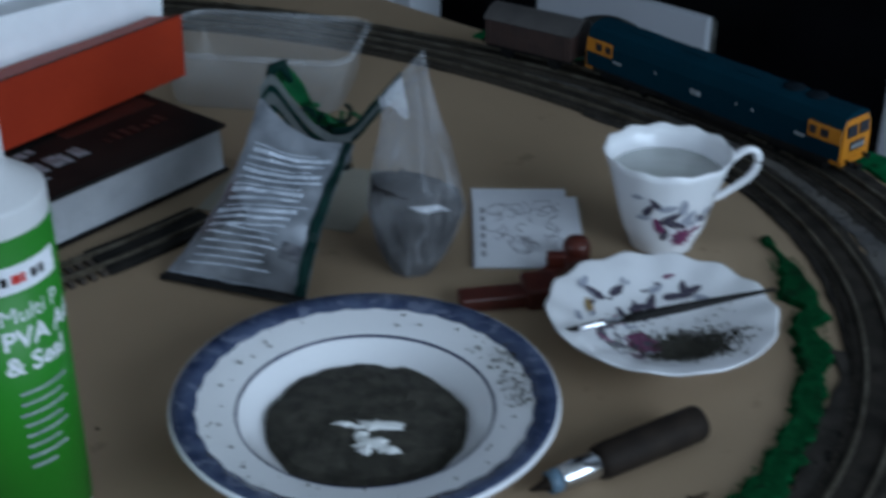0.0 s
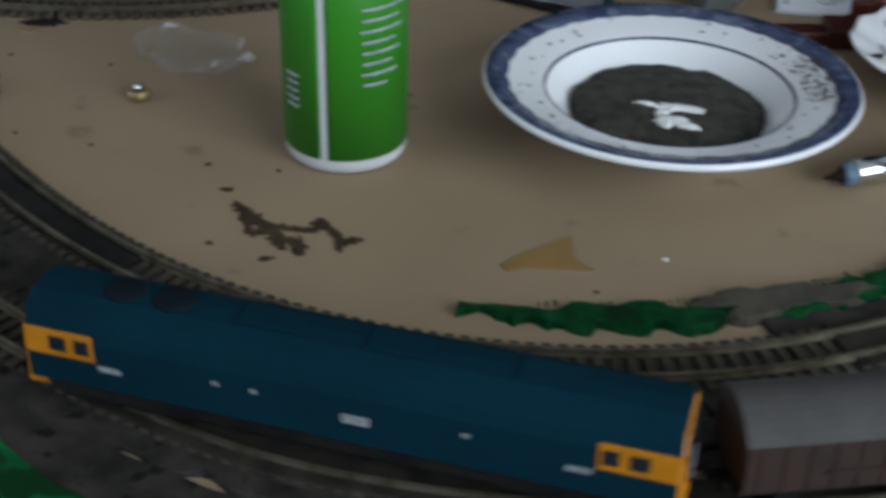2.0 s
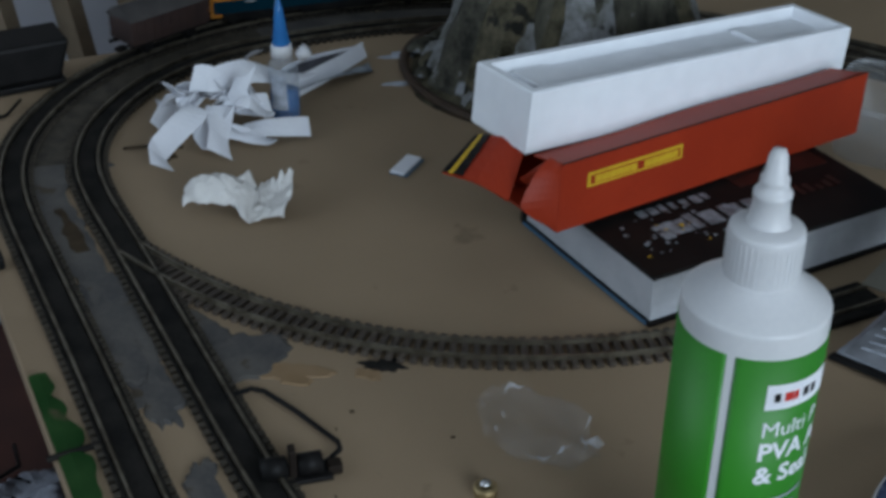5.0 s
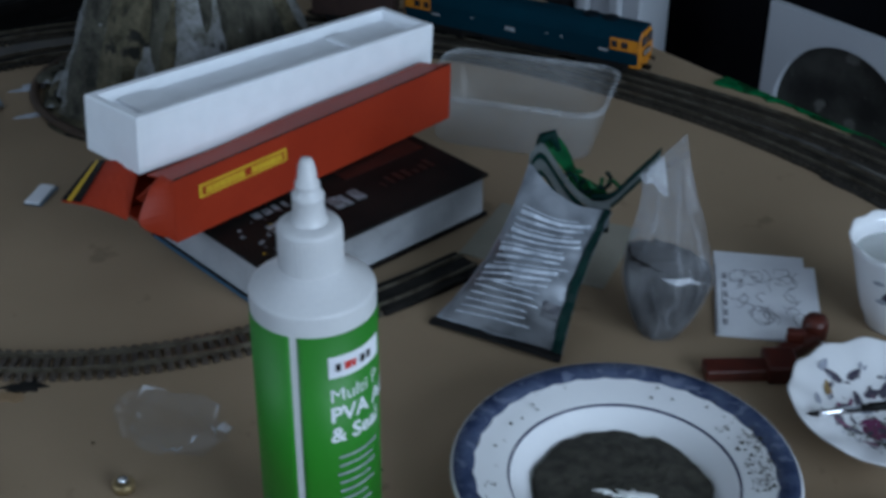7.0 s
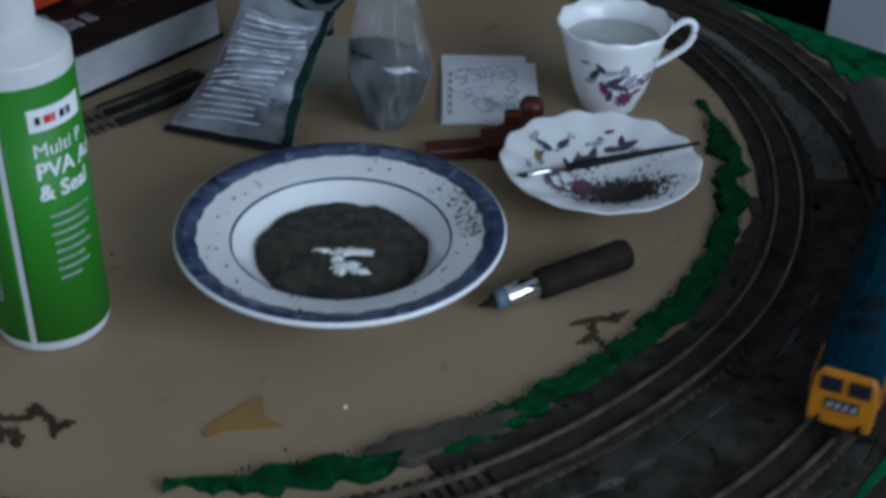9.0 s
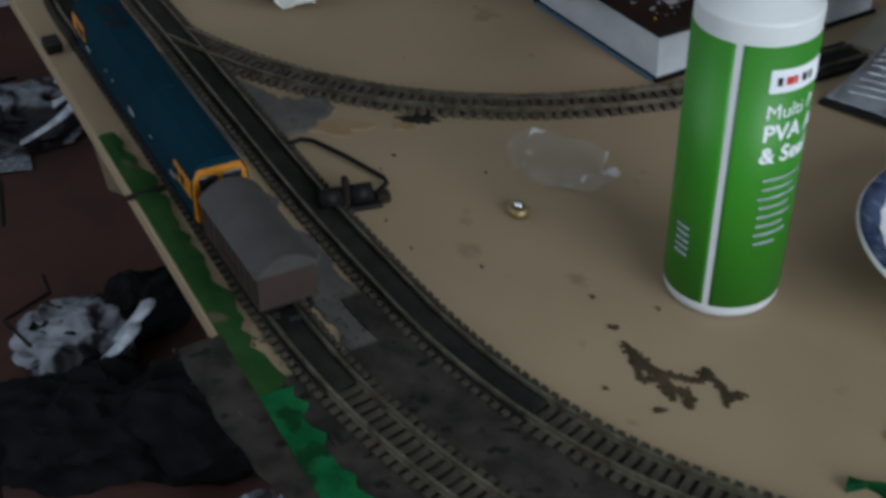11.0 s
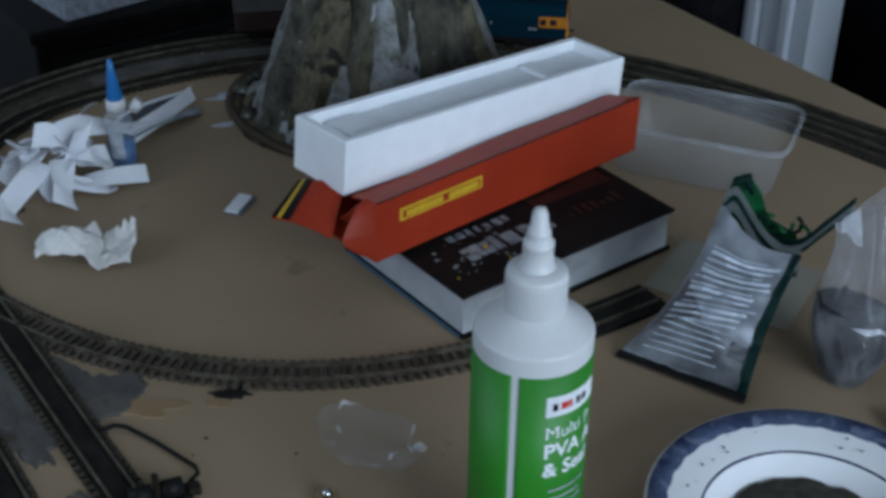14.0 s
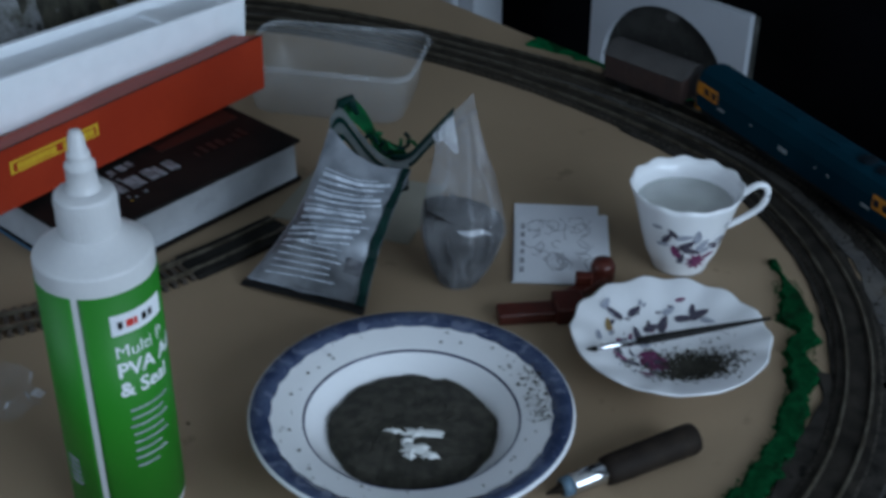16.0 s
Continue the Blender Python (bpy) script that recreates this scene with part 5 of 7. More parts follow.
    part("mouth_tip", tube([(-0.081, 0.250, 0.096), (-0.076, 0.251, 0.110), (-0.070, 0.252, 0.113), (-0.065, 0.253, 0.100)], [0.002, 0.004, 0.004, 0.002], 8), M["foilgreen"], t, smooth=True)
    for k in range(6):
        c = Vector((-0.056 + 0.006 * k, 0.256, 0.074 + 0.004 * math.sin(2.2 * k)))
        part("curl", tube([c + Vector((0.005 * math.cos(q * 0.9 + k), 0.001 * q, 0.006 * math.sin(q * 0.9 + k))) for q in range(5)], 0.0016, 6), M["brightgreen" if k % 2 else "foilgreen"], t)
    return t


ballast_bag()
solo("cream_card", sheet(6, 6, lambda u, v: (-0.136 + 0.110 * u + 0.022 * v, 0.264 + 0.080 * v - 0.031 * u, 0.0012 + 0.006 * u * v), 0.0008), M["cream"], "cream card leaflet lying behind the bag", "leaflet")


def zip_bag():
    t = thing("zip_bag", "clear zip bag holding grey ballast, standing upright", "bag", pose(0.0093, 0.1868, 0.0005, 0, 0, 3.1))
    LEV = [0, 0.012, 0.030, 0.045, 0.062, 0.090, 0.115, 0.1425]
    LEFT = [-0.008, -0.014, -0.020, -0.0225, -0.0215, -0.015, -0.012, -0.0135]
    RIGHT = [0.020, 0.028, 0.036, 0.041, 0.038, 0.030, 0.022, 0.0145]
    DEEP = [0.012, 0.018, 0.021, 0.021, 0.017, 0.010, 0.005, 0.0012]
    def skin(k, n, v):
        """A point of the film: k of n round it, v from foot to mouth. The bag leans back and its mouth slants."""
        a = 2 * math.pi * k / n
        h = 0.1425 * v
        lo, hi, wy = (float(np.interp(h, LEV, w)) for w in (LEFT, RIGHT, DEEP))
        ca, sa = math.cos(a), math.sin(a)
        fold = 1 - 2 * abs(noise.noise((2.3 * ca + 0.7 * v, 2.3 * sa, v * 2.2)))
        w = 1 + 0.07 * noise.noise((2.2 * ca, 2.2 * sa, v * 4)) + 0.05 * noise.noise((5 * ca, 5 * sa, v * 7))
        back = 0.040 * v ** 1.3
        x = (lo + hi) / 2 + (hi - lo) / 2 * w * ca
        y = back + wy * (w + 0.35 * fold * min(1.0, 3 * v)) * sa + 0.0025 * fold * v
        return (x, y, max(0.0, h - 0.66 * back + 0.016 * ca * max(0.0, (v - 0.62) / 0.38) ** 1.5))
    def body(v0, v1, n, m, shrink=1.0):
        bm = bmesh.new()
        rows = []
        for j in range(m + 1):
            v = v0 + (v1 - v0) * j / m
            ring = [Vector(skin(k, n, v)) for k in range(n)]
            mid = sum(ring, Vector()) / n
            rows.append([bm.verts.new((mid.x + (p.x - mid.x) * shrink, mid.y + (p.y - mid.y) * shrink, p.z)) for p in ring])
        for p, q in zip(rows, rows[1:]):
            for k in range(n):
                bm.faces.new((p[k], p[(k + 1) % n], q[(k + 1) % n], q[k]))
        return bm, rows
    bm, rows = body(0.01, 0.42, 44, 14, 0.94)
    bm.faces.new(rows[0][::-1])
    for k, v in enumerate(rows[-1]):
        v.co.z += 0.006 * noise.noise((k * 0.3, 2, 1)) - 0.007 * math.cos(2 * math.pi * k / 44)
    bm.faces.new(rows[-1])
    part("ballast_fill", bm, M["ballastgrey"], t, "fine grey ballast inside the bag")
    bm, rows = body(0.0, 1.0, 72, 60)
    part("film", bm, M["zipfilm"], t, "crumpled clear plastic film", smooth=True)
    part("zip_strip", tube([skin(k, 36, 0.93) for k in range(0, 37)], 0.0007, 5), M["zipfilm"], t)
    part("zip_strip", sheet(14, 4, lambda a, b: Vector(skin(18.5 + 8.5 * a, 36, 0.995 - (0.05 + 0.13 * a * (1 + 0.3 * math.sin(9 * a))) * (1 - b))) + Vector((0, -0.0008, 0))), M["zipband"], t, "whitish folded zip strip", smooth=True)
    part("film_fold", sheet(10, 3, lambda a, b: Vector(skin(26 + 5.5 * a, 36, 0.41 + 0.035 * (b - 0.5) * math.sin(math.pi * a) - 0.04 * a)) + Vector((0, -0.0012, 0))), M["zipband"], t, "pale fold across the film", smooth=True)
    # pale strips along the creases paint highlights onto the folded film
    for k, v0, v1 in ((20.5, 0.46, 0.80), (24.0, 0.50, 0.90), (25.5, 0.03, 0.36), (28.0, 0.10, 0.30), (29.0, 0.45, 0.92), (31.5, 0.40, 0.75), (33.0, 0.20, 0.62)):
        part("crease", sheet(2, 16, lambda a, b: Vector(skin(k + 0.55 * (a - 0.5) + 0.8 * math.sin(4 * b + k), 36, v0 + (v1 - v0) * b)) + Vector((0, -0.0009 * math.sin(math.pi * a), 0))), M["zipglint"], t, smooth=True)
    return t


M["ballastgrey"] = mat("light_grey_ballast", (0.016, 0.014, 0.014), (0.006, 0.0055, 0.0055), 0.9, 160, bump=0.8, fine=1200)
M["zipfilm"] = glassy("zip_bag_film", (0.40, 0.405, 0.43), 0.10, 0.20, grain=46.0)
# pale colour of the highlights painted along the bag's creases
M["zipglint"] = glassy("zip_fold_glint", (0.62, 0.63, 0.68), 0.15, 0.13)
M["zipband"] = glassy("zip_bag_fold", (0.74, 0.76, 0.82), 0.16, 0.42)
zip_bag()


def tub_box():
    t = thing("plastic_tub", "empty clear frosted plastic food tub", "tub", pose(-0.115, 0.476, 0.0005, 0, 0, -7))
    def ring(w, l, z, r, n=7):
        pts = []
        for cx, cy, a0 in ((w - r, l - r, 0), (-(w - r), l - r, 90), (-(w - r), -(l - r), 180), (w - r, -(l - r), 270)):
            for k in range(n):
                a = radians(a0 + 90 * k / (n - 1))
                pts.append((cx + r * math.cos(a), cy + r * math.sin(a), z))
        return pts
    def shell(levels):
        bm = bmesh.new()
        rows = [[bm.verts.new(p) for p in ring(*lv)] for lv in levels]
        for p, q in zip(rows, rows[1:]):
            for k in range(len(p)):
                bm.faces.new((p[k], p[(k + 1) % len(p)], q[(k + 1) % len(p)], q[k]))
        return bm, rows
    bm, rows = shell([(0.064, 0.042, 0.0, 0.014), (0.068, 0.045, 0.003, 0.015), (0.076, 0.0485, 0.045, 0.018)])
    bm.faces.new(rows[0][::-1])
    part("tub_shell", bm, M["tub"], t, smooth=True)
    bm, rows = shell([(0.0762, 0.0487, 0.0445, 0.018), (0.0795, 0.0520, 0.0450, 0.020), (0.0800, 0.0525, 0.0480, 0.020), (0.0762, 0.0487, 0.0485, 0.018)])
    part("rim", bm, M["tubrim"], t, "milky rim")
    return t


M["tubrim"] = glassy("tub_rim", (0.70, 0.72, 0.75), 0.25, 0.27, grain=20.0)
tub_box()


def book():
    c0 = Vector((-0.252, 0.160, 0))                      # near corner
    ux = (Vector((-0.128, 0.322, 0)) - c0).normalized()  # along the fore edge
    m = Matrix.Translation((c0.x, c0.y, 0.0005)) @ Matrix.Rotation(math.atan2(ux.y, ux.x), 4, "Z")
    t = thing("book", "thick closed hardback book with a dark printed cover", "book", m)
    L, Wd = 0.206, 0.148
    part("back_board", box(-0.003, L + 0.003, -0.003, Wd, 0.0, 0.003, 0.0008), M["cover"], t)
    part("board_edge", box(0.0, L, -0.0036, -0.0030, 0.0006, 0.0026), M["cover"], t)
    part("board_edge", box(-0.0036, -0.0030, 0.0, Wd - 0.004, 0.0004, 0.0028), M["bookblue"], t, "blue lower board edge")
    bm = box(0, L, 0, Wd - 0.004, 0.003, 0.0345)
    for v in bm.verts:
        if v.co.y < 0.01 and 0.01 < v.co.z:
            v.co.y += 0.002
    part("page_block", bm, M["pages"], t, "white page edges")
    for k in range(14):
        z = 0.005 + 0.0021 * k
        part("page_line", box(0.0, L, -0.0004, 0.001, z, z + 0.0004), M["pages2"], t)
        part("page_line", box(-0.0004, 0.001, 0.0, Wd - 0.006, z, z + 0.0004), M["pages2"], t)
    part("front_board", box(-0.003, L + 0.003, -0.003, Wd, 0.0345, 0.0375, 0.0008), M["cover"], t)
    part("spine", box(-0.003, L + 0.003, Wd - 0.004, Wd + 0.001, 0.002, 0.0370, 0.001), M["cover"], t)
    rng = random.Random(2)
    for k in range(9):
        x = 0.030 + 0.0095 * k + 0.002 * rng.random()
        part("title_bar", box(x, x + rng.uniform(0.005, 0.0088), 0.030 + 0.003 * rng.random(), 0.047 + 0.004 * rng.random(), 0.0376, 0.0379), M["bookgrey"], t)
    for k in range(7):
        x = 0.034 + 0.009 * k
        part("title_bar", box(x, x + rng.uniform(0.003, 0.007), 0.058 + 0.003 * rng.random(), 0.066 + 0.003 * rng.random(), 0.0376, 0.0379), M["bookgrey"], t)
    for k in range(40):
        x, y = rng.uniform(0.008, 0.075), rng.uniform(0.016, 0.060)
        sz = rng.uniform(0.001, 0.0032)
        part("cover_print", box(x, x + sz, y, y + sz * rng.uniform(0.5, 1.2), 0.0380, 0.0382), M[rng.choice(("bookgrey", "yellow", "bookred", "bookgrey"))], t)
    for k in range(7):
        x = 0.135 + 0.008 * k
        part("cover_print", box(x, x + rng.uniform(0.002, 0.005), 0.034, 0.040 + 0.008 * rng.random(), 0.0379, 0.0381), M["bookred"], t)
    part("cover_print", box(0.12, 0.20, 0.062, 0.112, 0.0375, 0.0379), M["bookred"], t)
    return t


M["pages2"] = mat("page_shadow", (0.4, 0.4, 0.4), (0.3, 0.3, 0.3), 0.85, 60)
book()


def red_box():
    m = pose(-0.3221, 0.1722, 0.0447, 0, 0, 57.7) @ Matrix.Rotation(0.0228, 4, "Y")
    t = thing("loco_box", "open bright red card model-train box lying on the book", "box", m)
    L, Wd, H = 0.2848, 0.062, 0.0495
    part("bottom", box(0, L, 0, Wd, 0, 0.0015), M["redcard"], t)
    part("side", box(0, L, -0.0015, 0.0, 0, H, 0.0005), M["redcard"], t)
    part("side", box(0, L, Wd, Wd + 0.0015, 0, H - 0.024, 0.0005), M["redcard"], t)
    bm = box(L, L + 0.0015, -0.0015, Wd + 0.0015, 0, H, 0.0005)
    for v in bm.verts:
        if v.co.z > 0.5 * H:
            v.co.z -= 0.024 * (v.co.y + 0.0015) / Wd
    part("end", bm, M["redcard"], t)
    part("inner_flap", sheet(12, 3, lambda u, v: Vector((0.002 + (L - 0.004) * u, 0.0005 + 0.029 * v, H - 0.0015 - 0.006 * v - 0.001 * math.sin(9 * u) * v)), 0.0010), M["redcard"], t)
    # end flap folded outwards, with a striped tip
    def flap(u, v):
        a = Vector((-0.027, 0.016, 0.023)).lerp(Vector((-0.056, 0.048, 0.037)), u)
        b = Vector((0.004, 0.040, 0.045)).lerp(Vector((-0.012, 0.074, 0.040)), u)
        return a.lerp(b, v) + Vector((0, 0, 0.003 * math.sin(math.pi * u)))
    part("flap", sheet(6, 4, flap, 0.0012), M["redcard"], t)
    for a, b, key in ((0.70, 0.84, "black"), (0.84, 0.91, "yellow"), (0.91, 1.0, "black")):
        part("flap_stripe", sheet(1, 4, lambda u, v: flap(a + (b - a) * u, v) + Vector((0, 0, 0.0012)), 0.0006), M[key], t)
    def gusset(u, v):
        reach = 0.030 * min(1.0, 2.2 * v) * (1 - v) ** 0.6 * 1.25
        return Vector((-reach * u, -0.001 + 0.014 * u * (0.2 + v * 0.6), H * v + 0.002 * u * (1 - v)))
    part("gusset", sheet(6, 10, gusset, 0.001), M["redcard"], t)
    part("fold", sheet(3, 3, lambda u, v: Vector((-0.027 * u * v, 0.016 * v, H - (H - 0.024) * v)).lerp(Vector((0.004, 0.03, 0.046)), u * 0.4), 0.001), M["redcard"], t)
    part("edge_line", box(0, L, -0.0019, -0.0014, H - 0.0008, H + 0.0002), M["bookred"], t)
    part("logo_panel", box(0.022, 0.104, -0.0022, -0.0015, 0.0270, 0.0375, 0.0003), M["yellow"], t, "yellow printed name panel")
    part("logo_panel", box(0.0245, 0.1015, -0.0026, -0.0022, 0.0290, 0.0355), M["redcard"], t)
    for k in range(12):
        if k == 6:
            continue
        part("logo_bar", box(0.0275 + 0.006 * k, 0.0330 + 0.006 * k, -0.0030, -0.0026, 0.0298, 0.0348), M["yellow"], t)
    return t


red_box()


def foam_tray():
    t = thing("foam_tray", "white expanded foam packing tray, empty, resting in a red box", "packing tray", pose(-0.3500, 0.1868, 0.0864, 0, 0, 58.3) @ Matrix.Rotation(0.0797, 4, "Y"))
    L, Wd, H, w = 0.3055, 0.058, 0.0437, 0.006
    bm = bmesh.new()
    def ring(x0, x1, y0, y1, z):
        return [bm.verts.new(p) for p in ((x0, y0, z), (x1, y0, z), (x1, y1, z), (x0, y1, z))]
    levels = [ring(0.002, L - 0.002, 0.002, Wd - 0.002, 0), ring(0, L, 0, Wd, 0.002), ring(0, L, 0, Wd, H - 0.001), ring(0.0008, L - 0.0008, 0.0008, Wd - 0.0008, H), ring(w, L - w, w, Wd - w, H),
              ring(w + 0.001, L - w - 0.001, w + 0.001, Wd - w - 0.001, H - 0.003), ring(w + 0.002, L - w - 0.002, w + 0.002, Wd - w - 0.002, 0.0355)]
    bm.faces.new(levels[0][::-1])
    for p, q in zip(levels, levels[1:]):
        for k in range(4):
            bm.faces.new((p[k], p[(k + 1) % 4], q[(k + 1) % 4], q[k]))
    bm.faces.new(levels[-1])
    part("tray_body", bm, M["foam"], t)
    part("rest", box(0.225, 0.245, 0.012, Wd - 0.012, 0.0345, 0.0385, 0.002), M["foam"], t)
    part("rest", box(0.02, 0.05, 0.010, Wd - 0.010, 0.0345, 0.0385, 0.002), M["foam"], t)
    return t


foam_tray()
tl = thing("white_tag", "small white rectangular tag with a dark edge", "tag", pose(-0.480, 0.290, 0.001, 0, 0, 88))
part("face", box(-0.015, 0.015, -0.006, 0.006, 0.0006, 0.0026, 0.0004), M["paper"], tl)
part("backing", box(-0.0156, 0.0156, -0.0085, 0.0064, 0, 0.0006), M["bluegrey"], tl)


def crumple(name, label, cat, x, y, rot, sx, sy, sz, seed, material, horns=(), smooth=False):
    bm = bmesh.new()
    bmesh.ops.create_icosphere(bm, subdivisions=5, radius=1)
    for v in bm.verts:
        p = v.co.copy()
        n1 = noise.noise(p * 1.7 + Vector((seed, 0, 0)))
        n2 = abs(noise.noise(p * 2.6 + Vector((0, seed, 0))))
        n3 = abs(noise.noise(p * 9.0 + Vector((0, seed, 3))))
        f = 1 + 0.30 * n1 - (0.18 if smooth else 0.40) * n2 - 0.04 * n3
        q = p * f
        for hx, hy, hz, reach in horns:
            h = Vector((hx, hy, hz)).normalized()
            k = (max(0.0, p.dot(h) - 0.86) / 0.14) ** (1.6 if smooth else 1.0)
            q += h * reach * k
        v.co = Vector((q.x * sx, q.y * sy, max(0.0, q.z * sz + 0.35 * sz)))
    return solo(name, bm, material, label, cat, pose(x, y, 0.0005, 0, 0, rot), smooth=smooth)


def tissue():
    """A crumpled paper handkerchief: a rounded wad at one end, opening into standing folds at the other."""
    def place(u, v):
        x = -0.037 + 0.074 * u + 0.005 * noise.noise((3 * v, 1.5 * u, 1.0))
        fan = 0.50 + 0.50 * min(1.0, 1.6 * u)
        y = (v - 0.5) * 0.040 * fan * (1 + 0.25 * noise.noise((4 * u, 2, 5))) + 0.004 * noise.noise((7 * u, 2 * v, 3))
        wad = 0.025 * max(0.0, 1 - ((u - 0.30) / 0.36) ** 2) ** 0.6 * max(0.0, 1 - ((v - 0.5) / 0.60) ** 2) ** 0.7
        folds = (0.004 + 0.005 * u) * abs(noise.noise((5.0 * u, 2.6 * v, 7))) + 0.0025 * abs(noise.noise((12 * u, 8 * v, 2)))
        spike = max(0.0, noise.noise((17 * u, 0.5, 9)) + 0.15)
        edge = max(0.0, (v - 0.60) / 0.40) ** 1.5 * min(1.0, max(0.0, (u - 0.35) * 4)) * 0.013 * (0.25 + 1.3 * spike)
        tip = max(0.0, (u - 0.78) / 0.22) ** 1.5 * 0.006 * (0.3 + v) + 0.011 * max(0.0, (u - 0.5) * 2) * max(0.0, 1 - ((v - 0.5) / 0.6) ** 2)
        return Vector((x, y, 0.0006 + wad + folds + edge + tip))
    return solo("tissue", sheet(64, 40, place, 0.0005), M["tissue"], "crumpled white paper tissue lying on the board", "tissue", pose(-0.563, 0.181, 0.0003, 0, 0, 20), smooth=True)


tissue()


def paper_strip(pts, width, seed, t):
    """One cut strip of paper, curling along a few plan points."""
    ps = [Vector(p) for p in pts]
    def at(u):
        s = u * (len(ps) - 1)
        i = min(int(s), len(ps) - 2)
        f = s - i
        return ps[i] * (1 - f) + ps[i + 1] * f, (ps[i + 1] - ps[i]).normalized()
    def place(u, v):
        p, d = at(u)
        side = d.cross(Vector((0, 0, 1))).normalized()
        roll = 0.9 * math.sin(seed * 2.1 + 2.5 * u)
        return p + (v - 0.5) * width * (side * math.cos(roll) + Vector((0, 0, 1)) * math.sin(roll)) + Vector((0, 0, 0.5 * width * abs(math.sin(roll))))
    ob = solo("paper_strip", sheet(14, 2, place, 0.0004), M["paper"], "white strip of cut paper in a loose heap", "paper scrap", group="heap of paper strips")
    return ob


flat("grey_patch", -0.757, 0.157, 0.010, (1.5, 0.7), 25, 53, M["greypaint"], "small grey paint patch beside the track", "stain")
rng = random.Random(21)
paper_strip([(-0.637, 0.264, 0.016), (-0.61, 0.276, 0.010), (-0.570, 0.306, 0.003)], 0.016, 1, None)
paper_strip([(-0.640, 0.262, 0.030), (-0.643, 0.240, 0.020), (-0.650, 0.212, 0.006), (-0.640, 0.203, 0.002)], 0.020, 3, None)
paper_strip([(-0.632, 0.276, 0.028), (-0.620, 0.252, 0.010), (-0.611, 0.238, 0.002)], 0.022, 3, None)
paper_strip([(-0.655, 0.270, 0.026), (-0.668, 0.285, 0.028), (-0.690, 0.292, 0.018)], 0.018, 4, None)
paper_strip([(-0.650, 0.285, 0.030), (-0.630, 0.318, 0.034), (-0.600, 0.368, 0.020)], 0.022, 5, None)
paper_strip([(-0.660, 0.300, 0.020), (-0.650, 0.340, 0.030), (-0.655, 0.372, 0.026)], 0.016, 6, None)
def folded_card():
    """A white card folded into a low trough, its inside dark."""
    t = thing("folded_card", "white card folded into a low trough with a dark inside", "card")
    a, b, c = Vector((-0.616, 0.350, 0.0008)), Vector((-0.603, 0.409, 0.0008)), Vector((-0.597, 0.466, 0.0008))
    def along(u):
        return a * (1 - u) ** 2 + 2 * b * u * (1 - u) + c * u * u
    part("front_wall", sheet(16, 3, lambda u, v: along(u) + Vector((-0.006 * v, 0.002 * v, 0.016 * v * (1 - 0.3 * u))), 0.0005), M["paper"], t)
    part("inside", sheet(16, 4, lambda u, v: along(u) + Vector((-0.005 - 0.020 * v * math.sin(math.pi * min(1.0, u + 0.12)), 0.004 * v, 0.010 + 0.003 * v - 0.004 * u)), 0.0005), M["foildark"], t, "dark printed inside")
    part("back_wall", sheet(16, 2, lambda u, v: along(u) + Vector((-0.006 - 0.022 * math.sin(math.pi * min(1.0, u + 0.12)), 0.004, 0.004 + 0.012 * v - 0.004 * u)), 0.0005), M["paper"], t)


folded_card()
paper_strip([(-0.630, 0.268, 0.008), (-0.604, 0.274, 0.004), (-0.588, 0.285, 0.001)], 0.012, 8, None)
for k in range(11):
    a = rng.uniform(0, 6.28)
    x, y, z = -0.645 + rng.uniform(-0.02, 0.02), 0.268 + rng.uniform(-0.02, 0.03), rng.uniform(0.008, 0.034)
    paper_strip([(x, y, z), (x + 0.018 * math.cos(a), y + 0.018 * math.sin(a), z + rng.uniform(-0.004, 0.01)), (x + 0.034 * math.cos(a + 0.5), y + 0.034 * math.sin(a + 0.5), max(0.002, z - 0.012))],
                rng.uniform(0.017, 0.027), 10 + k, None)
solo("leaflet", sheet(8, 4, lambda u, v: (-0.640 + 0.05 * u + 0.012 * v, 0.335 + 0.12 * u - 0.018 * v, 0.001 + 0.010 * math.sin(3 * u) * v), 0.0006), M["bookgrey"], "folded printed grey leaflet under paper strips", "leaflet")


def glue_tube():
    t = thing("small_glue_bottle", "small clear bottle of blue liquid with a pointed blue cap", "bottle", pose(-0.604, 0.330, 0.0005, 3, 0, 0))
    part("body", lathe([(0, 0), (0.0105, 0), (0.012, 0.002), (0.012, 0.045), (0.0108, 0.050), (0.008, 0.053), (0.008, 0.056), (0, 0.056)], 32), M["clearp"], t, smooth=True)
    part("liquid", lathe([(0, 0.001), (0.0100, 0.001), (0.0112, 0.003), (0.0112, 0.024), (0, 0.024)], 32), M["bluecap"], t, "blue liquid", smooth=True)
    part("label", curved_panel(0.0121, -2.0, -0.9, 0.012, 0.042, 0.0002), M["foilwhite"], t)
    part("collar", lathe([(0, 0.055), (0.0085, 0.055), (0.0085, 0.064), (0.006, 0.066), (0, 0.066)], 24), M["bottlewhite"], t, smooth=True)
    part("cap", lathe([(0.0070, 0.065), (0.0062, 0.072), (0.0035, 0.092), (0.0020, 0.102), (0, 0.103)], 24), M["bluecap"], t, "pointed translucent blue cap", smooth=True)
    part("side_cap", lathe([(0, 0), (0.0055, 0), (0.0055, 0.009), (0, 0.010)], 16), M["bottlewhite"], t, smooth=True, m=pose(0.012, 0.006, 0.054, 0, 50, 20))
    return t


glue_tube()


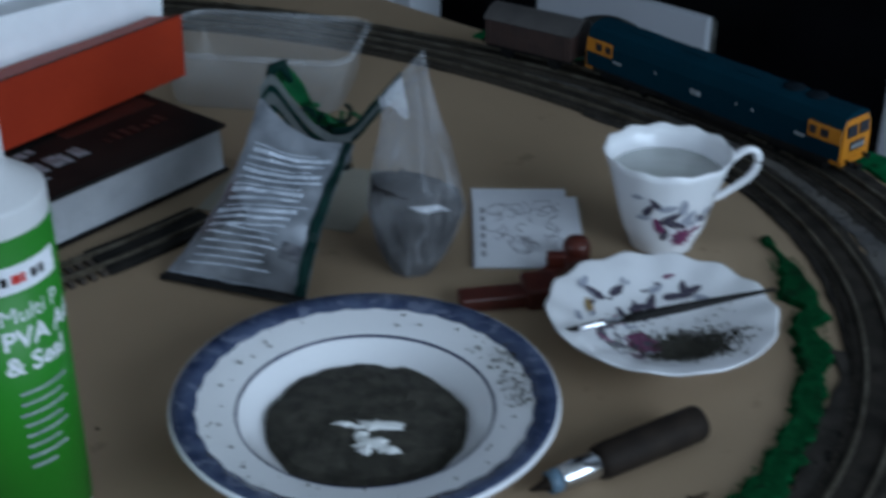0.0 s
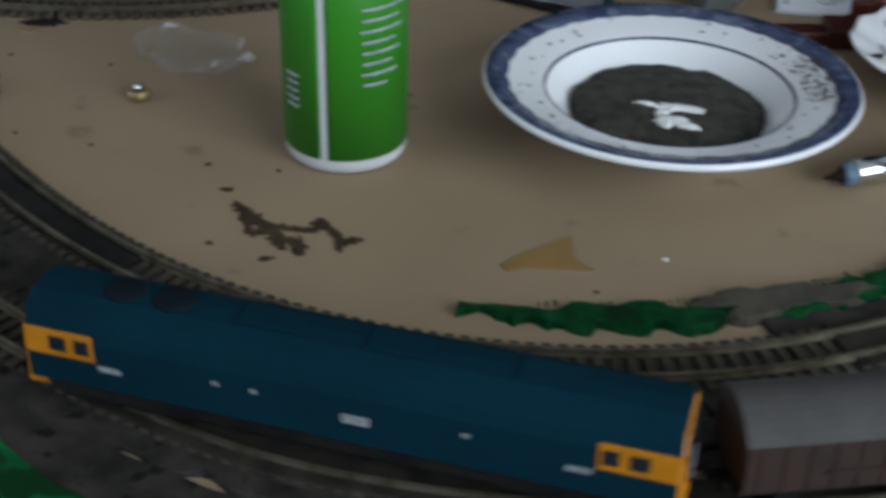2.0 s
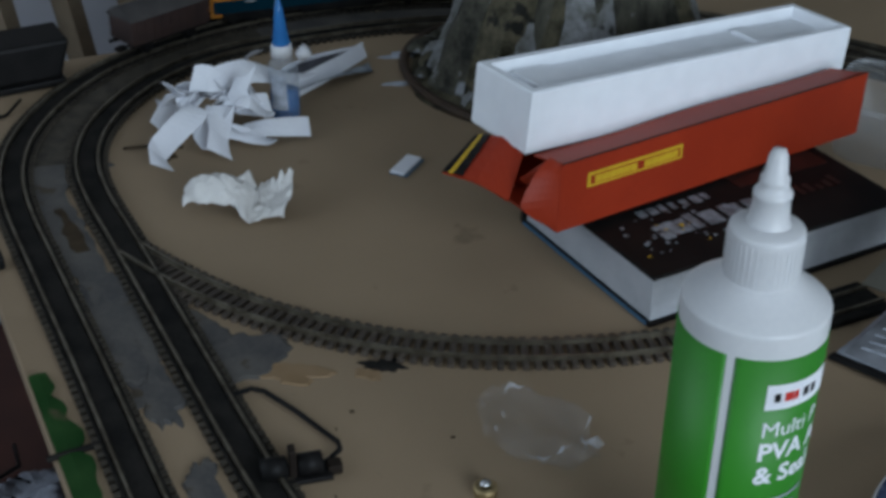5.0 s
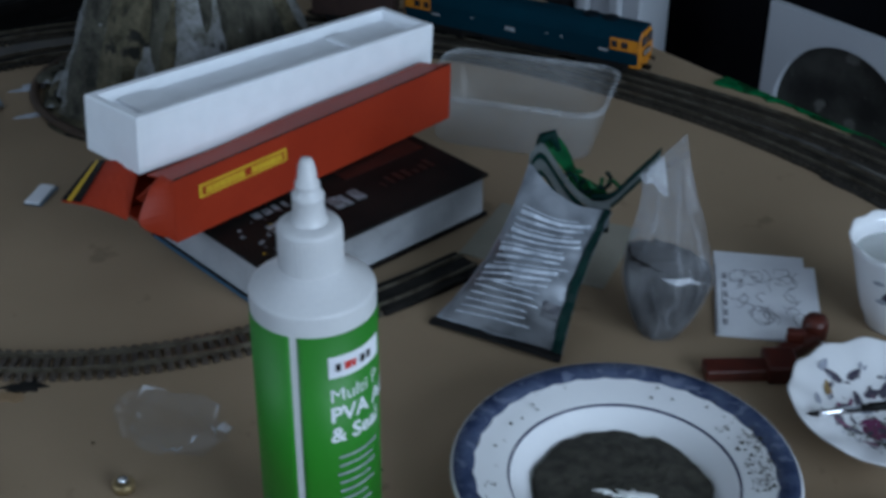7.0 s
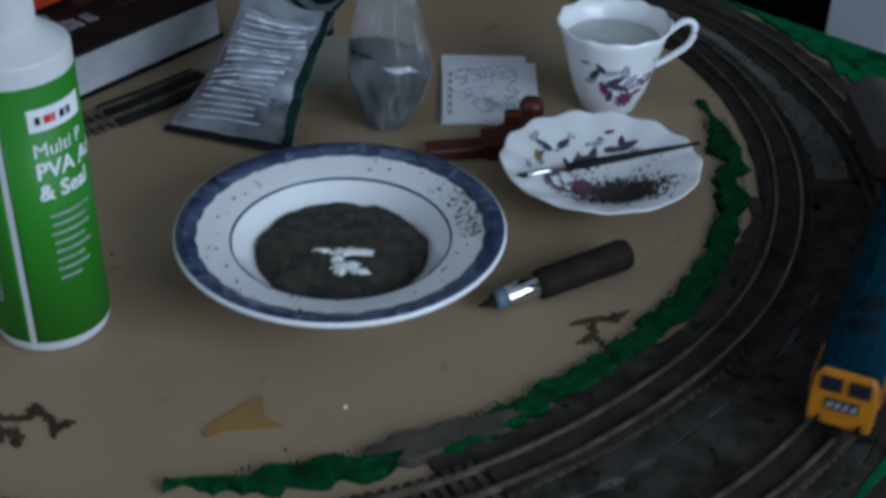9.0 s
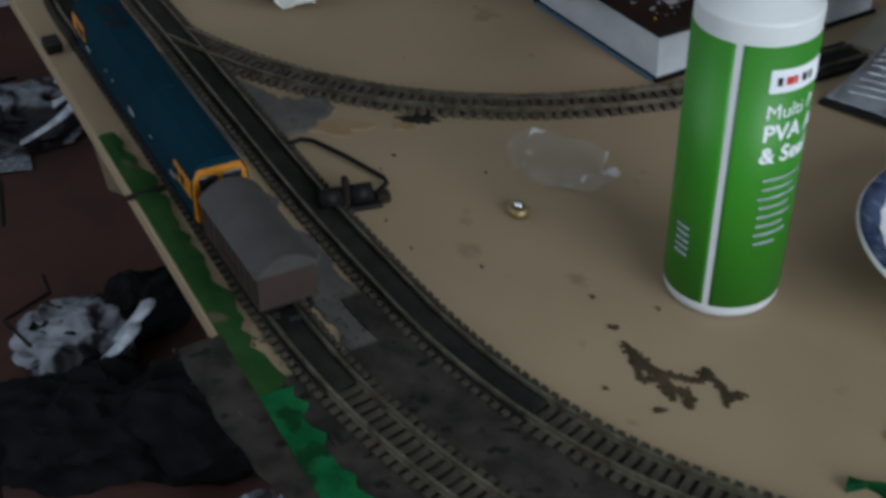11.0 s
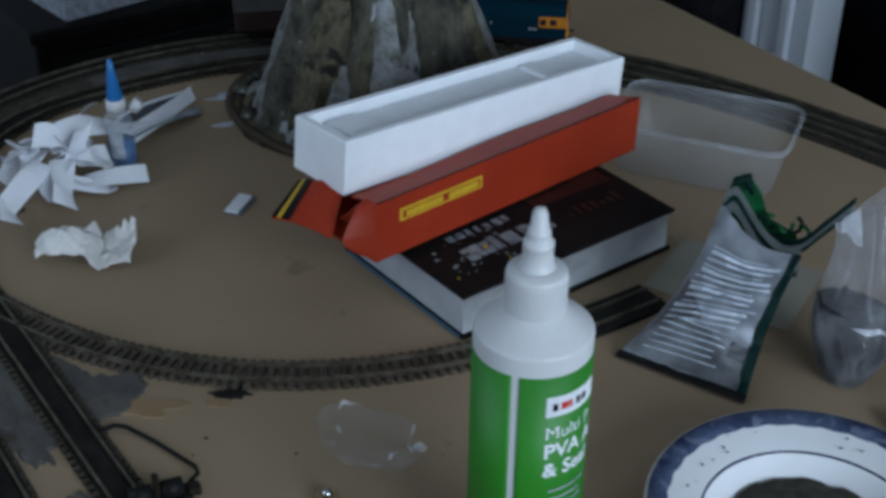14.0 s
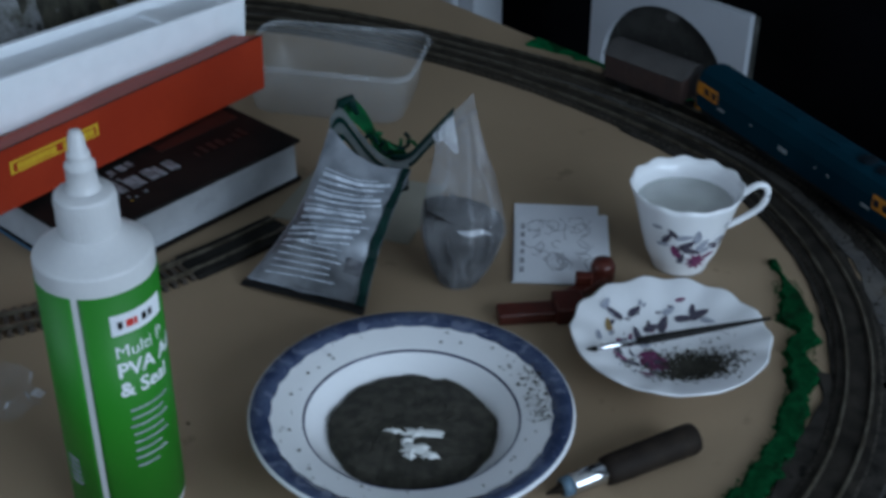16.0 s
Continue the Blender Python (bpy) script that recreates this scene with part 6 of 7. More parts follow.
def point_motor():
    t = thing("point_motor", "black point motor with a bent wire link beside the track", "point motor")
    m = pose(-0.388, -0.060, 0.0005, 0, 0, 38)
    part("base_plate", box(-0.022, 0.020, -0.008, 0.008, 0, 0.003, 0.0006), M["black"], t, m=m)
    part("coil", tube([(-0.018, 0, 0.008), (-0.004, 0, 0.008)], 0.0062, 16), M["black"], t, m=m, smooth=True)
    part("coil", tube([(0.002, 0, 0.008), (0.015, 0, 0.008)], 0.0062, 16), M["black"], t, m=m, smooth=True)
    part("lever", box(-0.003, 0.001, -0.004, 0.004, 0.002, 0.020, 0.0008), M["rubber"], t, m=m)
    part("tab", box(0.018, 0.026, -0.004, 0.004, 0.0, 0.006, 0.0008), M["rubber"], t, m=m)
    part("wire", tube([(-0.377, -0.048, 0.003), (-0.374, -0.033, 0.004), (-0.378, -0.028, 0.004), (-0.412, -0.013, 0.004), (-0.438, -0.004, 0.004), (-0.446, -0.005, 0.004), (-0.455, -0.018, 0.004)], 0.0016, 8), M["black"], t, smooth=True)
    return t


point_motor()
nut = thing("brass_bush", "small shiny brass bush lying on the board", "nut", pose(-0.289, -0.031, 0.0006))
part("ring", lathe([(0.0034, 0), (0.0062, 0), (0.0066, 0.001), (0.0066, 0.0048), (0.0058, 0.0055), (0.0034, 0.0055), (0.0034, 0)], 20), M["gold"], nut, smooth=True)
part("bead", lathe([(0, 0.005), (0.003, 0.005), (0.0028, 0.008), (0, 0.0086)], 14), M["chrome"], nut, smooth=True)
# whitish colour that paints glints on the wrapper's ridges and bunched corner
M["wrapglint"] = glassy("film_glint", (0.80, 0.81, 0.84), 0.15, 0.40)


def wrapper():
    t = thing("plastic_wrap", "thin crumpled clear plastic wrapper lying flat", "wrapper", pose(-0.286, 0.030, 0.0006, 0, 0, -18))
    def lie(u, v):
        a = 2 * math.pi * u
        edge = 0.036 * (1 + 0.22 * noise.noise((1.5 * math.cos(a), 1.5 * math.sin(a), 4.4)) + 0.14 * noise.noise((4 * math.cos(a), 4 * math.sin(a), 1.4)))
        x, y = 1.12 * edge * v * math.cos(a), 0.82 * edge * v * math.sin(a)
        ridge = (1 - 2 * abs(noise.noise((x * 42, y * 42, 2.0)))) ** 2 + 0.5 * (1 - 2 * abs(noise.noise((x * 95, y * 95, 6.0)))) ** 2
        return Vector((x, y, 0.0004 + 0.0055 * ridge * (0.35 + 0.65 * v)))
    part("film", sheet(72, 22, lie), M["film"], t, smooth=False)
    # whitish strips stand in for the glints along the film's ridges
    for u0, u1, v in ((0.02, 0.10, 0.80), (0.12, 0.20, 0.93), (0.30, 0.42, 0.90), (0.46, 0.58, 0.86), (0.62, 0.68, 0.70), (0.80, 0.90, 0.75), (0.93, 1.0, 0.62), (0.50, 0.56, 0.45)):
        part("crease", sheet(10, 2, lambda a, b: lie(u0 + (u1 - u0) * a, v + 0.05 * b * math.sin(math.pi * a)) + Vector((0, 0, 0.0006))), M["wrapglint"], t, smooth=True)
    part("knot", sheet(12, 8, lambda a, b: Vector((0.036 + 0.009 * (a - 0.5), 0.014 + 0.007 * (b - 0.5), 0.001 + 0.006 * (1 - 2 * abs(noise.noise((5 * a, 5 * b, 3)))) * math.sin(math.pi * a) * math.sin(math.pi * b)))), M["wrapglint"], t, "bunched shiny corner of the film", smooth=False)


wrapper()
solo("connector", box(-0.008, 0.008, -0.006, 0.006, 0, 0.009, 0.0015), M["black"], "small black track connector at the board edge", "connector", pose(-0.672, 0.048, 0.0005, 0, 0, TURN))
solo("board_joint", box(-0.0012, 0.0012, -0.016, 0.016, 0.0, 0.0030), M["infill"], "dark thin joint across the board edge", "joint", pose(-0.507, -0.091, 0.0002, 0, 0, TURN + 2))
solo("glue_drop", blot(0.0014, 77, 0.0, dome=0.0008), M["glue"], "tiny white drop of glue", "glue", pose(0.012, -0.125, 0.0003), kind="stuff")
solo("white_shaving", box(-0.004, 0.004, -0.0012, 0.0012, 0, 0.0024, 0.0004), M["paper"], "tiny white plastic shaving", "scrap", pose(0.004, 0.128, 0.0004, 0, 0, 130))
for x, y, r, sd in ((-0.560, 0.490, 0.020, 91), (-0.545, 0.43, 0.012, 92)):
    flat("white_smear", x, y, r, (1.6, 0.35), 35, sd, M["foilwhite"], "pale dry smear on the board", "stain")


def hill():
    """Camouflage-painted papier-mache hill on a dark oval base."""
    cx, cy = -0.418, 0.500
    t = thing("model_hill", "mottled grey-green papier-mache hill with rocky ribs", "hill", pose(cx, cy, 0.0005, 0, 0, -8))
    bm = bmesh.new()
    n, m = 96, 36
    rows = []
    for j in range(m + 1):
        h = j / m
        row = []
        for k in range(n):
            a = 2 * math.pi * k / n
            r = 0.118 - 0.072 * h ** 0.75
            rib = 0.016 * noise.noise((3.2 * math.cos(a), 3.2 * math.sin(a), 0.8 * h)) + 0.008 * noise.noise((9 * math.cos(a), 9 * math.sin(a), 3 * h))
            r += rib * (1 - 0.3 * h)
            row.append(bm.verts.new((1.05 * r * math.cos(a), 0.82 * r * math.sin(a), (0.004 + 0.23 * h + 0.006 * noise.noise((a, h * 6, 2))) / 2.4)))
        rows.append(row)
    for p, q in zip(rows, rows[1:]):
        for k in range(n):
            bm.faces.new((p[k], p[(k + 1) % n], q[(k + 1) % n], q[k]))
    bm.faces.new(rows[-1])
    part("rock", bm, M["rock"], t, smooth=True, m=Matrix.Diagonal((1, 1, 2.4, 1)))
    part("base_rim", blot(0.152, 41, 0.006, steps=72, rough=0.07, stretch=(1.0, 0.80), dome=0.004), M["rockolive"], t, "dark scrubby base", smooth=True)
    part("base_edge", tube([(0.1525 * math.cos(2 * math.pi * k / 72), 0.122 * math.sin(2 * math.pi * k / 72), 0.003) for k in range(73)], 0.0045, 8, flat=0.8), M["rimbrown"], t, "brown edge of the oval base", smooth=True)
    rg = random.Random(31)
    # upright crags against the slope
    for k in range(22):
        a = -0.5 + 2 * math.pi * k / 22 + rg.uniform(-0.08, 0.08)
        h, w = rg.uniform(0.05, 0.17), rg.uniform(0.014, 0.026)
        lean = 0.30 * h
        bm = bmesh.new()
        rows = []
        for j in range(9):
            f = j / 8
            row = []
            for q in range(12):
                b = 2 * math.pi * q / 12
                r = w * (1 - 0.55 * f ** 1.5) * (1 + 0.30 * noise.noise((1.6 * math.cos(b) + k, 1.6 * math.sin(b), 3 * f)) + 0.15 * noise.noise((4 * math.cos(b) + k, 4 * math.sin(b), 7 * f)))
                row.append(bm.verts.new((r * math.cos(b) - lean * f, 1.2 * r * math.sin(b), h * f)))
            rows.append(row)
        for p, q2 in zip(rows, rows[1:]):
            for q in range(12):
                bm.faces.new((p[q], p[(q + 1) % 12], q2[(q + 1) % 12], q2[q]))
        bm.faces.new(rows[-1])
        part("crag", bm, M[("rockpale", "rock", "rockolive", "rockpale", "rockolive")[k % 5]], t, m=pose(0.112 * math.cos(a), 0.090 * math.sin(a), 0.004, 0, 0, math.degrees(a)), smooth=k % 2 == 0)
    for k in range(46):
        a = rg.uniform(0, 6.28)
        r = rg.uniform(0.118, 0.142)
        s = rg.uniform(0.006, 0.014)
        part("boulder", blot(s, 100 + k, 0.0, steps=12, rough=0.5, dome=s * 0.9), M[("rock", "rockpale", "rockolive")[k % 3]], t, m=pose(r * math.cos(a), 0.8 * r * math.sin(a), 0.006), smooth=True)
    return t


hill()


def controller():
    t = thing("power_controller", "black train power controller with a red indicator", "controller", pose(-0.846, 0.292, 0.0005, 0, 0, 52) @ Matrix.Scale(0.86, 4))
    part("foot", box(-0.040, 0.046, -0.030, 0.030, 0, 0.007, 0.0015), M["black"], t)
    bm = box(-0.038, 0.044, -0.027, 0.027, 0.007, 0.046, 0.004)
    for v in bm.verts:
        if v.co.z > 0.03:
            v.co.x += 0.010
    part("case", bm, M["black"], t)
    part("indicator", lathe([(0, 0), (0.006, 0), (0.006, 0.004), (0, 0.006)], 16), M["redlogo"], t, "red indicator", smooth=True, m=pose(-0.032, 0.008, 0.026, 0, -80, 0))
    for k in range(4):
        part("terminal", box(-0.044, -0.038, -0.022 + 0.011 * k, -0.016 + 0.011 * k, 0.004, 0.016, 0.001), M["rubber"], t)
    return t


controller()
solo("cable", tube([(-0.815, 0.262, 0.003), (-0.808, 0.235, 0.002), (-0.825, 0.205, 0.002), (-0.842, 0.192, 0.002), (-0.862, 0.180, -0.03), (-0.90, 0.15, -0.3), (-0.95, 0.16, FLOOR_Z + 0.004)], 0.0014, 6), M["black"],
     "thin black power cable running off the board", "cable", smooth=True)
solo("twig", tube([(-0.69, 0.225, 0.002), (-0.665, 0.243, 0.003), (-0.650, 0.246, 0.002)], 0.0012, 5), M["brownstain"], "thin dark wire scrap on the board", "wire")
flat("dark_scrap", -0.655, 0.230, 0.008, (1.2, 0.8), 0, 51, M["brownstain"], "small dark scrap beside the track", "scrap", dome=0.002)
flat("dark_scrap", -0.695, 0.198, 0.009, (1.2, 0.8), 30, 52, M["greypaint"], "small grey paint patch beside the track", "stain")

# floor litter
def floor_bag(x, y, rot, sx, sy, sz, seed, name, material, label, cat):
    b = crumple(name, label, cat, x, y, rot, sx, sy, sz, seed, material)
    b.matrix_basis = pose(x, y, FLOOR_Z + 0.0005, 0, 0, rot)
    if name == "carrier_bag":
        for k in (-1, 1):
            loop = [(sx * (0.55 + 0.55 * math.sin(a)), k * 0.35 * sy + 0.45 * sy * math.cos(a), sz * (0.5 + 0.9 * math.sin(a))) for a in (math.pi * q / 12 for q in range(13))]
            part("handle", tube(loop, 0.010, 6, flat=0.25), M["foilwhite"], b, "limp white carrying loop", smooth=True)
        part("printed_panel", sheet(12, 10, lambda u, v: (sx * (0.75 * u - 0.55), sy * (0.7 * v - 0.45), sz * (1.12 + 0.22 * noise.noise((4 * u, 4 * v, seed))))), M["blackcloth"], b, "black printed side")
    return b


floor_bag(-1.50, 0.88, 20, 0.15, 0.12, 0.05, 7.0, "carrier_bag", M["plasticbag"], "crumpled white printed carrier bag on the floor", "bag")
floor_bag(-1.035, 0.44, 10, 0.085, 0.075, 0.05, 8.0, "carrier_bag", M["plasticbag"], "crumpled white plastic bag on the floor", "bag")
floor_bag(-0.985, 0.53, 60, 0.07, 0.05, 0.06, 9.0, "dark_cloth", M["blackcloth"], "crumpled black cloth on the floor", "cloth")
floor_bag(-0.94, 0.30, 30, 0.13, 0.10, 0.06, 10.0, "dark_cloth", M["blackcloth"], "crumpled black cloth on the floor", "cloth")
floor_bag(-0.80, 0.36, 25, 0.14, 0.09, 0.07, 11.0, "dark_cloth", M["blackcloth"], "crumpled black cloth on the floor under the board", "cloth")
floor_bag(-0.655, 0.205, 40, 0.07, 0.05, 0.06, 12.0, "carrier_bag", M["plasticbag"], "crumpled white plastic bag on the floor", "bag")
solo("newspaper", sheet(10, 8, lambda u, v: (-0.16 + 0.32 * u, -0.12 + 0.24 * v, 0.004 + 0.012 * abs(noise.noise((3 * u, 3 * v, 2)))), 0.002), M["bookgrey"], "spread newspaper sheet on the carpet", "newspaper", pose(-1.55, 0.78, FLOOR_Z, 0, 0, 40))
for k, pts in enumerate(([(-1.45, 0.86), (-1.40, 0.80), (-1.36, 0.70), (-1.30, 0.66), (-1.24, 0.58)], [(-1.12, 0.50), (-1.08, 0.46), (-1.11, 0.40), (-1.04, 0.36)], [(-1.48, 0.95), (-1.52, 0.86), (-1.44, 0.82)])):
    solo("cable", tube([(x, y, FLOOR_Z + 0.06 + 0.01 * (i % 2)) for i, (x, y) in enumerate(pts)], 0.003, 6), M["black"], "black cable trailing over the floor", "cable", smooth=True)


# ---- train ----
RAIL_TOP = 0.0066


def bogie(parent, x, wheels, name="bogie"):
    b = part(name, box(x - 0.026, x + 0.026, -0.0125, 0.0125, 0.003, 0.0105, 0.001), M["locogrey"], parent)
    for i in range(wheels):
        wx = x - 0.019 + 0.038 * i / (wheels - 1)
        for s in (-1, 1):
            part("wheel", lathe([(0, -0.0014), (0.0052, -0.0014), (0.0068, -0.0012), (0.0068, -0.0006), (0.0060, -0.0004), (0.0060, 0.0014), (0, 0.0014)], 18), M["locogrey"], b,
                 m=pose(wx, s * 0.0082, 0.0062, 90 * s, 0, 0), smooth=True)
    for s in (-1, 1):
        part("side_frame", box(x - 0.025, x + 0.025, s * 0.0135 - 0.001, s * 0.0135 + 0.001, 0.004, 0.011, 0.0006), M["locogrey"], b)
    return b


def locomotive():
    L, HW = 0.125, 0.0171
    t = thing("locomotive", "blue model diesel locomotive with orange-yellow cab ends", "locomotive")
    # body section: sides, turn-in and domed roof
    sec = [(-HW, 0.013), (-HW - 0.0004, 0.034), (-HW + 0.0012, 0.0395), (-0.0135, 0.0448), (-0.0075, 0.0478), (0, 0.0486), (0.0075, 0.0478), (0.0135, 0.0448), (HW - 0.0012, 0.0395), (HW + 0.0004, 0.034), (HW, 0.013)]
    bm = bmesh.new()
    rows = []
    xs = [(-L + 0.0020, 1), (-L + 0.02, 1), (0, 1), (L - 0.02, 1), (L - 0.0020, 1)]
    for x, k in xs:
        rows.append([bm.verts.new((x, y, z)) for y, z in sec])
    for p, q in zip(rows, rows[1:]):
        for k in range(len(sec) - 1):
            bm.faces.new((p[k], p[k + 1], q[k + 1], q[k]))
        bm.faces.new((p[-1], p[0], q[0], q[-1]))
    bm.faces.new(rows[0])
    bm.faces.new(rows[-1][::-1])
    part("body", bm, M["locoblue"], t)
    # cab ends
    for s in (-1, 1):
        bm = bmesh.new()
        base = [bm.verts.new((s * (L - 0.0021), y, z)) for y, z in ((-HW + 0.0003, 0.013), (-HW + 0.0003, 0.030), (-HW + 0.0012, 0.0375), (-0.0128, 0.0432), (0.0128, 0.0432), (HW - 0.0012, 0.0375), (HW - 0.0003, 0.030), (HW - 0.0003, 0.013))]
        tip = [bm.verts.new((s * x, y, z)) for x, y, z in ((L, -HW * 0.93, 0.014), (L, -HW * 0.93, 0.0290), (L - 0.0006, -HW * 0.90, 0.0368), (L - 0.0012, -0.0122, 0.0426), (L - 0.0012, 0.0122, 0.0426), (L - 0.0006, HW * 0.90, 0.0368), (L, HW * 0.93, 0.0290), (L, HW * 0.93, 0.014))]
        for k in range(8):
            bm.faces.new((base[k], base[(k + 1) % 8], tip[(k + 1) % 8], tip[k]))
        bm.faces.new(tip)
        cab = part("cab_end", bm, M["locoyellow"], t, "orange-yellow warning panel end")
        for y in (-1, 1):
            wm = Matrix.Translation((s * (L - 0.0004), y * 0.0072, 0.0348)) @ Matrix.Rotation(s * radians(-5), 4, "Y")
            part("cab_window", box(-0.0010, 0.0010, -0.0056, 0.0056, -0.0043, 0.0043, 0.0005), M["window"], cab, m=wm)
            part("side_window", box(s * (L - 0.0155) - 0.0035, s * (L - 0.0155) + 0.0035, y * (HW + 0.0006) - 0.0005, y * (HW + 0.0006) + 0.0005, 0.0280, 0.0345, 0.0004), M["window"], t)
            part("side_window", box(s * (L - 0.0255) - 0.0030, s * (L - 0.0255) + 0.0030, y * (HW + 0.0006) - 0.0005, y * (HW + 0.0006) + 0.0005, 0.0280, 0.0345, 0.0004), M["window"], t)
            part("cab_side", box(min(s * (L - 0.0022), s * (L - 0.030)), max(s * (L - 0.0022), s * (L - 0.030)), y * (HW + 0.0003) - 0.0005, y * (HW + 0.0003) + 0.0005, 0.0255, 0.0370, 0.0003), M["locoyellow"], t)
            part("buffer", tube([(s * (L - 0.001), y * 0.0105, 0.0125), (s * (L + 0.0045), y * 0.0105, 0.0125), (s * (L + 0.005), y * 0.0105, 0.0125)], [0.0012, 0.0012, 0.0026], 10), M["locogrey"], t)
            part("handrail", box(s * (L - 0.036) - 0.0045, s * (L - 0.036) + 0.0045, y * (HW + 0.0007) - 0.0004, y * (HW + 0.0007) + 0.0004, 0.0225, 0.0245), M["silver"], t)
        part("headcode_box", box(s * (L + 0.0002) - 0.0006, s * (L + 0.0002) + 0.0006, -0.0085, 0.0085, 0.0195, 0.0262, 0.0004), M["window"], cab)
        for k in range(4):
            part("headcode_bar", box(s * (L + 0.0010) - 0.0003, s * (L + 0.0010) + 0.0003, -0.0072 + 0.0040 * k, -0.0046 + 0.0040 * k, 0.0212, 0.0246), M["silver"], cab)
        part("buffer_beam", box(min(s * (L - 0.012), s * (L + 0.0005)), max(s * (L - 0.012), s * (L + 0.0005)), -HW + 0.001, HW - 0.001, 0.0095, 0.0132, 0.0006), M["locoyellow"], t)
        part("coupling", box(min(s * (L - 0.004), s * (L + 0.006)), max(s * (L - 0.004), s * (L + 0.006)), -0.0035, 0.0035, 0.0055, 0.0085, 0.0006), M["black"], t)
        bogie(t, s * 0.085, 3)
    for y in (-1, 1):
        part("solebar", box(-L + 0.01, L - 0.01, y * HW - 0.0008, y * HW + 0.0008, 0.0092, 0.0132), M["locogrey"], t)
        part("logo", box(-0.013, -0.003, y * (HW + 0.0006) - 0.0003, y * (HW + 0.0006) + 0.0003, 0.0225, 0.0262), M["silver"], t)
        for x, w in ((0.045, 0.002), (-0.050, 0.0025), (0.030, 0.0018)):
            part("marking", box(x, x + w, y * (HW + 0.0006) - 0.0003, y * (HW + 0.0006) + 0.0003, 0.0270, 0.0285), M["silver"], t)
    part("fuel_tank", box(-0.040, 0.040, -0.0140, 0.0140, 0.0035, 0.0105, 0.0015), M["locogrey"], t)
    for x in (0.088, 0.068):
        part("roof_fan", lathe([(0, 0.0012), (0.0072, 0.0012), (0.0080, 0.0006), (0.0080, 0)], 24), M["grilledark"], t, smooth=True, m=pose(x, 0, 0.0484))
    for x in (-0.075, -0.02, 0.03):
        part("roof_panel", box(x - 0.012, x + 0.012, -0.006, 0.006, 0.0480, 0.0490, 0.0003), M["locoblue"], t)
    return t


M["grilledark"] = mat("grille_blue", (0.003, 0.008, 0.013), None, 0.7, 60, ior=1.2)


def van():
    L, HW = 0.0415, 0.0168
    t = thing("goods_van", "brown model goods van with a grey curved roof", "wagon")
    part("body", box(-L, L, -HW, HW, 0.0125, 0.0350, 0.0004), M["wagonbrown"], t)
    for y in (-1, 1):
        for k in range(9):
            x = -L + 0.0091 * k + 0.005
            part("plank_strip", box(x - 0.0006, x + 0.0006, y * HW - 0.0005, y * HW + 0.0005, 0.0130, 0.0345), M["wagonbrown"], t)
        part("door_bar", box(-0.012, 0.012, y * (HW + 0.0006) - 0.0004, y * (HW + 0.0006) + 0.0004, 0.020, 0.0215), M["wagonbrown"], t)
        part("solebar", box(-L, L, y * 0.0125 - 0.001, y * 0.0125 + 0.001, 0.0090, 0.0128), M["locogrey"], t)
    bm = bmesh.new()
    rows = []
    for x in (-L - 0.001, L + 0.001):
        row = []
        for k in range(13):
            u = -1 + k / 6
            row.append(bm.verts.new((x, (HW + 0.0012) * u, 0.0350 + 0.0095 * (1 - u * u))))
        for u in (1, -1):
            row.append(bm.verts.new((x, (HW + 0.0012) * u, 0.0342)))
        rows.append(row)
    n = len(rows[0])
    for k in range(n):
        bm.faces.new((rows[0][k], rows[0][(k + 1) % n], rows[1][(k + 1) % n], rows[1][k]))
    bm.faces.new(rows[0])
    bm.faces.new(rows[1][::-1])
    part("roof", bm, M["wagonroof"], t, "grey curved roof")
    for s in (-1, 1):
        for y in (-1, 1):
            part("wheel", lathe([(0, -0.0014), (0.0052, -0.0014), (0.0070, -0.0012), (0.0070, -0.0006), (0.0062, -0.0004), (0.0062, 0.0014), (0, 0.0014)], 18), M["locogrey"], t,
                 m=pose(s * 0.023, y * 0.0082, 0.0064, 90 * y, 0, 0), smooth=True)
            part("axle_guard", box(s * 0.023 - 0.005, s * 0.023 + 0.005, y * 0.0125 - 0.0008, y * 0.0125 + 0.0008, 0.004, 0.010, 0.0004), M["locogrey"], t)
            part("buffer", tube([(s * L, y * 0.0100, 0.0120), (s * (L + 0.0050), y * 0.0100, 0.0120), (s * (L + 0.0055), y * 0.0100, 0.0120)], [0.0011, 0.0011, 0.0024], 10), M["locogrey"], t)
        part("coupling", box(min(s * (L - 0.002), s * (L + 0.007)), max(s * (L - 0.002), s * (L + 0.007)), -0.0035, 0.0035, 0.0055, 0.0085, 0.0006), M["black"], t)
    return t


loco, wagon = locomotive(), van()

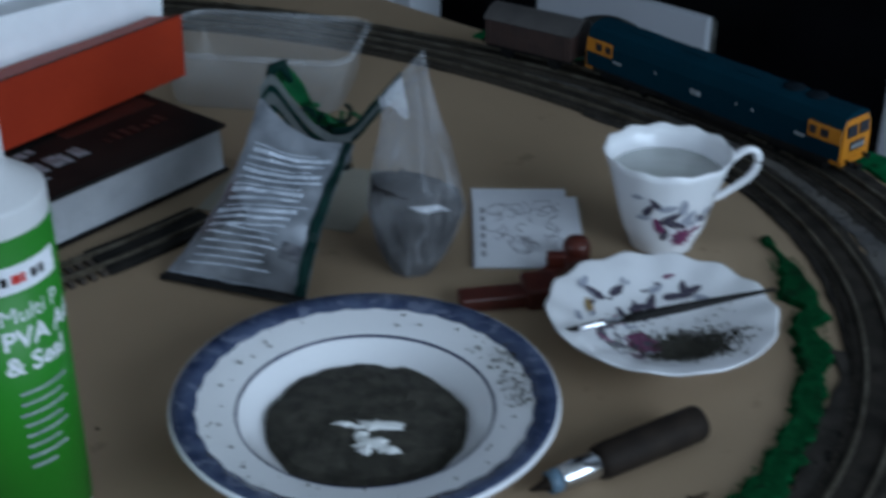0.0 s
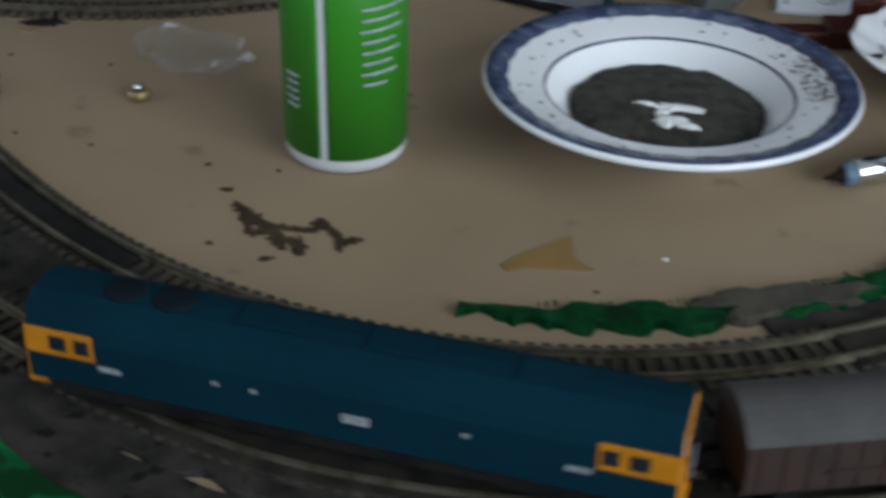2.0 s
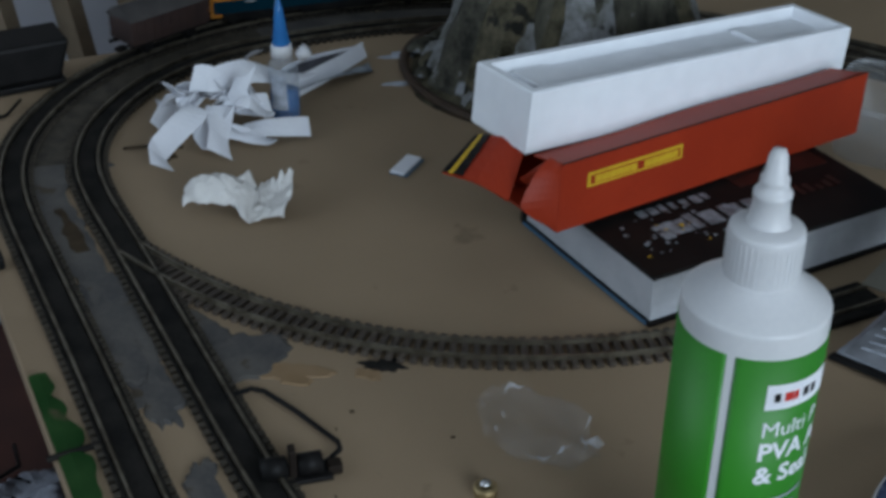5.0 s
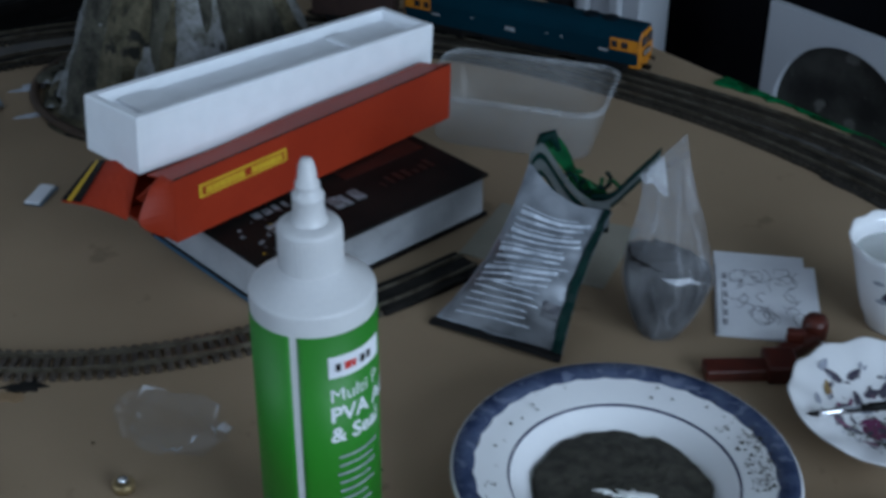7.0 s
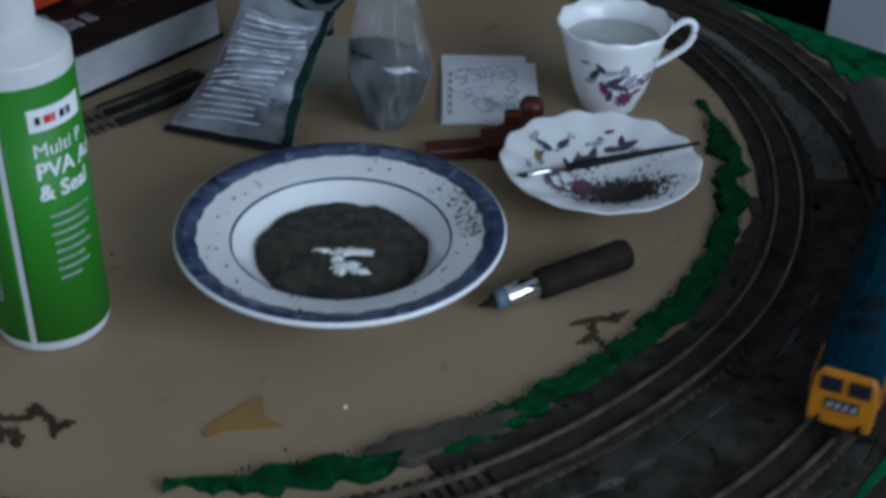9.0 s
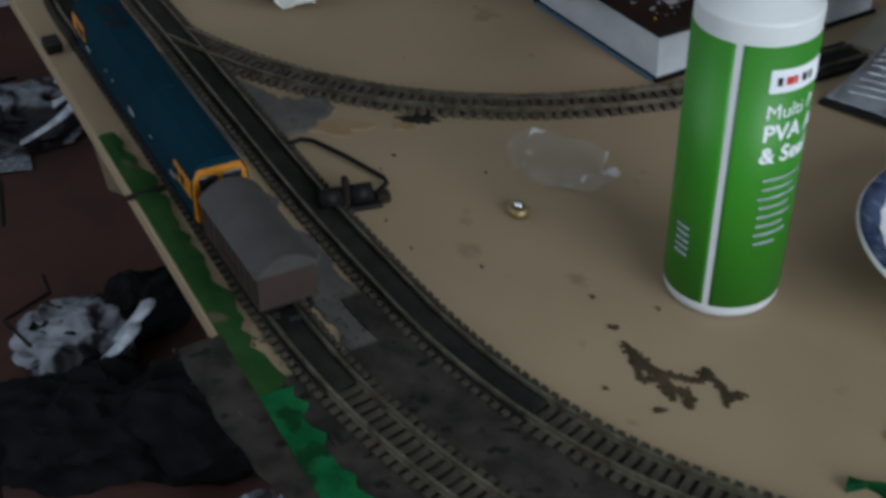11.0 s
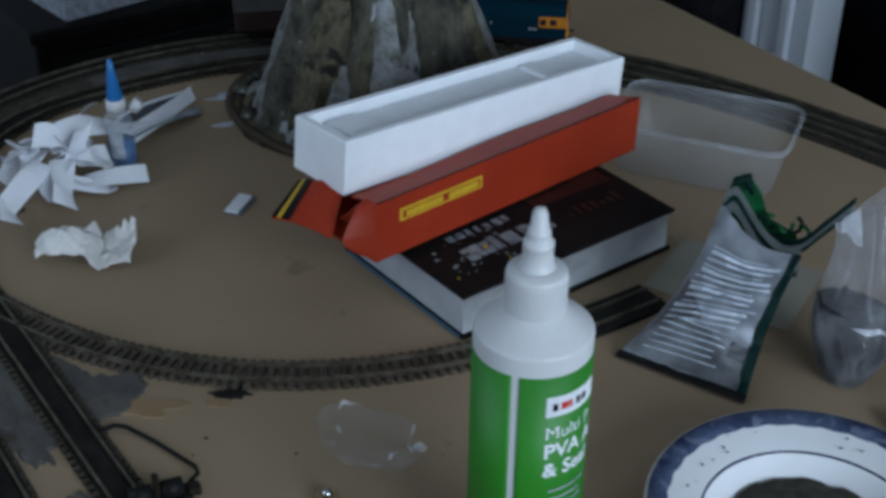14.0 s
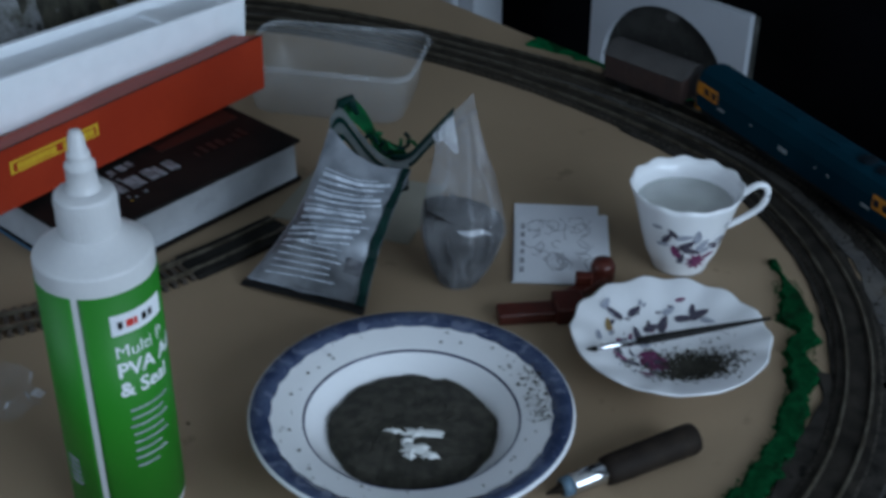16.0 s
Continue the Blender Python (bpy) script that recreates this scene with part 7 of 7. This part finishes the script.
# distance run by the front of the locomotive along the outer circuit, in metres, against seconds
RUN = [(-0.5, 1.737), (0.0, 1.977), (0.5, 2.222), (1.0, 2.456), (1.5, 2.746), (2.0, 2.992), (2.5, 3.256), (3.0, 3.478), (3.5, 3.700), (3.7, 3.782), (4.5, 4.085), (5.5, 4.390), (6.5, 4.664), (7.0, 4.818),
       (7.5, 5.040), (8.0, 5.262), (9.0, 5.751), (9.5, 6.040), (10.0, 6.296), (10.5, 6.554), (11.0, 6.802), (12.3, 7.296), (12.5, 7.376), (13.0, 7.552), (13.5, 7.696), (14.5, 7.965), (15.0, 8.146), (15.5, 8.384), (16.0, 8.622), (16.5, 8.86)]


def run_at(t):
    ts, ss = [a for a, _ in RUN], [b for _, b in RUN]
    k = max(1, min(len(RUN) - 3, int(np.searchsorted(ts, t)) - 1))
    h = ts[k + 1] - ts[k]
    m0 = (ss[k + 1] - ss[k - 1]) / (ts[k + 1] - ts[k - 1])
    m1 = (ss[k + 2] - ss[k]) / (ts[k + 2] - ts[k])
    u = (t - ts[k]) / h
    return ((2 * u ** 3 - 3 * u ** 2 + 1) * ss[k] + (u ** 3 - 2 * u ** 2 + u) * h * m0 + (-2 * u ** 3 + 3 * u ** 2) * ss[k + 1] + (u ** 3 - u ** 2) * h * m1)


CUM = np.r_[0, np.cumsum(np.linalg.norm(np.roll(LINE_B, -1, 0) - LINE_B, axis=1))]
FULL = np.vstack([LINE_B, LINE_B[:1]])


def on_track(s):
    s = s % CUM[-1]
    return Vector((float(np.interp(s, CUM, FULL[:, 0])), float(np.interp(s, CUM, FULL[:, 1]))))


def riding(s, base):
    """The pose of a vehicle whose centre is at s and whose wheels stand base apart."""
    a, b = on_track(s - base / 2), on_track(s + base / 2)
    c = (a + b) / 2
    return pose(c.x, c.y, RAIL_TOP, 0, 0, math.degrees(math.atan2(b.y - a.y, b.x - a.x)))


def motions():
    times = [k / 5 for k in range(81)]
    walk(loco, [(t, riding(run_at(t) - 0.125, 0.17)) for t in times])
    walk(wagon, [(t, riding(run_at(t) - 0.250 - 0.0145 - 0.0415, 0.046)) for t in times])


motions()
